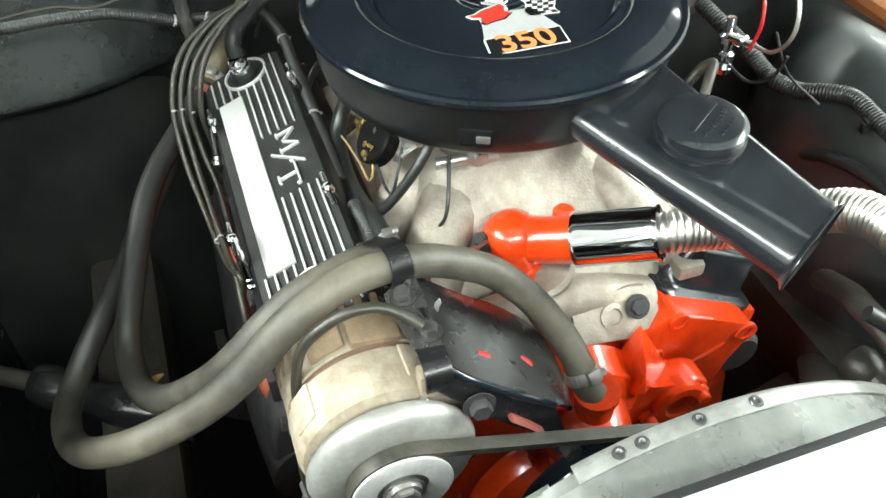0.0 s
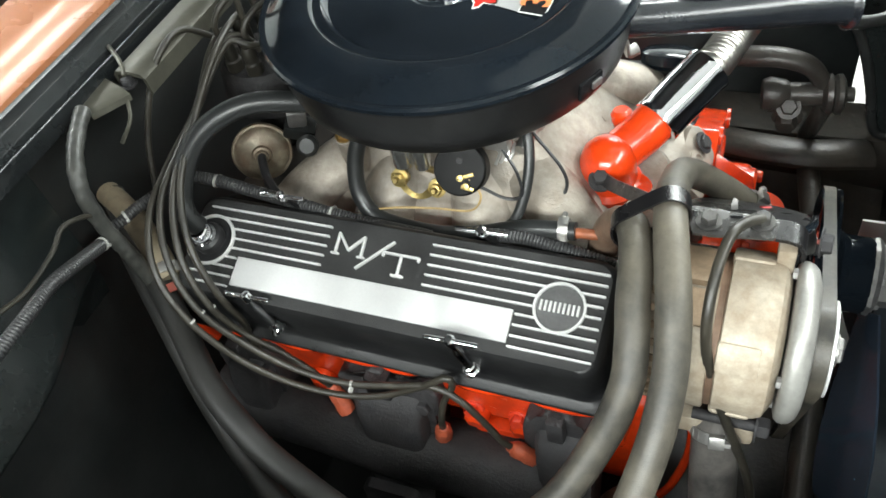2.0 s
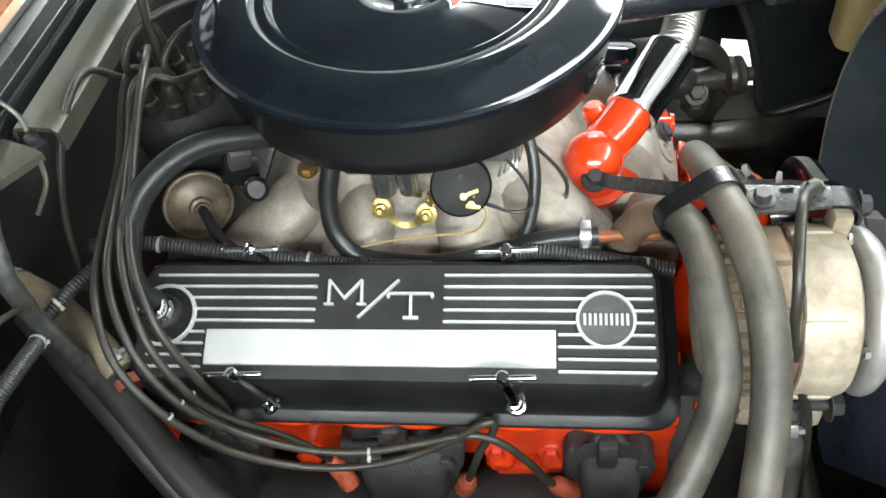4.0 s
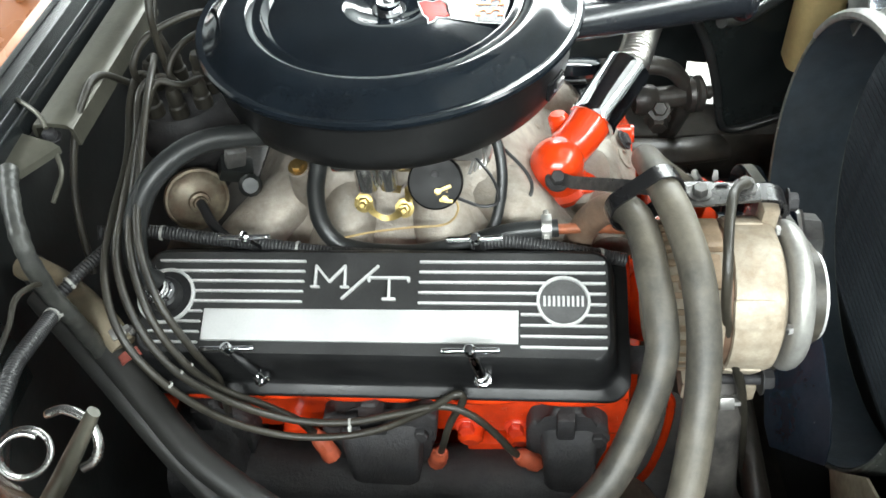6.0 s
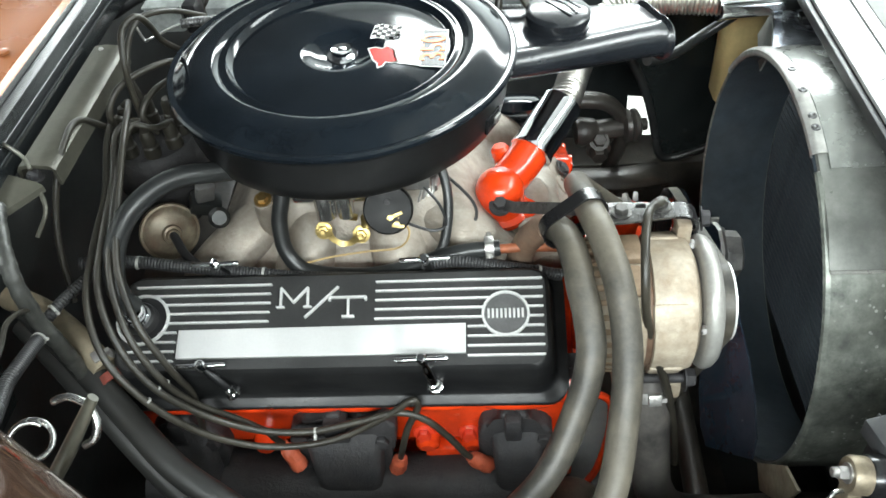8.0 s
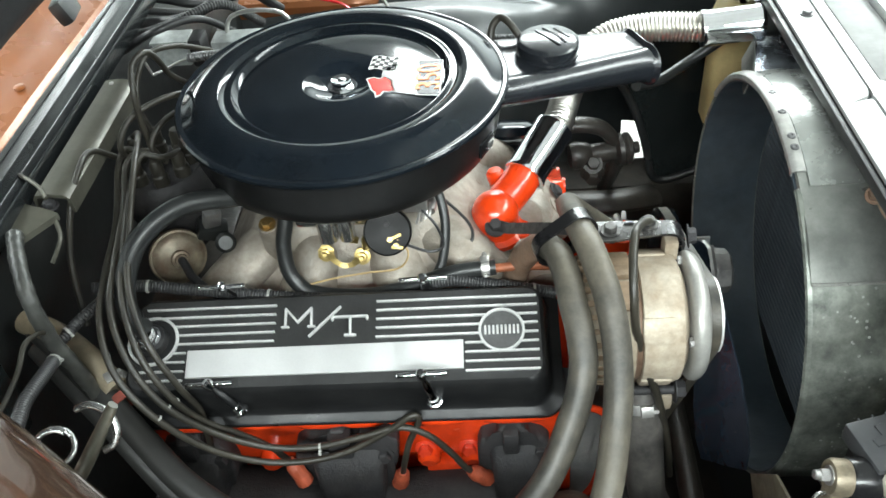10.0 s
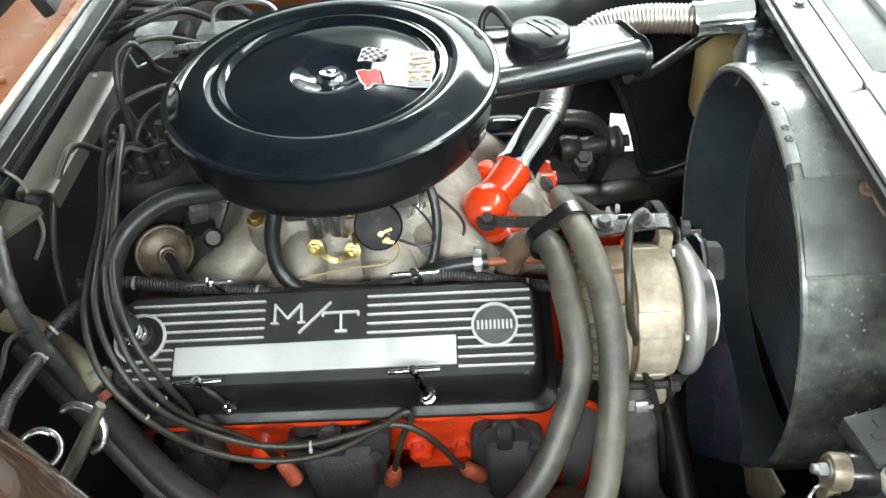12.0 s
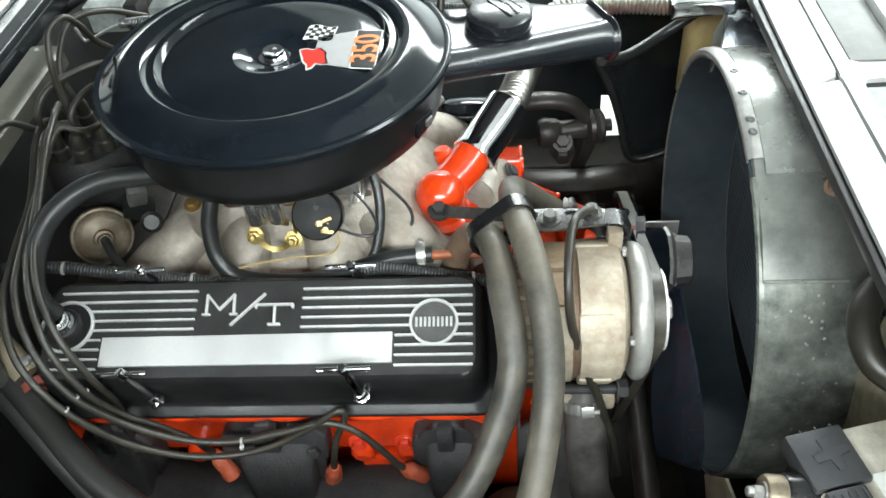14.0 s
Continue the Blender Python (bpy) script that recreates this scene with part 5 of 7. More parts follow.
        h = 0.0042 - 0.0016 * math.sin(math.pi * i / (len(line) - 1))
        secs.append([tuple(p + w * u * h + n * v * 0.0007) for u, v in ((-1, -1), (1, -1), (1, 1), (-1, 1))])
    loft(bm, secs)
    part("linkage", bm, BRASS, ob, "yellow plated throttle linkage")
    bm = bmesh.new()
    m = axis_matrix((0.020, -0.126, 0.816), (0.1, -0.2, 1))
    tube(bm, [m @ Vector((0.0042 * math.cos(0.9 * k), 0.0042 * math.sin(0.9 * k), 0.00042 * k)) for k in range(42)], 0.0008, 2, 6)
    part("spring", bm, BRASS, ob, "yellow plated coil spring")
    bm = bmesh.new()
    box(bm, 0, 0, 0, 0.012, 0.004, 0.010, pose(0.006, -0.122, 0.826, 20, 15, 0), 0.001)
    part("stop_tab", bm, BRASS, ob)
    bm = bmesh.new()
    tube(bm, [(0.058, -0.144, 0.843), (0.068, -0.146, 0.825), (0.056, -0.148, 0.805), (0.02, -0.148, 0.800), (-0.02, -0.15, 0.795), (-0.06, -0.152, 0.785)], 0.0011, 6, 6)
    part("brass_wire", bm, TAN_WIRE, ob, "thin tan wire")
    bm = bmesh.new()
    for k in range(4):
        tube(bm, [(0.075 + 0.006 * k, -0.11, 0.875 - 0.004 * k), (0.082 + 0.004 * k, -0.118, 0.86), (0.078 + 0.005 * k, -0.124, 0.846 + 0.003 * k)], 0.0016, 4, 6)
    box(bm, 0, 0, 0, 0.012, 0.012, 0.02, pose(0.085, -0.116, 0.868, 10, 0, 0), 0.002)
    box(bm, 0.075, -0.10, 0.86, 0.02, 0.03, 0.012, Matrix(), 0.002)
    part("spring_bracket", bm, STEEL, ob)
    # front of the body, above the manifold
    bm = bmesh.new()
    tube(bm, [(0.09, -0.09, 0.835), (0.095, -0.06, 0.838), (0.098, -0.03, 0.836)], 0.006, 4, 10)
    lathe(bm, [(0.012, 0), (0.012, 0.01), (0.006, 0.012), (0.006, 0.02), (0, 0.02)], axis_matrix((0.09, -0.05, 0.84), (1, 0, 0.2)), 12)
    part("fuel_fitting", bm, STEEL, ob, "bright fuel fitting")
    bm = bmesh.new()
    tube(bm, [(0.11, 0.075, 0.842), (0.135, 0.095, 0.842), (0.148, 0.098, 0.83), (0.150, 0.10, 0.815), (0.158, 0.112, 0.812)], 0.007, 5, 8, flat=0.5)
    part("throttle_lever", bm, STEEL, ob, "bright throttle lever")
    bm = bmesh.new()
    box(bm, 0.10, 0.075, 0.84, 0.05, 0.03, 0.004, Matrix(), 0.001)
    part("lever_plate", bm, STEEL, ob, "bright lever plate")
    bm = bmesh.new()
    tube(bm, [(0.10, -0.08, 0.85), (0.13, -0.092, 0.82), (0.135, -0.10, 0.80), (0.12, -0.112, 0.785)], 0.0018, 6, 6)
    tube(bm, [(0.085, -0.12, 0.862), (0.10, -0.13, 0.845), (0.105, -0.138, 0.825), (0.09, -0.14, 0.82), (0.068, -0.142, 0.832)], 0.0016, 6, 6)
    part("choke_wire", bm, WIRE_BLACK, ob)
    bm = bmesh.new()
    hex_bolt(bm, (-0.088, -0.108, 0.842), (0, -0.3, 1), 0.0065, 0.006)
    part("brass_fitting", bm, OLD_BRASS, ob, "brass hexagon fitting")
    bm = bmesh.new()
    lathe(bm, [(0.016, -0.05), (0.012, -0.012), (0.0105, -0.002), (0, -0.001)], axis_matrix((-0.088, -0.108, 0.842), (0, -0.3, 1)), 18)
    part("fitting_boss", bm, CAST, ob, "cast aluminium boss")
    return ob


carburettor()


def black_vacuum_hose():
    bm = bmesh.new()
    tube(bm, [(-0.06, -0.10, 0.885), (-0.064, -0.118, 0.853), (-0.069, -0.131, 0.828), (-0.064, -0.146, 0.799), (-0.041, -0.156, 0.781), (0.015, -0.16, 0.777), (0.062, -0.160, 0.786), (0.112, -0.158, 0.803), (0.16, -0.156, 0.808)], 0.0085, 8, 14)
    ob = solo("vacuum_hose", bm, HOSE_DARK, "dull black vacuum hose curving under the air cleaner", "hose")
    screw_clamp("hose_clamp", (0.149, -0.156, 0.808), (1, 0.05, 0.02), 0.0088, ob, 0.009)
    bm = bmesh.new()
    tube(bm, [(0.158, -0.156, 0.806), (0.19, -0.154, 0.806), (0.225, -0.15, 0.80)], 0.005, 5, 10)
    part("copper_pipe", bm, RUST_PIPE, ob, "rusty orange pipe")
    bm = bmesh.new()
    tube(bm, [(0.085, -0.085, 0.885), (0.102, -0.10, 0.868), (0.108, -0.118, 0.845), (0.106, -0.136, 0.82), (0.098, -0.150, 0.800), (0.080, -0.156, 0.790)], 0.0052, 6, 10)
    solo("vacuum_line", bm, HOSE_DARK, "thin black vacuum line below the air cleaner", "hose")

    plug = thing("wire_connector", -0.0959, -0.0958, 0.7563, "small brown plug with a tan wire end", "connector")
    bm = bmesh.new()
    box(bm, -0.0959, -0.0958, 0.7563, 0.019, 0.010, 0.010, Matrix(), 0.0015)
    part("plug_body", bm, FADED_RED, plug)
    bm = bmesh.new()
    tube(bm, [(-0.0959 - 0.008, -0.0958, 0.7563), (-0.0959 - 0.018, -0.0958 - 0.003, 0.7563 + 0.004), (-0.0959 - 0.026, -0.0958 - 0.008, 0.7563 - 0.004), (-0.0959 - 0.027, -0.0958 - 0.014, 0.7563 - 0.016)], 0.0013, 5, 6)
    part("plug_wire", bm, OLD_BRASS, plug, "tan wire")


black_vacuum_hose()

# ---- right valve cover ----


def valve_cover(side, detailed=True):
    ob = thing("valve_cover", -0.009, -0.226 if side < 0 else 0.185, 0.745 if side < 0 else 0.68, "black finned aluminium valve cover with polished ribs" if detailed else "black aluminium valve cover on the far bank", "valve cover", "valve covers")
    s = -side  # +1 for the right-hand bank
    # local frame: x along the engine, y across (downhill), z out of the cover
    th = radians(21 if s > 0 else 29)
    y0, z0 = (-0.226, 0.7915) if s > 0 else (0.185, 0.733)
    m = Matrix(((1, 0, 0, 0), (0, -s * math.cos(th), -s * math.sin(th), y0), (0, -math.sin(th), math.cos(th), z0), (0, 0, 0, 1)))

    def at(w, d, r, z, cx=-0.009, cy=0.006):
        return [(cx + x, cy + y, z) for x, y in round_rect(w, d, r, 6)]

    bm = bmesh.new()
    loft(bm, [at(0.468, 0.148, 0.022, -0.058), at(0.468, 0.148, 0.022, -0.0525), at(0.465, 0.145, 0.021, -0.051), at(0.450, 0.130, 0.021, -0.0500), at(0.445, 0.125, 0.022, -0.0478), at(0.442, 0.1215, 0.022, -0.0430), at(0.440, 0.117, 0.022, -0.034), at(0.434, 0.108, 0.020, -0.010), at(0.430, 0.103, 0.018, -0.005), at(0.424, 0.097, 0.016, -0.0025)], m)
    part("body", bm, COVER if detailed else SNORKEL, ob, "satin black cover body")
    bm = bmesh.new()
    prism(bm, [(x - 0.009, y + 0.006) for x, y in round_rect(0.4235, 0.0965, 0.016, 6)], -0.004, -0.0019, m)
    part("top_field", bm, CRINKLE, ob, "black crackle-finished cover top")
    if not detailed:
        return ob
    # the fins
    right_end, left_end = 0.2005, -0.2105
    ex, ey, er = 0.1635, 0.0035, 0.0235
    px, py, pr = -0.199, 0.002, 0.027

    def fin(x0, x1, y):
        b = bmesh.new()
        prism(b, round_rect(x1 - x0, 0.0020, 0.0009, 2), -0.003, 0.0012, m @ pose((x0 + x1) / 2, y, 0), 0.0005, 1)
        part("rib", b, RIDGE, ob)

    def cut(y, c, r):
        return math.sqrt(max(0, r * r - (y - c) ** 2))

    for i in range(9):
        y = -0.0328 + 0.0098 * i
        k = cut(y, ey, er - 0.001)
        a = 0.0348 if i < 5 else 0.1262
        if k > 0:
            fin(a, ex - k, y)
            fin(ex + k, right_end, y)
        else:
            fin(a, right_end, y)
        k = cut(y, py, pr - 0.001)
        b = -0.0705 if i < 5 else -0.1625
        fin(px + k if k > 0 else left_end, b, y)
    # polished plate
    bm = bmesh.new()
    prism(bm, [(-0.1605, 0.0140), (0.1245, 0.0128), (0.1245, 0.0430), (-0.1600, 0.0436)], -0.003, 0.0010, m, 0.0004, 1)
    part("name_plate", bm, PLATE, ob, "plain brushed aluminium plate")
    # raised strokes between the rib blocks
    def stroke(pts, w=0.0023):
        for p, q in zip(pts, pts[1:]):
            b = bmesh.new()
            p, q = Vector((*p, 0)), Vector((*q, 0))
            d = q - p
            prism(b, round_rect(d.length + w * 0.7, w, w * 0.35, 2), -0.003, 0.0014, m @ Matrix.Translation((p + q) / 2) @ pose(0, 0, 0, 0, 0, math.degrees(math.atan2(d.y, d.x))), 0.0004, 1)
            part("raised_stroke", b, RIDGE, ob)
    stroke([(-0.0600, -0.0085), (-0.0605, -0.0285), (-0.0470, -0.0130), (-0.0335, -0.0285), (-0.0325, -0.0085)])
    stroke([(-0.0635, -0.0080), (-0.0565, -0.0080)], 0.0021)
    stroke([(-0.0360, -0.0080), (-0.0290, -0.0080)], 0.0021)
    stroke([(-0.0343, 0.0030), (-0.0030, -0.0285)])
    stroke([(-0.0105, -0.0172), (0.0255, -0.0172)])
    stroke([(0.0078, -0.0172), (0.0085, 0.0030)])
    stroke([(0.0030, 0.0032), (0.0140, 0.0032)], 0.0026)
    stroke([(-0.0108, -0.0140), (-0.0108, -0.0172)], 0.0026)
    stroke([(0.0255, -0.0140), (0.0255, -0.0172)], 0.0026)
    # round emblem
    bm = bmesh.new()
    lathe(bm, [(er - 0.0027, -0.003), (er - 0.0027, 0.0008), (er - 0.0023, 0.0014), (er - 0.0005, 0.0014), (er, 0.0008), (er, -0.003)], m @ pose(ex, ey, 0), 48)
    emblem = part("emblem_ring", bm, RIDGE, ob, "polished emblem ring")
    bm = bmesh.new()
    lathe(bm, [(er - 0.003, -0.003), (er - 0.003, -0.0008), (0, -0.0008)], m @ pose(ex, ey, 0), 48)
    part("emblem_disc", bm, EMBLEM, emblem)
    bm = bmesh.new()
    for i in range(9):
        x = ex - 0.0165 + 0.0033 * 1.25 * i
        box(bm, x, ey, 0, 0.0022, 0.0095, 0.0022, m, 0.0003, 1)
    part("emblem_bar", bm, RIDGE, emblem, "row of small raised bars")
    # breather boss at the rear
    bm = bmesh.new()
    lathe(bm, [(pr - 0.003, -0.003), (pr - 0.003, 0.0006), (pr - 0.0025, 0.0014), (pr - 0.0005, 0.0014), (pr, 0.0008), (pr, -0.003)], m @ pose(px, py, 0), 40)
    part("boss_ring", bm, RIDGE, ob, "polished boss ring")
    bm = bmesh.new()
    lathe(bm, [(pr - 0.003, -0.001), (0.0165, -0.001), (0.0165, 0.006), (0.0150, 0.0085), (0.0, 0.0085)], m @ pose(px, py, 0), 36)
    part("grommet", bm, WIRE_BLACK, ob, "black rubber grommet")
    bm = bmesh.new()
    lathe(bm, [(0.0125, 0.008), (0.0125, 0.012), (0.010, 0.013), (0.0105, 0.018), (0.0095, 0.024), (0.008, 0.025)], m @ pose(px, py, 0), 28)
    part("breather_valve", bm, CHROME, ob, "chrome crankcase breather valve")
    return ob


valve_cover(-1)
valve_cover(1, False)


def hold_down(foot, top, bright=True, dark=False):
    """A T-bar bolt: round washer, plated or black stem, small knob and a cross bar."""
    f, t = Vector(foot), Vector(top)
    ob = thing("hold_down_bolt", *foot, "chrome T-bar hold-down bolt of the valve cover" if bright else "black-stemmed T-bar hold-down bolt of the valve cover", "bolt", "hold-down bolts")
    d = (t - f).normalized()
    L = (t - f).length
    m = axis_matrix(f, d)
    bm = bmesh.new()
    if bright:
        lathe(bm, [(0.0046, 0.008), (0.0046, L * 0.72), (0.0036, L * 0.75), (0.0036, L)], m, 18)
    else:
        box(bm, 0, 0, L * 0.5, 0.0075, 0.004, L, m, 0.001)
    part("stem", bm, SATIN_BLACK if dark or not bright else CHROME, ob, "black stem" if dark or not bright else "chrome stem")
    bm = bmesh.new()
    lathe(bm, [(0.0, -0.002), (0.0086, -0.002), (0.0086, 0.0012), (0.0074, 0.0022), (0.0062, 0.0028), (0.0062, 0.0075), (0.0046, 0.0085)], m, 20)
    part("collar", bm, CHROME if bright else IRON, ob, "plated collar" if bright else "")
    bm = bmesh.new()
    lathe(bm, [(0.0048, -0.005), (0.0052, -0.003), (0.0052, 0.003), (0.0036, 0.005), (0, 0.0055)], axis_matrix(t, d), 18)
    part("knob", bm, CHROME, ob, "chrome knob")
    bm = bmesh.new()
    lathe(bm, [(0, -0.0245), (0.0020, -0.0245), (0.0024, -0.0225), (0.0024, 0.0225), (0.0020, 0.0245), (0, 0.0245)], axis_matrix(t, (1, 0.02, 0.02)), 12)
    part("cross_bar", bm, CHROME, ob, "polished cross bar")
    return ob


hold_down((0.093, -0.279, 0.742), (0.085, -0.289, 0.796))
hold_down((-0.106, -0.283, 0.742), (-0.131, -0.279, 0.780), dark=True)
hold_down((0.092, -0.163, 0.772), (0.086, -0.194, 0.832), False)
hold_down((-0.110, -0.163, 0.772), (-0.127, -0.184, 0.823), False)


def breather_hose():
    bm = bmesh.new()
    tube(bm, [(-0.199, -0.233, 0.815), (-0.204, -0.234, 0.828), (-0.210, -0.226, 0.845), (-0.208, -0.206, 0.868), (-0.196, -0.186, 0.890), (-0.175, -0.165, 0.903), (-0.15, -0.145, 0.905), (-0.115, -0.125, 0.895), (-0.09, -0.11, 0.885)], 0.0105, 8, 16)
    solo("breather_hose", bm, HOSE_DARK, "thick black breather hose from the valve cover to the air cleaner", "hose")


breather_hose()

# ---- heater hoses ----

A_LINE = [(0.311, -0.020, 0.722), (0.3066, -0.0244, 0.7290), (0.2848, -0.0304, 0.7530), (0.2664, -0.0435, 0.7785), (0.2500, -0.0652, 0.8088), (0.2415, -0.0935, 0.8370), (0.2405, -0.1260, 0.8580), (0.2415, -0.1560, 0.8715), (0.246, -0.188, 0.8785), (0.253, -0.222, 0.879), (0.263, -0.265, 0.862), (0.268, -0.305, 0.825), (0.262, -0.352, 0.785), (0.243, -0.412, 0.745), (0.198, -0.458, 0.700), (0.125, -0.478, 0.660), (0.045, -0.465, 0.640), (-0.03, -0.435, 0.640), (-0.10, -0.395, 0.660), (-0.175, -0.345, 0.695), (-0.25, -0.285, 0.74), (-0.33, -0.22, 0.78)]
B_LINE = [(0.205, -0.168, 0.843), (0.214, -0.181, 0.856), (0.222, -0.203, 0.864), (0.228, -0.230, 0.861), (0.231, -0.254, 0.852), (0.236, -0.280, 0.836), (0.237, -0.305, 0.812), (0.224, -0.335, 0.775), (0.193, -0.375, 0.728), (0.14, -0.402, 0.685), (0.08, -0.414, 0.662), (0.02, -0.413, 0.657), (-0.07, -0.390, 0.680), (-0.116, -0.372, 0.701), (-0.16, -0.347, 0.717), (-0.21, -0.305, 0.738), (-0.27, -0.255, 0.772), (-0.34, -0.20, 0.80)]


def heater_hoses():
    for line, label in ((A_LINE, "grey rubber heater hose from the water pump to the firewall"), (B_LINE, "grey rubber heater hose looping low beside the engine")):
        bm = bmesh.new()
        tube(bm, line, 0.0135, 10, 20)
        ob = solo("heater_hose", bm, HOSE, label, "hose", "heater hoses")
        if line is A_LINE:
            screw_clamp("hose_clamp", (0.298, -0.0265, 0.7385), (0.62, 0.17, -0.76), 0.0140, ob)
        else:
            bm = bmesh.new()
            tube(bm, [(0.209, -0.175, 0.850), (0.201, -0.163, 0.838), (0.192, -0.153, 0.820), (0.184, -0.144, 0.795), (0.178, -0.138, 0.765)], 0.0138, 7, 16)
            part("rusty_elbow", bm, RUST, ob, "rust-stained elbow to the manifold")
    # band that holds the pair together
    ob = thing("hose_strap", 0.234, -0.185, 0.875, "black metal strap that holds the two heater hoses", "strap")
    bm = bmesh.new()
    d = Vector((0.20, -0.97, 0.10)).normalized()
    a, b = Vector((0.2445, -0.181, 0.8775)), Vector((0.2145, -0.181, 0.8575))
    ax = (a - b) - d * (a - b).dot(d)
    az = d.cross(ax).normalized()
    half, r = ax.length / 2, 0.0152
    ax = ax.normalized()
    mid = (a + b) / 2
    ring = []
    for rr in (r, r + 0.0016):
        pts = [(half + rr * math.cos(t), rr * math.sin(t)) for t in [radians(-90 + 15 * k) for k in range(13)]]
        pts += [(-half + rr * math.cos(t), rr * math.sin(t)) for t in [radians(90 + 15 * k) for k in range(13)]]
        ring.append(pts)
    loft(bm, [[tuple(mid + ax * x + az * y + d * w) for x, y in ring[k]] for k, w in ((0, -0.009), (1, -0.009), (1, 0.009), (0, 0.009), (0, -0.009))], caps=False)
    part("band", bm, BRACKET, ob)


heater_hoses()

# ---- alternator with bracket, belt and pulleys ----


def alternator():
    ob = thing("alternator", 0.30, -0.215, 0.725, "dirty cast aluminium alternator with a steel fan and pulley", "alternator")
    m = pose(0.25, -0.215, 0.785, 0, 90, 0)
    bm = bmesh.new()
    lathe(bm, [(0, -0.016), (0.035, -0.016), (0.050, -0.013), (0.060, -0.006), (0.0645, 0.002), (0.066, 0.012), (0.066, 0.040), (0.0645, 0.041)], m, 56)
    part("rear_housing", bm, ALT, ob, "tan grimy rear housing")
    for a, s, z in ((172, 0.040, 0.024), (205, 0.030, 0.020)):
        bm = bmesh.new()
        box(bm, 0, 0, 0, 0.010, s, 0.034, m @ pose(0.0635 * math.cos(radians(a)), 0.0635 * math.sin(radians(a)), z, 0, 0, a), 0.003)
        part("heat_stained_pad", bm, ALT_DARK, ob, "brown heat-stained casting pad")
    bm = bmesh.new()
    lathe(bm, [(0.0645, 0.041), (0.0628, 0.0415), (0.0628, 0.0465), (0.0645, 0.047)], m, 56)
    part("stator_band", bm, RUST, ob, "rusty stator band")
    bm = bmesh.new()
    lathe(bm, [(0.0645, 0.047), (0.067, 0.048), (0.067, 0.078), (0.064, 0.086), (0.052, 0.092), (0.02, 0.094), (0, 0.094)], m, 56)
    part("front_housing", bm, ALT, ob, "tan grimy front housing")
    for a in (150, 60, 235, 300):
        bm = bmesh.new()
        c, s = math.cos(radians(a)), math.sin(radians(a))
        box(bm, 0.0, 0, 0, 0.012, 0.026, 0.032, m @ pose(0.0625 * c, 0.0625 * s, 0.062, 0, 0, a), 0.004)
        part("case_pad", bm, ALT, ob)
    bm = bmesh.new()
    box(bm, 0.334, -0.178, 0.846, 0.014, 0.020, 0.026, Matrix(), 0.003)
    part("adjuster_ear", bm, ALT, ob)
    bm = bmesh.new()
    box(bm, 0.076, -0.026, 0.052, 0.024, 0.052, 0.066, m, 0.005)
    part("foot_lug", bm, ALT, ob)
    for i in range(14):
        a = radians(150 + 12 * i)
        bm = bmesh.new()
        box(bm, 0.0, 0.0, 0.0, 0.005, 0.0055, 0.028, m @ pose(0.0642 * math.cos(a), 0.0642 * math.sin(a), 0.004, 0, 0, math.degrees(a)), 0.0012)
        part("cooling_rib", bm, ALT_DARK, ob)
    bm = bmesh.new()
    lathe(bm, [(0.02, 0.094), (0.058, 0.0942), (0.0625, 0.0955), (0.0650, 0.0985), (0.0655, 0.1020), (0.0640, 0.1065), (0.0600, 0.1105), (0.0530, 0.1128), (0.044, 0.1135), (0.03, 0.112), (0.02, 0.112)], m, 56)
    part("fan", bm, FAN_GREY, ob, "bright steel cooling fan")
    bm = bmesh.new()
    lathe(bm, [(0.014, 0.1105), (0.037, 0.1125), (0.038, 0.1145), (0.030, 0.1185), (0.030, 0.1205), (0.0375, 0.1245), (0.0370, 0.1250), (0.014, 0.1250), (0.013, 0.133), (0.0, 0.133)], m, 40)
    part("pulley", bm, ZINC, ob, "bright V-belt pulley")
    bm = bmesh.new()
    lathe(bm, [(0.020, 0.1252), (0.0365, 0.1252), (0.0385, 0.1262), (0.0385, 0.1282), (0.0365, 0.1288), (0.024, 0.1288), (0.020, 0.1280)], m, 44)
    part("pulley_rim", bm, RIDGE, ob, "bright outer pulley rim")
    bm = bmesh.new()
    hex_bolt(bm, m @ Vector((0, 0, 0.128)), (1, 0, 0), 0.011, 0.009)
    part("pulley_nut", bm, ZINC, ob)
    for a in (60, 150, 250, 330):
        bm = bmesh.new()
        hex_bolt(bm, m @ Vector((0.057 * math.cos(radians(a)), 0.057 * math.sin(radians(a)), 0.09)), (1, 0, 0), 0.005, 0.005, False)
        part("case_bolt", bm, ZINC, ob)
    return ob


alternator()


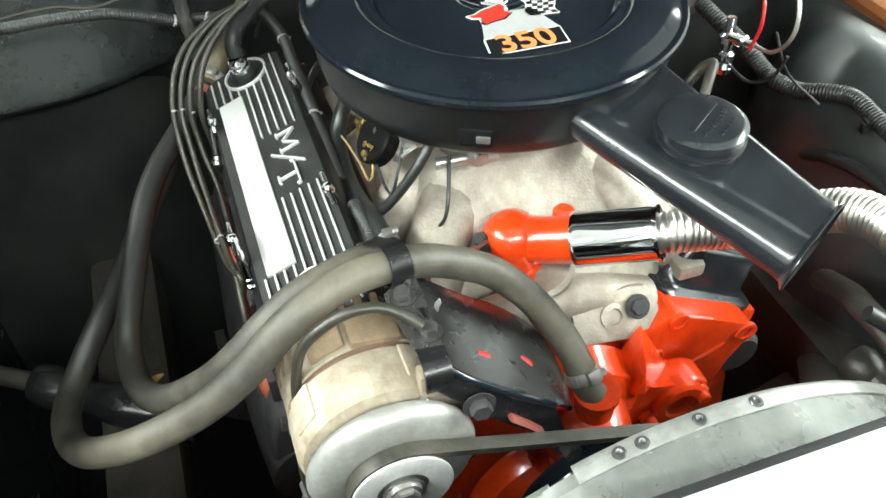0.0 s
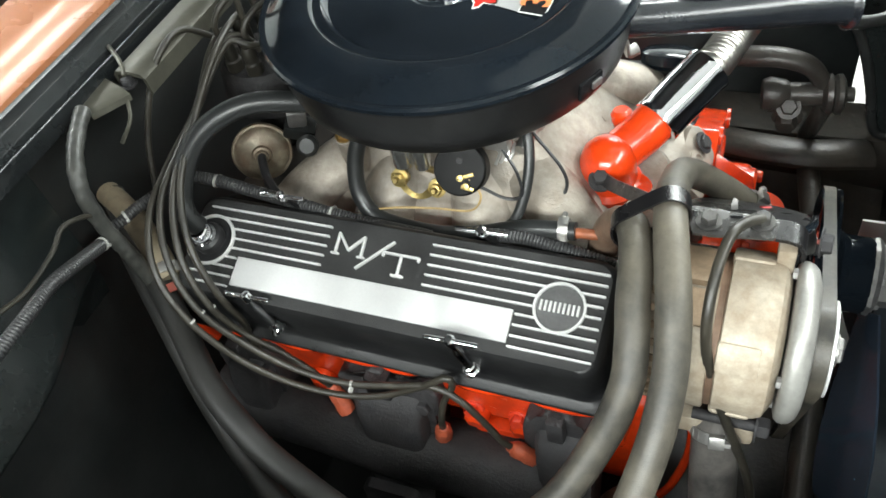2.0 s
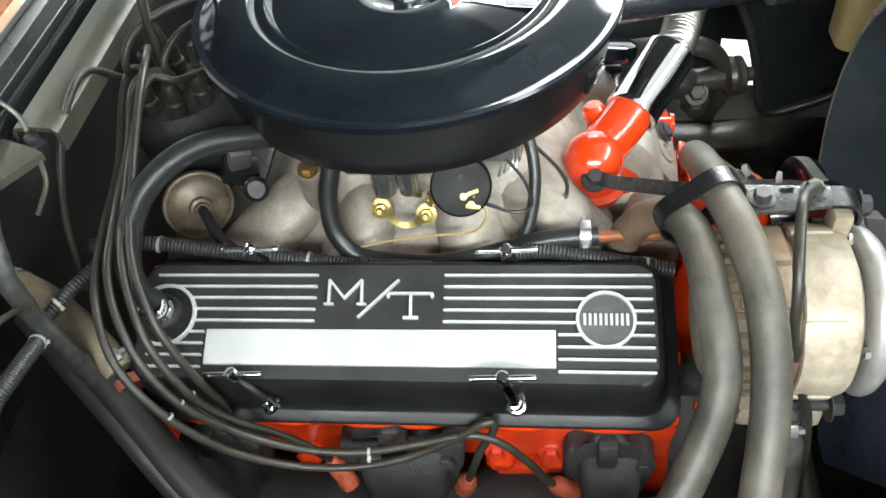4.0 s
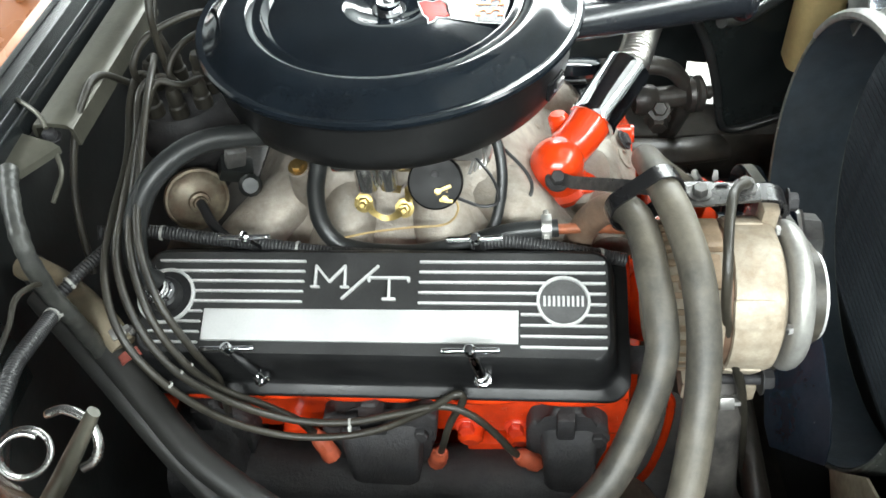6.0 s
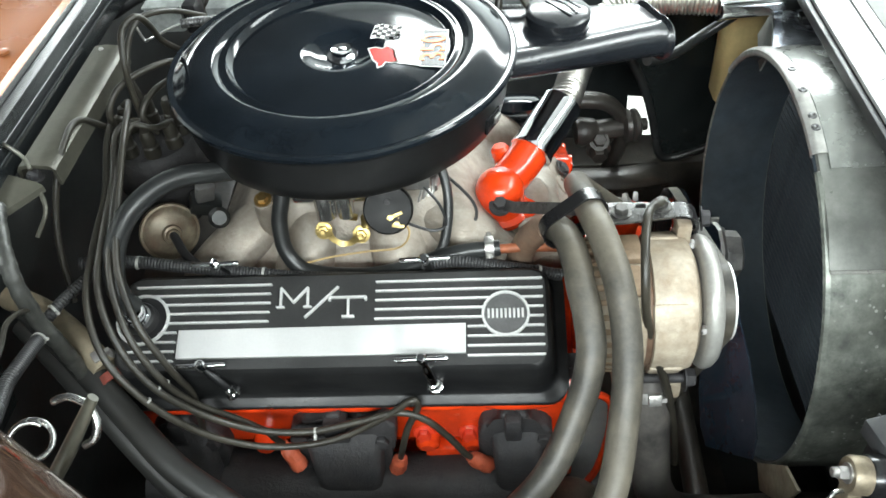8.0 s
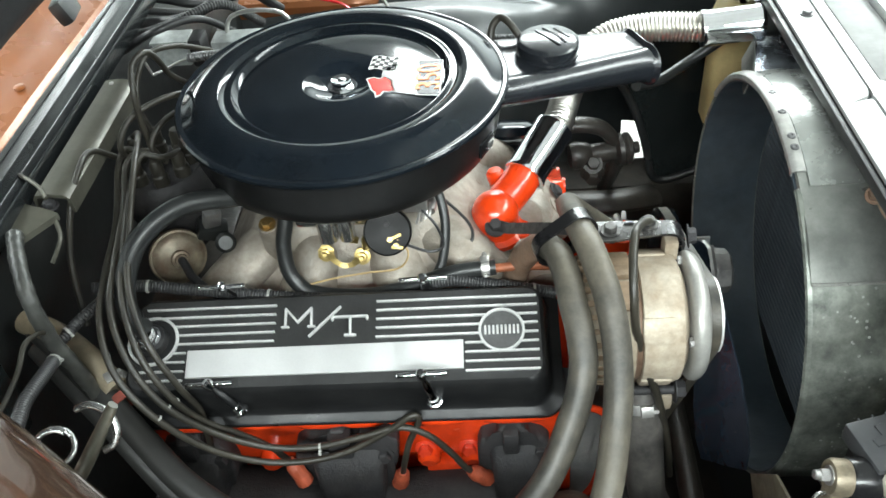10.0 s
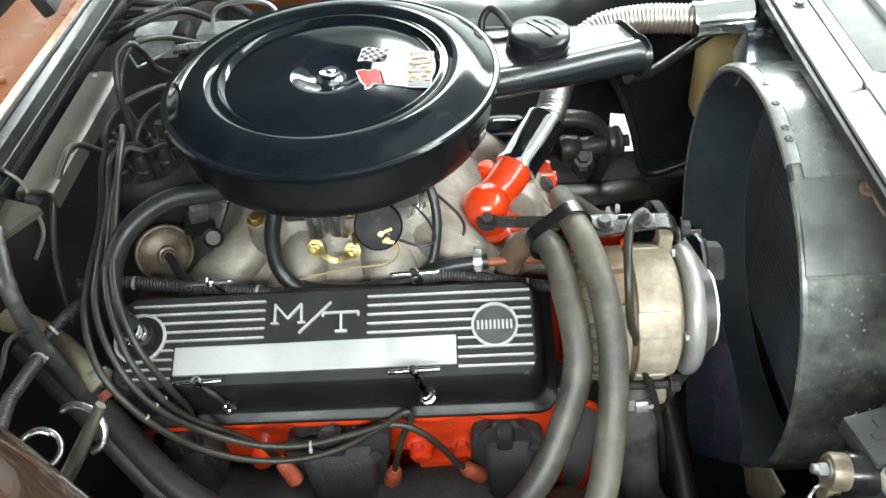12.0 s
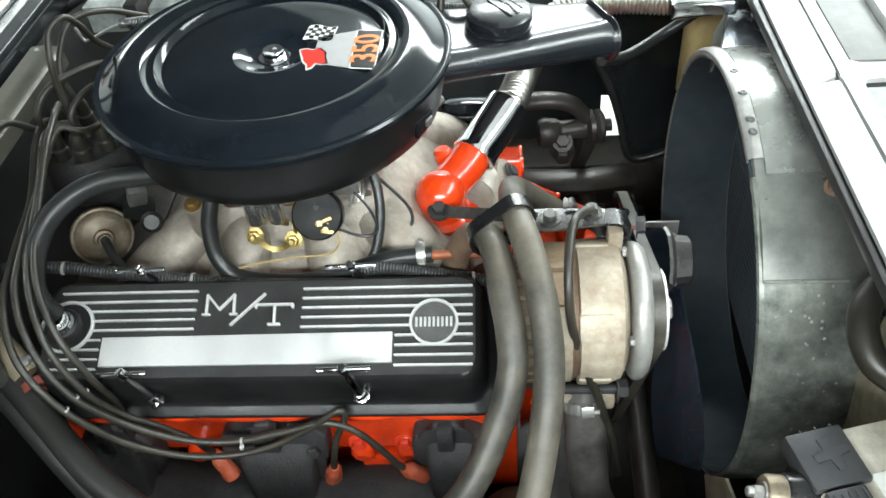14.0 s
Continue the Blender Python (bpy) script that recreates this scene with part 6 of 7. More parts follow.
def alternator_bracket():
    ob = thing("alternator_bracket", 0.3, -0.13, 0.70, "black stamped steel alternator bracket with bolts", "bracket")
    fold = [Vector(p) for p in ((0.262, -0.186, 0.8665), (0.310, -0.178, 0.8655), (0.338, -0.168, 0.860), (0.350, -0.136, 0.837), (0.353, -0.104, 0.812), (0.351, -0.084, 0.792))]
    back = [Vector(p) for p in ((0.246, -0.160, 0.862), (0.245, -0.118, 0.825), (0.243, -0.085, 0.797), (0.262, -0.052, 0.770), (0.308, -0.053, 0.768), (0.346, -0.062, 0.770))]
    foot = [Vector(p) for p in ((0.344, -0.182, 0.850), (0.356, -0.142, 0.812), (0.356, -0.100, 0.768), (0.354, -0.064, 0.730))]
    up = Vector((0.1, 0.45, 0.88))

    def spread(f, k):
        return [tuple(f.lerp(k, s) + up * h) for s, h in ((0.0, 0.0), (0.05, 0.0005), (0.2, 0.0015), (0.45, 0.003), (0.7, 0.003), (0.92, 0.001), (1.0, -0.004))]

    def between(line, n=4):
        out = []
        for a, b in zip(line, line[1:]):
            out += [a.lerp(b, i / n) for i in range(n)]
        return out + [line[-1]]

    bm = bmesh.new()
    sheet(bm, [spread(f, k) for f, k in zip(smooth_line(fold, 5), smooth_line(back, 5))], 0.0035)
    part("top_plate", bm, BRACKET, ob)
    bm = bmesh.new()
    sheet(bm, [[tuple(a.lerp(b, s) + Vector((0.003 * math.sin(math.pi * s), 0, 0))) for s in (0.0, 0.15, 0.5, 0.85, 1.0)] for a, b in zip(between(fold[2:]), between(foot))], 0.0035)
    part("front_flange", bm, BRACKET, ob)
    # black ledge that carries the two bolts, end turned down; reflected light painted paler
    bm = bmesh.new()
    sheet(bm, [[(x, y, z + 0.0006 * math.sin(300 * x)) for x, y, z in row] for row in (((0.250, -0.163, 0.8695), (0.275, -0.164, 0.8705), (0.305, -0.165, 0.8705), (0.325, -0.1655, 0.8700)), ((0.257, -0.178, 0.8705), (0.277, -0.178, 0.8712), (0.304, -0.1765, 0.8712), (0.324, -0.1755, 0.8705)), ((0.264, -0.1915, 0.8695), (0.279, -0.1925, 0.8702), (0.303, -0.1885, 0.8702), (0.323, -0.1860, 0.8700)))], 0.0028)
    part("ledge", bm, LEDGE, ob, "black ledge painted paler for its reflected light")
    bm = bmesh.new()
    sheet(bm, [[(x, y + k, z) for x, z in ((0.3235, 0.8700), (0.334, 0.8695), (0.3415, 0.8670), (0.3460, 0.8615), (0.3472, 0.8540), (0.3468, 0.8480 + (0.003 if y > -0.175 else 0.0)))] for y, k in ((-0.1855, 0), (-0.182, 0), (-0.175, 0), (-0.169, 0), (-0.165, 0))], 0.0032)
    part("end_flange", bm, BRACKET, ob, "turned-down bracket end")
    bm = bmesh.new()
    tube(bm, [(0.289, -0.1705, 0.8722), (0.2935, -0.170, 0.8723), (0.298, -0.1695, 0.8722)], 0.0022, 3, 8, flat=0.3)
    part("ledge_hole", bm, DECAL_BLACK, ob)
    bm = bmesh.new()
    sheet(bm, [[(0.288, -0.160, 0.868), (0.293, -0.159, 0.868)], [(0.2875, -0.159, 0.872), (0.2925, -0.158, 0.872)], [(0.2885, -0.156, 0.877), (0.2920, -0.156, 0.876)]], 0.0012)
    part("lock_tab", bm, ZINC, ob, "bent steel lock tab")
    bm = bmesh.new()
    tube(bm, fold[1:], 0.0036, 6, 10)
    part("rolled_edge", bm, GLOSS_BLACK, ob, "glossy rolled bracket edge")
    bm = bmesh.new()
    line = [Vector((0.157, -0.062, 0.788)), Vector((0.176, -0.082, 0.797)), Vector((0.205, -0.122, 0.830)), Vector((0.236, -0.160, 0.860)), Vector((0.262, -0.176, 0.8690))]
    secs = []
    for i, p in enumerate(line):
        t = (line[min(i + 1, 4)] - line[max(i - 1, 0)]).normalized()
        s = t.cross(Vector((0, -0.75, 0.66))).normalized()
        n = s.cross(t)
        secs.append([tuple(p + s * a * 0.0062 + n * b * 0.0018) for a, b in ((-1, -1), (1, -1), (1, 1), (-1, 1))])
    loft(bm, secs)
    part("strap_bar", bm, WORN_STEEL, ob)
    for p in ((0.2740, -0.1795, 0.8715), (0.3122, -0.1715, 0.8712)):
        bm = bmesh.new()
        hex_bolt(bm, p, (0, -0.05, 1), 0.0068, 0.008)
        part("bolt", bm, BOLT_STEEL, ob, "worn steel bolt")
    bm = bmesh.new()
    hex_bolt(bm, (0.358, -0.150, 0.834), (1, -0.1, 0.1), 0.0085, 0.009)
    part("adjuster_bolt", bm, IRON, ob)
    bm = bmesh.new()
    hex_bolt(bm, (0.358, -0.070, 0.740), (1, 0, 0.1), 0.0085, 0.012)
    part("pivot_bolt", bm, IRON, ob)
    for c, d in (((0.3165, -0.1305, 0.8335), (0.1, 0.8, -0.58)), ((0.3140, -0.0925, 0.8055), (0.6, 0.6, -0.45))):
        bm = bmesh.new()
        c, d = Vector(c), Vector(d).normalized()
        tube(bm, [c - d * 0.0055, c, c + d * 0.0055], 0.0032, 4, 8, flat=0.4)
        part("slot", bm, RED, ob, "slot with red paint behind it")
    bm = bmesh.new()
    tube(bm, [(0.3585, -0.125, 0.808), (0.359, -0.110, 0.792), (0.3585, -0.097, 0.776)], 0.006, 4, 10, flat=0.3)
    part("adjuster_slot", bm, FADED_RED, ob, "long slot with red paint behind it")
    return ob


alternator_bracket()


def fan_drive():
    ob = thing("fan", 0.42, -0.03, 0.665, "dark steel engine fan on a black belt pulley", "fan")
    c = Vector((0.37, -0.03, 0.665))
    m = pose(c.x, c.y, c.z, 0, 90, 0)
    bm = bmesh.new()
    lathe(bm, [(0.0, 0.022), (0.040, 0.022), (0.046, 0.016), (0.07, 0.012), (0.082, 0.012), (0.083, 0.009), (0.074, 0.003), (0.083, -0.003), (0.083, -0.006), (0.076, -0.008), (0.03, -0.008), (0.03, -0.03), (0, -0.03)], m, 56)
    part("pulley", bm, GLOSS_BLACK, ob, "gloss black V-belt pulley")
    bm = bmesh.new()
    lathe(bm, [(0.046, 0.014), (0.041, 0.020), (0.039, 0.028), (0.039, 0.046), (0.036, 0.051), (0, 0.051)], m, 40)
    part("spacer", bm, GLOSS_BLACK, ob, "gloss black spacer")
    bm = bmesh.new()
    lathe(bm, [(0.039, 0.050), (0.040, 0.054), (0.037, 0.058), (0.030, 0.060), (0.028, 0.078), (0.024, 0.081), (0.0, 0.082)], m, 8)
    for i in range(4):
        a = radians(45 + 90 * i)
        hex_bolt(bm, m @ Vector((0.026 * math.cos(a), 0.026 * math.sin(a), 0.056)), (1, 0, 0), 0.007, 0.008, False)
    part("hub", bm, ZINC, ob, "steel fan hub with bolts")
    for turn in (-47, 30):
        a = radians(turn)
        bm = bmesh.new()
        rows = []
        for r in (0.035, 0.07, 0.12, 0.17, 0.215, 0.240):
            w = 0.022 + 0.048 * min(1, r / 0.15) - (0.010 if r > 0.22 else 0)
            row = []
            for k in range(7):
                u = (k / 6 - 0.5)
                tilt = -0.75
                row.append(tuple(m @ (Matrix.Rotation(a, 4, "Z") @ Vector((r, 2 * u * w * math.cos(tilt), 0.052 + 2 * u * w * math.sin(tilt) * 0.55 + 0.012 * (0.25 - u * u) + 0.022 * max(0.0, u + 0.12))))))
            rows.append(row)
        sheet(bm, rows, 0.0025)
        part("blade", bm, FANBLADE, ob, "dark painted fan blade")
    return ob


fan_drive()


def belt():
    """V-belt round the alternator and fan pulleys and the crank pulley below."""
    circles = [(-0.215, 0.785, 0.036), (-0.03, 0.665, 0.080), (-0.02, 0.47, 0.085)]
    pts = []
    n = len(circles)
    order = [0, 1, 2]
    ang = []
    for i in range(n):
        (y0, z0, r0), (y1, z1, r1) = circles[order[i]], circles[order[(i + 1) % n]]
        d = math.hypot(y1 - y0, z1 - z0)
        base = math.atan2(z1 - z0, y1 - y0)
        off = math.acos((r0 - r1) / d)
        ang.append(base + off)
    for i in range(n):
        y, z, r = circles[i]
        a0, a1 = ang[i - 1], ang[i]
        while a1 > a0:
            a1 -= math.tau
        k = max(3, int(abs(a1 - a0) / 0.2))
        for j in range(k + 1):
            a = a0 + (a1 - a0) * j / k
            pts.append((y + r * math.cos(a), z + r * math.sin(a), math.cos(a), math.sin(a)))
    bm = bmesh.new()
    rings = [[bm.verts.new((0.370 + dx, y + c * dr, z + s * dr)) for dx, dr in ((-0.0055, 0.004), (0.0055, 0.004), (0.0035, -0.005), (-0.0035, -0.005))] for y, z, c, s in pts]
    for i in range(len(rings)):
        a, b = rings[i], rings[(i + 1) % len(rings)]
        for k in range(4):
            bm.faces.new((a[k], a[(k + 1) % 4], b[(k + 1) % 4], b[k]))
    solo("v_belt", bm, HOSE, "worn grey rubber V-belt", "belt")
    ob = thing("crank_pulley", 0.36, -0.02, 0.40, "black crankshaft belt pulley", "pulley")
    bm = bmesh.new()
    lathe(bm, [(0, 0.02), (0.05, 0.02), (0.08, 0.012), (0.088, 0.008), (0.079, 0.0), (0.088, -0.008), (0.08, -0.03), (0.05, -0.09), (0, -0.09)], pose(0.37, -0.02, 0.47, 0, 90, 0), 40)
    part("wheel", bm, GREASE, ob)


belt()

# ---- distributor, spark plug leads, looms ----


def distributor():
    ob = thing("distributor", -0.222, -0.02, 0.76, "dusty dark distributor with upright lead towers", "distributor")
    bm = bmesh.new()
    lathe(bm, [(0.03, -0.09), (0.032, -0.02), (0.052, -0.015), (0.054, 0.0), (0.050, 0.03), (0.044, 0.036), (0, 0.037)], pose(-0.225, -0.02, 0.828), 36)
    part("cap", bm, IRON, ob)
    for i in range(8):
        a = math.tau * i / 8 + 0.3
        bm = bmesh.new()
        lathe(bm, [(0.0095, 0.03), (0.0092, 0.048), (0.0075, 0.050), (0.0078, 0.062), (0.0055, 0.068), (0, 0.068)], pose(-0.225 + 0.034 * math.cos(a), -0.02 + 0.034 * math.sin(a), 0.828), 14)
        part("tower", bm, WIRE, ob)
    # vacuum advance can with its pipe
    bm = bmesh.new()
    m = axis_matrix((-0.201, -0.1075, 0.7995), (0.60, -0.85, 0.36))
    lathe(bm, [(0.0, -0.022), (0.020, -0.020), (0.0285, -0.012), (0.0300, -0.006), (0.0325, -0.005), (0.0330, -0.002), (0.0320, 0.0005), (0.0295, 0.0010), (0.0280, 0.0030), (0.0210, 0.0058), (0.0130, 0.0075), (0.0110, 0.0085), (0.0100, 0.0120), (0.0075, 0.0130), (0.0065, 0.0170), (0.0, 0.0175)], m, 40)
    part("vacuum_can", bm, CANISTER, ob, "tarnished vacuum advance can")
    bm = bmesh.new()
    tube(bm, [m @ Vector((0, 0, 0.012)), m @ Vector((0, 0, 0.024)), (-0.176, -0.142, 0.800), (-0.160, -0.156, 0.797), (-0.140, -0.168, 0.792)], 0.0048, 6, 10)
    part("vacuum_pipe", bm, WIRE_BLACK, ob)
    bm = bmesh.new()
    box(bm, 0, 0, 0, 0.020, 0.012, 0.026, pose(-0.158, -0.084, 0.836, 20, 10, 30), 0.003)
    part("clamp_bracket", bm, ZINC, ob)
    bm = bmesh.new()
    box(bm, 0, 0, 0, 0.034, 0.024, 0.018, pose(-0.166, -0.075, 0.812, 10, 24, 20), 0.004)
    lathe(bm, [(0, 0), (0.011, 0), (0.012, 0.010), (0.008, 0.014), (0, 0.014)], axis_matrix((-0.148, -0.092, 0.806), (0.3, -0.7, 0.5)), 14)
    part("clamp_base", bm, BAY, ob)
    return ob


distributor()


def lead(points, boot=None, name="spark_plug_lead", boot_from=None, r=0.0035):
    bm = bmesh.new()
    tube(bm, points, r, 10, 10)
    ob = solo(name, bm, WIRE, "dusty grey spark plug lead", "spark plug lead", "spark plug leads")
    if boot:
        a, b = Vector(points[0] if boot_from is None else boot_from), Vector(boot)
        d = (b - a).normalized()
        bm = bmesh.new()
        lathe(bm, [(0.0, -0.004), (0.0052, -0.004), (0.0060, 0.001), (0.0085, 0.004), (0.0092, 0.012), (0.0088, 0.022), (0.0100, 0.025), (0.0095, 0.033), (0.0, 0.034)], axis_matrix(a, d), 9)
        part("boot", bm, BOOT, ob, "orange rubber plug boot")
    return ob


# leads gather behind the cover, pass its rear corner and fan out to the plugs
lead([(0.047, -0.284, 0.622), (0.052, -0.290, 0.648), (0.062, -0.292, 0.69), (0.075, -0.289, 0.722), (0.069, -0.290, 0.733), (0.045, -0.294, 0.716), (0.0, -0.300, 0.690), (-0.045, -0.305, 0.681), (-0.095, -0.311, 0.692), (-0.14, -0.318, 0.730), (-0.178, -0.316, 0.781), (-0.208, -0.296, 0.822), (-0.226, -0.255, 0.85), (-0.235, -0.20, 0.862), (-0.242, -0.13, 0.872), (-0.25, -0.07, 0.898), (-0.248, -0.04, 0.905), (-0.235, -0.035, 0.892)], (0.041, -0.278, 0.595))
lead([(0.124, -0.291, 0.632), (0.116, -0.295, 0.650), (0.105, -0.296, 0.675), (0.083, -0.294, 0.705), (0.055, -0.293, 0.718), (0.015, -0.296, 0.708), (-0.035, -0.300, 0.698), (-0.085, -0.303, 0.706), (-0.13, -0.307, 0.738), (-0.168, -0.307, 0.785), (-0.196, -0.286, 0.828), (-0.216, -0.245, 0.858), (-0.224, -0.19, 0.872), (-0.232, -0.12, 0.885), (-0.238, -0.07, 0.905), (-0.225, -0.045, 0.905), (-0.205, -0.045, 0.892)], (0.140, -0.283, 0.606))
lead([(-0.074, -0.283, 0.648), (-0.080, -0.287, 0.668), (-0.086, -0.288, 0.682), (-0.110, -0.290, 0.708), (-0.142, -0.297, 0.745), (-0.164, -0.297, 0.786), (-0.187, -0.278, 0.828), (-0.206, -0.235, 0.862), (-0.213, -0.18, 0.885), (-0.22, -0.11, 0.905), (-0.218, -0.07, 0.915), (-0.20, -0.06, 0.905), (-0.192, -0.03, 0.892)], (-0.062, -0.290, 0.62))
lead([(-0.16, -0.275, 0.66), (-0.155, -0.278, 0.70), (-0.148, -0.284, 0.745), (-0.158, -0.286, 0.788), (-0.18, -0.268, 0.832), (-0.199, -0.228, 0.868), (-0.206, -0.17, 0.898), (-0.212, -0.11, 0.922), (-0.222, -0.06, 0.925), (-0.238, -0.02, 0.912), (-0.255, 0.0, 0.895)])
# leads of the far bank, looping over the distributor
lead([(-0.223, -0.03, 0.89), (-0.224, -0.03, 0.93), (-0.222, -0.027, 0.965), (-0.222, -0.008, 0.99), (-0.212, 0.012, 0.995), (-0.210, 0.032, 0.975), (-0.214, 0.06, 0.94), (-0.21, 0.09, 0.91)])
lead([(-0.248, -0.045, 0.89), (-0.246, -0.05, 0.92), (-0.232, -0.03, 0.94), (-0.20, 0.01, 0.94), (-0.17, 0.05, 0.92)])
lead([(-0.205, -0.045, 0.888), (-0.212, -0.05, 0.915), (-0.20, -0.025, 0.93), (-0.175, 0.02, 0.925)])
lead([(-0.235, 0.01, 0.888), (-0.245, 0.02, 0.93), (-0.238, 0.06, 0.962), (-0.215, 0.10, 0.955), (-0.19, 0.15, 0.92)])
lead([(-0.262, -0.035, 0.89), (-0.27, -0.07, 0.925), (-0.268, -0.11, 0.93), (-0.278, -0.14, 0.90), (-0.285, -0.17, 0.85), (-0.28, -0.20, 0.79)], name="coil_lead")


def tie(p, d, group="lead ties"):
    bm = bmesh.new()
    lathe(bm, [(0.0030, -0.0011), (0.00365, -0.0011), (0.00365, 0.0011), (0.0030, 0.0011)], axis_matrix(p, d), 14)
    solo("lead_tie", bm, TIE, "small white band on a spark plug lead", "band", group)


tie((-0.165, -0.307, 0.781), (-0.5, 0.1, 0.75))
tie((-0.160, -0.297, 0.778), (-0.5, 0.1, 0.75))
tie((-0.173, -0.316, 0.776), (-0.5, 0.1, 0.75))
tie((-0.030, -0.304, 0.695), (1, 0.05, 0.0))
tie((-0.030, -0.300, 0.699), (1, 0.05, 0.0))


def loom(points, r, label, bands=()):
    bm = bmesh.new()
    tube(bm, points, r, 10, 12, ridge=r * 0.09, pitch=0.0032)
    ob = solo("wire_loom", bm, LOOM, label, "wire loom", "wire looms")
    for p, d in bands:
        b = bmesh.new()
        lathe(b, [(r * 0.9, -0.0013), (r * 1.14, -0.0013), (r * 1.14, 0.0013), (r * 0.9, 0.0013)], axis_matrix(p, d), 14)
        box(b, r * 1.2, 0, 0, 0.0042, 0.003, 0.0035, axis_matrix(p, d), 0.001)
        part("cable_tie", b, TIE, ob, "white cable tie")
    return ob


loom([(-0.262, -0.190, 0.835), (-0.215, -0.176, 0.822), (-0.172, -0.174, 0.812), (-0.130, -0.172, 0.803), (-0.090, -0.171, 0.795), (-0.045, -0.170, 0.787), (0.02, -0.170, 0.783)], 0.0062, "black corrugated wire loom along the valve cover", [((-0.210, -0.176, 0.8205), (1, 0.05, -0.2)), ((-0.086, -0.171, 0.7945), (1, 0, -0.2))])
loom([(0.08, -0.170, 0.80), (0.115, -0.168, 0.802), (0.150, -0.168, 0.796), (0.185, -0.169, 0.788), (0.222, -0.168, 0.778)], 0.0062, "black corrugated wire loom along the valve cover", [((0.199, -0.169, 0.7845), (1, 0, -0.25))])
loom([(-0.236, -0.200, 0.838), (-0.245, -0.216, 0.838), (-0.260, -0.242, 0.836), (-0.266, -0.256, 0.834), (-0.275, -0.272, 0.832)], 0.0055, "black corrugated wire loom at the firewall", [((-0.265, -0.2525, 0.835), (-0.5, -0.8, 0))])
loom([(-0.266, -0.275, 0.832), (-0.263, -0.290, 0.838), (-0.252, -0.345, 0.862), (-0.250, -0.365, 0.867), (-0.240, -0.41, 0.875), (-0.245, -0.47, 0.872), (-0.26, -0.54, 0.87), (-0.28, -0.62, 0.88)], 0.0062, "black corrugated wire loom to the inner fender", [((-0.2625, -0.292, 0.839), (0.1, -0.9, 0.4))])


def taped_harness():
    bm = bmesh.new()
    tube(bm, [(-0.300, -0.205, 0.925), (-0.290, -0.228, 0.922), (-0.276, -0.256, 0.915), (-0.266, -0.276, 0.893), (-0.262, -0.280, 0.850), (-0.258, -0.277, 0.815), (-0.255, -0.275, 0.780), (-0.245, -0.278, 0.735), (-0.235, -0.28, 0.70)], lambda t: 0.0078 + 0.0003 * math.sin(130 * t) + 0.0003 * math.sin(47 * t), 14, 12)
    solo("taped_harness", bm, TAPE, "black taped wiring harness beside the firewall", "wiring harness")
    bm = bmesh.new()
    tube(bm, [(-0.345, -0.20, 0.80), (-0.30, -0.222, 0.798), (-0.264, -0.245, 0.785), (-0.235, -0.268, 0.765)], 0.0135, 6, 16)
    ob = solo("heater_pipe", bm, PIPE, "tarnished heater pipe at the firewall", "pipe")
    screw_clamp("band_clamp", (-0.24, -0.26, 0.765), (0.6, -0.7, -0.35), 0.0138, ob)
    bm = bmesh.new()
    lathe(bm, [(0.0130, -0.005), (0.0146, -0.0045), (0.0146, 0.0045), (0.0130, 0.005)], axis_matrix((-0.226, -0.275, 0.757), (0.6, -0.7, -0.35)), 20)
    part("red_sleeve", bm, FADED_RED, ob, "faded red coupling sleeve")


taped_harness()


def shelf_wire():
    bm = bmesh.new()
    tube(bm, [(-0.262, -0.276, 0.862), (-0.260, -0.295, 0.880), (-0.260, -0.317, 0.889), (-0.262, -0.338, 0.878), (-0.268, -0.375, 0.868), (-0.275, -0.415, 0.872), (-0.29, -0.47, 0.862), (-0.30, -0.54, 0.85)], 0.0024, 8, 8)
    solo("bulkhead_wire", bm, WIRE, "thin dull grey wire leaving the taped harness", "wire")


shelf_wire()

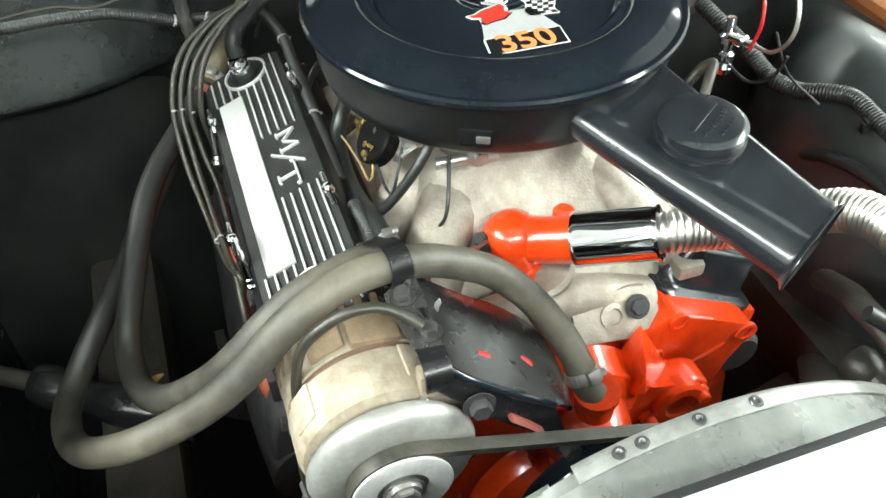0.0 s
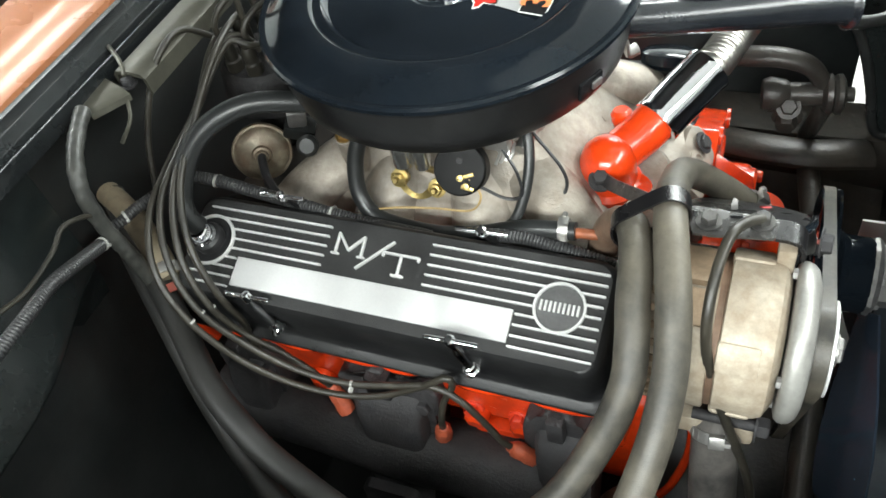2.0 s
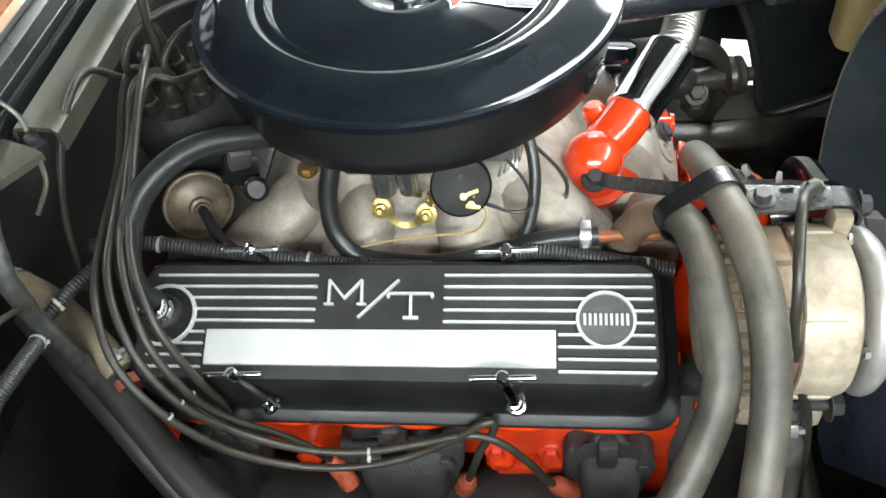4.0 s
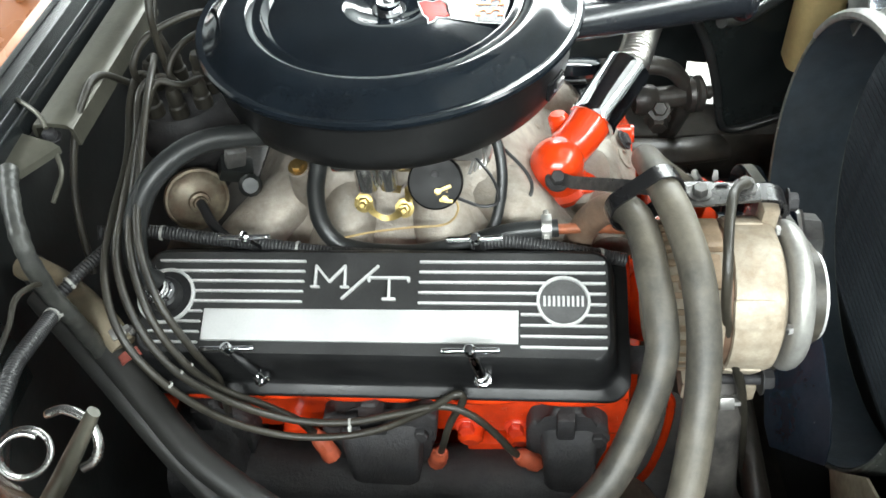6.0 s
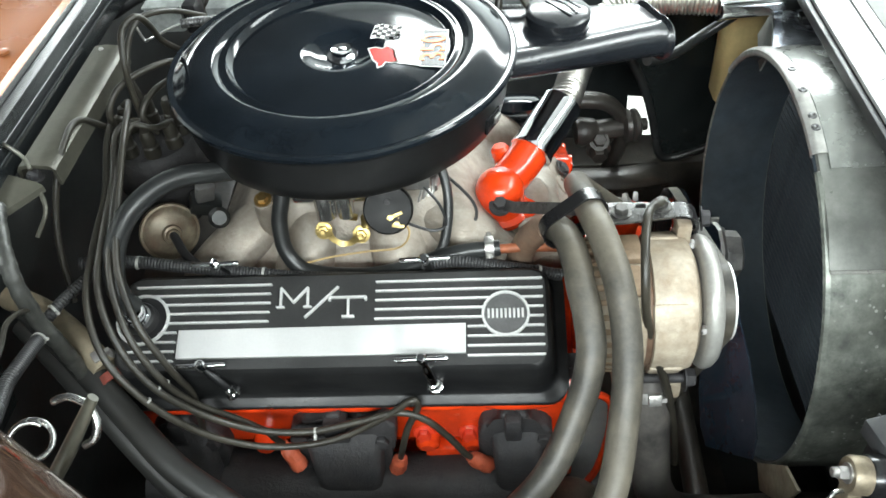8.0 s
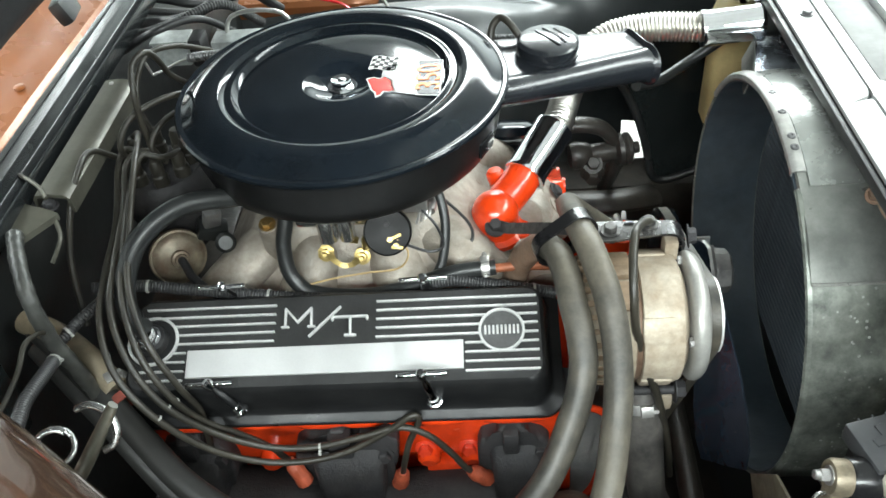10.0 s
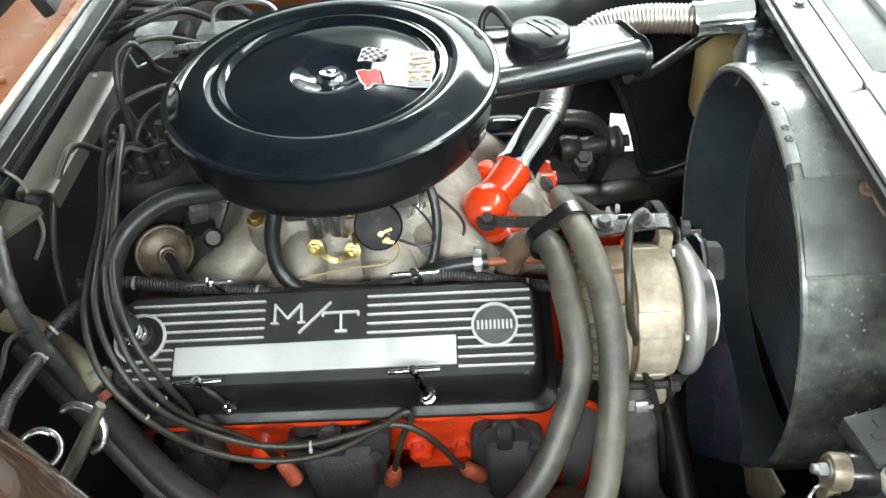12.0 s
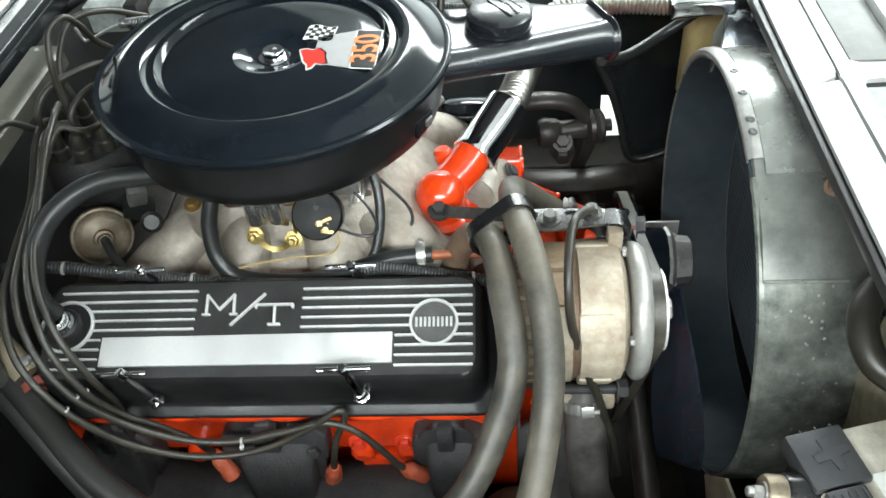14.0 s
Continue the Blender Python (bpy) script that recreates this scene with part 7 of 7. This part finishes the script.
# ---- exhaust manifold ----


def exhaust():
    ob = thing("exhaust_manifold", 0.0, -0.31, 0.52, "black cast iron exhaust manifold below the valve cover", "exhaust manifold")
    XZ = Matrix(((1, 0, 0, 0), (0, 0, -1, 0), (0, 1, 0, 0), (0, 0, 0, 1)))
    bm = bmesh.new()
    tube(bm, [(-0.24, -0.272, 0.562), (-0.12, -0.276, 0.560), (0.0, -0.280, 0.553), (0.12, -0.276, 0.556), (0.20, -0.268, 0.560)], 0.040, 8, 20)
    part("log", bm, IRON, ob)
    centre = [(-0.070, 0.645), (-0.065, 0.669), (-0.050, 0.682), (-0.029, 0.685), (-0.024, 0.693), (-0.009, 0.694), (-0.006, 0.685), (0.005, 0.686), (0.009, 0.694), (0.030, 0.692), (0.036, 0.684), (0.047, 0.672), (0.043, 0.634), (0.033, 0.612), (0.025, 0.58), (0.020, 0.535), (-0.060, 0.535), (-0.060, 0.60), (-0.070, 0.625)]
    front = [(0.131, 0.650), (0.136, 0.672), (0.153, 0.679), (0.156, 0.691), (0.182, 0.691), (0.186, 0.678), (0.201, 0.670), (0.209, 0.657), (0.209, 0.623), (0.201, 0.599), (0.196, 0.57), (0.193, 0.524), (0.147, 0.527), (0.147, 0.592), (0.131, 0.609)]
    for outline in (centre, front, [(x * 1.0 - 0.35, z) for x, z in front]):
        bm = bmesh.new()
        prism(bm, outline, 0.225, 0.279, XZ, 0.0055, 3)
        part("port_flange", bm, IRON, ob)
        cx = sum(x for x, z in outline) / len(outline)
        w = max(x for x, z in outline) - min(x for x, z in outline)
        bm = bmesh.new()
        secs = []
        for y, z, ww, h in ((-0.262, 0.630, w * 0.72, 0.070), (-0.278, 0.626, w * 0.68, 0.060), (-0.288, 0.605, w * 0.62, 0.055), (-0.292, 0.570, w * 0.58, 0.05), (-0.300, 0.525, w * 0.52, 0.045)):
            secs.append([(cx + a, y - b * 0.35, z + b * 0.94) for a, b in round_rect(ww, h, 0.012, 5)])
        loft(bm, secs)
        part("runner", bm, IRON, ob)
        bm = bmesh.new()
        box(bm, cx - 0.004, -0.280, 0.674, w * 0.22, 0.018, 0.034, Matrix(), 0.004)
        part("lug", bm, IRON, ob)
        bm = bmesh.new()
        hex_bolt(bm, (cx + w * 0.34, -0.279, 0.650), (0, -1, 0.15), 0.008, 0.008)
        part("flange_bolt", bm, IRON, ob)
    bm = bmesh.new()
    tube(bm, [(-0.011, -0.300, 0.53), (-0.011, -0.32, 0.49), (-0.03, -0.34, 0.44), (-0.06, -0.30, 0.36)], 0.036, 6, 16, flat=0.8)
    part("outlet", bm, IRON, ob)
    bm = bmesh.new()
    loft(bm, [[(-0.011 + a, -0.336 + d, 0.50 + b) for a, b in round_rect(0.064, 0.09, 0.01, 4)] for d in (0.0, 0.012)])
    part("heat_plate", bm, IRON, ob)
    for x in (0.072, 0.121):
        bm = bmesh.new()
        lathe(bm, [(0.0, -0.003), (0.0118, -0.003), (0.0122, 0.0), (0.0105, 0.002), (0.0, 0.003)], axis_matrix((x, -0.258, 0.630), (0, -1, 0.25)), 20)
        hex_bolt(bm, (x, -0.258, 0.630), (0, -1, 0.25), 0.0080, 0.010)
        part("red_bolt", bm, ENAMEL_RED, ob, "red painted bolt head")
    return ob


exhaust()


def lower_front():
    """Oil filler canister, orange pipe and the lower hose in front of the right bank."""
    bm = bmesh.new()
    lathe(bm, [(0.0, 0.06), (0.012, 0.06), (0.02, 0.055), (0.022, 0.045), (0.035, 0.04), (0.040, 0.03), (0.041, -0.05), (0, -0.05)], pose(0.235, -0.27, 0.46), 30)
    solo("fuel_pump_canister", bm, PUMP_CAN, "grimy brown canister low beside the engine", "canister")
    bm = bmesh.new()
    tube(bm, [(0.255, -0.20, 0.62), (0.275, -0.205, 0.615), (0.282, -0.205, 0.59), (0.28, -0.21, 0.54), (0.268, -0.225, 0.50), (0.255, -0.235, 0.485)], 0.0045, 6, 8)
    solo("orange_fuel_pipe", bm, ORANGE, "thin orange painted fuel pipe", "pipe")
    bm = bmesh.new()
    tube(bm, [(0.303, -0.245, 0.72), (0.306, -0.262, 0.69), (0.310, -0.28, 0.63), (0.318, -0.29, 0.57), (0.345, -0.29, 0.52), (0.40, -0.285, 0.50), (0.47, -0.28, 0.495), (0.55, -0.28, 0.495)], 0.021, 8, 18)
    ob = solo("lower_radiator_hose", bm, HOSE_WORN, "dusty black lower radiator hose with a steel clamp", "radiator hose")
    screw_clamp("hose_clamp", (0.305, -0.258, 0.70), (0.05, -0.5, -0.85), 0.0213, ob)
    bm = bmesh.new()
    tube(bm, [(0.312, -0.176, 0.8795), (0.302, -0.187, 0.885), (0.2935, -0.206, 0.891), (0.2880, -0.232, 0.884), (0.2864, -0.259, 0.8614), (0.2894, -0.2691, 0.8268), (0.2993, -0.2730, 0.7819), (0.3133, -0.2783, 0.7427), (0.326, -0.272, 0.69), (0.338, -0.262, 0.63), (0.348, -0.255, 0.56)], 0.0042, 8, 10)
    solo("alternator_wire", bm, WIRE, "black sleeved wire bending over the alternator", "wire")
    mount = thing("lower_alternator_mount", 0.24, -0.225, 0.69, "dark steel lower alternator mount with a pivot bolt", "bracket")
    bm = bmesh.new()
    box(bm, 0.24, -0.225, 0.70, 0.05, 0.022, 0.022, Matrix(), 0.006)
    part("mount_arm", bm, IRON, mount)
    bm = bmesh.new()
    hex_bolt(bm, (0.334, -0.266, 0.731), (1, 0, 0), 0.0095, 0.011)
    lathe(bm, [(0.0, -0.05), (0.005, -0.05), (0.005, 0.0)], axis_matrix((0.334, -0.266, 0.731), (1, 0, 0)), 14)
    part("pivot_bolt", bm, IRON, mount, "dark hexagon pivot bolt")


lower_front()

# ---- things at the far side and edges ----


def battery():
    ob = thing("battery", 0.5, -0.47, 0.6, "dusty dark battery with a moulded plus cap and a side terminal", "battery")
    m = pose(0.4395, -0.388, 0, 0, 0, 14)
    bm = bmesh.new()
    box(bm, 0.087, -0.092, 0.728, 0.166, 0.176, 0.19, m, 0.006)
    part("case", bm, BATT, ob)
    bm = bmesh.new()
    box(bm, 0.087, -0.092, 0.822, 0.174, 0.184, 0.014, m, 0.004)
    part("lid", bm, BATT_LID, ob, "smudged cream battery lid")
    bm = bmesh.new()
    box(bm, 0.021, -0.0225, 0.826, 0.044, 0.047, 0.018, m, 0.002)
    for x in (0.012, 0.024, 0.036):
        box(bm, x, 0.0015, 0.831, 0.0015, 0.003, 0.008, m, 0.0004)
    cap = part("terminal_cap", bm, BATT, ob, "dark grey moulded terminal cap")
    bm = bmesh.new()
    cross = [(-0.014, -0.0035), (-0.0035, -0.0035), (-0.0035, -0.014), (0.0035, -0.014), (0.0035, -0.0035), (0.014, -0.0035), (0.014, 0.0035), (0.0035, 0.0035), (0.0035, 0.014), (-0.0035, 0.014), (-0.0035, 0.0035), (-0.014, 0.0035)]
    prism(bm, cross, 0.8345, 0.8362, m @ pose(0.024, -0.021, 0, 0, 0, 8), 0.0005, 1)
    part("plus_mark", bm, BATT, cap)
    bm = bmesh.new()
    box(bm, 0.018, -0.066, 0.830, 0.030, 0.034, 0.016, m, 0.003)
    for k in range(5):
        box(bm, 0.007 + 0.0055 * k, -0.066, 0.8385, 0.002, 0.026, 0.003, m, 0.0006)
    part("vent_cap", bm, BATT, ob, "black ribbed vent cap")
    bm = bmesh.new()
    box(bm, 0.075, -0.068, 0.8295, 0.06, 0.055, 0.0012, m, 0.0004)
    part("label", bm, WHITE, ob, "plain white label")
    # side terminal: black collar, corroded clamp and bolt
    axis = Vector((-0.985, 0.0, 0.17)).normalized()
    tm = axis_matrix((0.4405, -0.426, 0.815), axis)
    bm = bmesh.new()
    lathe(bm, [(0.0, -0.012), (0.0175, -0.012), (0.0178, 0.0), (0.0165, 0.004), (0.0165, 0.008), (0.015, 0.010), (0.0, 0.010)], tm, 30)
    part("collar", bm, GLOSS_PLASTIC, ob, "shiny black terminal collar")
    bm = bmesh.new()
    lathe(bm, [(0.0, 0.010), (0.0150, 0.010), (0.0152, 0.021), (0.0135, 0.024), (0.0, 0.024)], tm, 28)
    box(bm, 0, 0, 0.017, 0.016, 0.034, 0.012, tm @ pose(0, 0, 0, 0, 0, 20) @ pose(0, -0.013, 0), 0.003)
    clamp = part("terminal", bm, TERMINAL, ob, "corroded cable terminal")
    bm = bmesh.new()
    hex_bolt(bm, tm @ Vector((0, 0.002, 0.024)), axis, 0.0055, 0.008)
    lathe(bm, [(0.0038, 0.030), (0.004, 0.036), (0.003, 0.037), (0, 0.037)], tm @ pose(0, 0.002, 0), 12)
    part("terminal_bolt", bm, ZINC, clamp, "corroded terminal bolt")
    bm = bmesh.new()
    tube(bm, [(0.424, -0.442, 0.806), (0.424, -0.466, 0.79), (0.416, -0.50, 0.76), (0.41, -0.55, 0.70)], 0.009, 6, 12)
    part("cable", bm, WIRE_BLACK, ob)
    bm = bmesh.new()
    tube(bm, [(0.420, -0.432, 0.806), (0.408, -0.434, 0.806), (0.402, -0.443, 0.798), (0.405, -0.453, 0.789), (0.414, -0.457, 0.785)], 0.0018, 6, 8)
    loop = part("wire_loop", bm, HINGE_WIRE, ob, "bare grey wire loop")
    bm = bmesh.new()
    lathe(bm, [(0.0035, 0.0), (0.0052, 0.0), (0.0056, 0.004), (0.0050, 0.018), (0.004, 0.022), (0, 0.022)], axis_matrix((0.4185, -0.4465, 0.796), (-0.3, -0.75, -0.6)), 14)
    part("connector", bm, YELLOW, loop, "bright yellow crimp connector")
    return ob


battery()


def hinge():
    ob = thing("hood_hinge_unit", -0.05, -0.6, 0.93, "bronze painted hood hinge with a coil spring and hook", "hinge")
    bm = bmesh.new()
    line = [(-0.125, -0.58, 1.19), (-0.085, -0.58, 1.168), (-0.051, -0.58, 1.146), (-0.037, -0.58, 1.118), (-0.026, -0.58, 1.080), (-0.018, -0.58, 1.050), (-0.014, -0.58, 1.0), (-0.014, -0.58, 0.93)]
    tube(bm, [(x - 0.039, y - 0.006, z - 0.025) for x, y, z in line], 0.026, 8, 18, flat=0.85)
    part("arm", bm, BRONZE, ob, "bronze metallic hinge arm")
    bm = bmesh.new()
    ring = axis_matrix((-0.094, -0.527, 1.031), (0.42, -0.48, 0.72))
    tube(bm, [ring @ Vector(((0.0098 + 0.0001 * k) * math.cos(0.5 + 0.45 * k), (0.0098 + 0.0001 * k) * math.sin(0.5 + 0.45 * k), -0.0009 * k)) for k in range(22)], 0.0017, 3, 10)
    part("spring", bm, HINGE_WIRE, ob, "dull spring wire loop")
    bm = bmesh.new()
    tube(bm, [(-0.0690, -0.5242, 1.0620), (-0.0670, -0.5240, 1.0632), (-0.0607, -0.5228, 1.0638), (-0.0516, -0.5254, 1.0600), (-0.0472, -0.5316, 1.0526), (-0.0491, -0.5368, 1.0470), (-0.0543, -0.5394, 1.0447)], 0.0022, 6, 12)
    part("hook", bm, HINGE_WIRE, ob, "bright spring hook")
    bm = bmesh.new()
    tube(bm, [(-0.0470, -0.5245, 1.0655), (-0.0535, -0.530, 1.056), (-0.0640, -0.539, 1.041), (-0.0722, -0.5448, 1.0299), (-0.082, -0.553, 1.018)], lambda t: 0.0034 + 0.0016 * min(1, 2 * t), 6, 12, flat=0.8)
    part("pin", bm, STRIP, ob, "dull grey spring link")
    return ob


hinge()


# ---- odds and ends round the bay ----


def relay_box():
    ob = thing("relay_box", -0.235, 0.165, 0.88, "grey metal box with a spring and wires at the firewall", "relay box")
    bm = bmesh.new()
    box(bm, -0.249, 0.180, 0.909, 0.046, 0.032, 0.032, pose(0, 0, 0), 0.002)
    part("case", bm, RELAY, ob)
    bm = bmesh.new()
    box(bm, -0.249, 0.180, 0.9265, 0.049, 0.034, 0.003, pose(0, 0, 0), 0.001)
    part("lid", bm, RELAY, ob, "pressed grey lid")
    bm = bmesh.new()
    box(bm, -0.216, 0.182, 0.908, 0.017, 0.034, 0.038, pose(0, 0, 0), 0.003)
    part("plug", bm, WIRE_BLACK, ob, "black plastic plug")
    bm = bmesh.new()
    box(bm, -0.165, 0.195, 0.900, 0.07, 0.035, 0.032, pose(0, 0, 0), 0.003)
    part("bracket", bm, RELAY, ob)
    bm = bmesh.new()
    tube(bm, [(-0.208, 0.117, 0.929), (-0.18, 0.111, 0.934), (-0.15, 0.106, 0.937)], 0.0052, 4, 10, ridge=0.001, pitch=0.004)
    part("spring", bm, WORN_STEEL, ob, "dull steel return spring")
    bm = bmesh.new()
    tube(bm, [(-0.267, 0.12, 0.9255), (-0.262, 0.12, 0.908), (-0.256, 0.12, 0.909), (-0.243, 0.12, 0.914), (-0.226, 0.12, 0.922), (-0.208, 0.118, 0.929)], 0.0018, 5, 8)
    part("link", bm, STEEL, ob)
    bm = bmesh.new()
    tube(bm, [(-0.19, 0.21, 0.88), (-0.17, 0.20, 0.94), (-0.10, 0.19, 0.945), (-0.09, 0.19, 0.90)], 0.0028, 6, 8)
    part("wire_bail", bm, STEEL, ob)
    for k in range(5):
        bm = bmesh.new()
        y = 0.20 + 0.04 * k
        tube(bm, [(-0.33, y, 0.90), (-0.27 + 0.01 * k, y - 0.02, 0.935 - 0.01 * k), (-0.22 + 0.02 * k, y + 0.02, 0.93), (-0.18 + 0.02 * k, y + 0.06, 0.88)], 0.005 + 0.0012 * (k % 3), 7, 10, ridge=0.0006 if k % 2 else 0.0, pitch=0.004)
        solo("bulkhead_wire", bm, LOOM if k % 2 else WIRE_BLACK, "black wiring at the firewall", "wiring harness", "bulkhead wires")


relay_box()


def left_side():
    bm = bmesh.new()
    tube(bm, [(-0.25, 0.33, 0.84), (-0.18, 0.365, 0.795), (-0.10, 0.40, 0.757), (-0.05, 0.415, 0.735), (-0.014, 0.430, 0.734), (0.012, 0.445, 0.744), (0.037, 0.458, 0.752), (0.060, 0.460, 0.7535), (0.082, 0.461, 0.750), (0.147, 0.464, 0.741), (0.22, 0.466, 0.736), (0.29, 0.470, 0.728), (0.36, 0.49, 0.70)], 0.0105, 8, 12, ridge=0.0007, pitch=0.0042)
    solo("fender_harness", bm, HOSE_DARK, "black taped harness across the domed inner fender", "wiring harness")
    bm = bmesh.new()
    tube(bm, [(0.02, 0.442, 0.655), (0.064, 0.434, 0.684), (0.10, 0.432, 0.698), (0.138, 0.431, 0.705), (0.19, 0.431, 0.707)], 0.008, 6, 12)
    solo("rubber_strip", bm, HOSE_DARK, "black rubber strip along the domed inner fender", "rubber strip")
    for x, y, z in ((0.082, 0.452, 0.738), (0.192, 0.424, 0.712)):
        bm = bmesh.new()
        box(bm, 0, 0, 0, 0.008, 0.010, 0.020, pose(x, y, z, 20, 10, 0), 0.002)
        box(bm, 0, 0, 0.012, 0.012, 0.004, 0.005, pose(x, y, z, 20, 10, 0), 0.001)
        solo("harness_clip", bm, WIRE_BLACK, "small black plastic clip on the inner fender", "clip", "fender clips")
    ob = thing("master_cylinder", -0.16, 0.36, 0.74, "dark brake master cylinder with bright fittings", "master cylinder")
    bm = bmesh.new()
    lathe(bm, [(0, 0), (0.045, 0.0), (0.047, 0.01), (0.03, 0.02), (0.03, 0.09), (0.024, 0.095), (0, 0.095)], axis_matrix((-0.26, 0.36, 0.80), (1, 0, 0)), 24)
    part("body", bm, GREASE, ob)
    bm = bmesh.new()
    lathe(bm, [(0, -0.004), (0.010, -0.004), (0.012, 0.004), (0.008, 0.010), (0.0105, 0.013), (0.0105, 0.022), (0.0065, 0.026), (0.0065, 0.036), (0.012, 0.038), (0.012, 0.046), (0.006, 0.05), (0.006, 0.07), (0, 0.07)], axis_matrix((-0.078, 0.36, 0.742), (-0.12, 0, 1)), 12)
    part("fitting", bm, CHROME, ob, "bright brake fittings")
    bm = bmesh.new()
    lathe(bm, [(0, 0), (0.006, 0), (0.006, 0.012), (0.0085, 0.014), (0.0085, 0.026), (0.0055, 0.029), (0.0055, 0.042), (0, 0.042)], axis_matrix((-0.078, 0.357, 0.790), (1, 0.1, 0.22)), 10)
    part("fitting", bm, CHROME, ob, "bright brake fittings")
    for k, line in enumerate(([(-0.036, 0.36, 0.80), (-0.005, 0.362, 0.808), (0.015, 0.365, 0.84), (0.0, 0.37, 0.88), (-0.06, 0.38, 0.91)], [(-0.07, 0.36, 0.752), (-0.03, 0.362, 0.752), (0.0, 0.368, 0.775), (0.012, 0.37, 0.81)], [(-0.012, 0.365, 0.83), (0.0, 0.38, 0.79), (0.004, 0.40, 0.765), (0.03, 0.425, 0.742)])):
        bm = bmesh.new()
        tube(bm, line, 0.0026 - 0.0004 * k, 7, 8)
        part("wire", bm, WIRE_BLACK if k else STEEL, ob)
    bm = bmesh.new()
    tube(bm, [(-0.03, 0.35, 0.80), (-0.028, 0.355, 0.835), (-0.05, 0.36, 0.87), (-0.12, 0.37, 0.885)], 0.0022, 6, 8)
    part("red_wire", bm, RED, ob, "thin red wire")
    ob = thing("overflow_bottle", 0.53, 0.38, 0.6, "yellowed plastic overflow bottle by the radiator", "bottle")
    bm = bmesh.new()
    loft(bm, [[(0.535 + x, 0.385 + y, z) for x, y in round_rect(w, 0.07, 0.02, 5)] for z, w in ((0.62, 0.06), (0.80, 0.06), (0.825, 0.045), (0.835, 0.03))])
    part("body", bm, TAN, ob)
    bm = bmesh.new()
    lathe(bm, [(0, 0), (0.03, 0), (0.034, 0.005), (0.034, 0.016), (0.028, 0.02), (0, 0.021)], pose(0.185, 0.165, 0.752, -25, 0, 0), 28)
    solo("oil_filler_cap", bm, GLOSS_BLACK, "black oil filler cap on the far valve cover", "filler cap")
    bm = bmesh.new()
    tube(bm, [(0.36, 0.20, 0.80), (0.40, 0.25, 0.775), (0.45, 0.29, 0.78), (0.50, 0.30, 0.81), (0.53, 0.30, 0.84)], 0.0075, 7, 10)
    solo("overflow_hose", bm, HOSE_DARK, "thin black overflow hose behind the snorkel", "hose")
    bm = bmesh.new()
    tube(bm, [(0.56, -0.26, 0.885), (0.525, -0.285, 0.885), (0.508, -0.31, 0.875), (0.512, -0.34, 0.86), (0.54, -0.36, 0.85)], 0.012, 6, 12)
    solo("grey_cable", bm, WIRE, "thick grey cable by the battery", "cable")
    bm = bmesh.new()
    box(bm, 0.60, -0.40, 0.62, 0.04, 0.32, 0.34, Matrix(), 0.006)
    solo("battery_tray_panel", bm, TAN, "dusty tan panel behind the battery", "panel", kind="structure")
    # Added white plate that stands in for a lit patch past the alternator.
    bm = bmesh.new()
    box(bm, 0.449, 0.133, 0.40, 0.050, 0.004, 0.354, Matrix(), 0.001)
    solo("bright_patch_plate", bm, WHITE, "white plate added for a lit patch behind the alternator", "plate")


left_side()


def litter():
    """A few dried leaves caught on the chassis rail."""
    for x, y, turn, s in ((-0.024, -0.418, 20, 1.0), (-0.052, -0.425, 110, 0.8), (0.03, -0.43, 250, 0.7)):
        bm = bmesh.new()
        rows = []
        for k in range(7):
            u = k / 6
            w = 0.007 * s * math.sin(math.pi * min(0.98, 0.05 + u * 0.95)) ** 0.8
            rows.append([(0.034 * s * (u - 0.5), v * w, 0.4665 + 0.003 * abs(v) + 0.004 * (u - 0.5) ** 2) for v in (-1, -0.5, 0, 0.5, 1)])
        sheet(bm, rows, 0.0006)
        bmesh.ops.transform(bm, matrix=pose(x, y, 0, 0, 0, turn), verts=bm.verts[:])
        solo("dried_leaf", bm, LEAF, "curled yellow-brown dried leaf on the chassis rail", "leaf", "dried leaves")


litter()


def steering_joint():
    ob = thing("steering_joint", -0.01, -0.46, 0.46, "glossy black steering joint resting over the chassis rail", "steering joint")
    bm = bmesh.new()
    tube(bm, [(-0.065, -0.555, 0.505), (-0.03, -0.50, 0.497), (0.005, -0.44, 0.489), (0.04, -0.375, 0.480)], lambda t: 0.023 + 0.004 * math.sin(14 * t), 8, 20)
    part("boot", bm, GLOSS_PLASTIC, ob, "glossy black rubber boot")
    bm = bmesh.new()
    tube(bm, [(-0.10, -0.62, 0.515), (-0.065, -0.555, 0.505)], 0.012, 4, 14)
    part("shaft", bm, GREASE_DARK, ob)
    return ob


steering_joint()
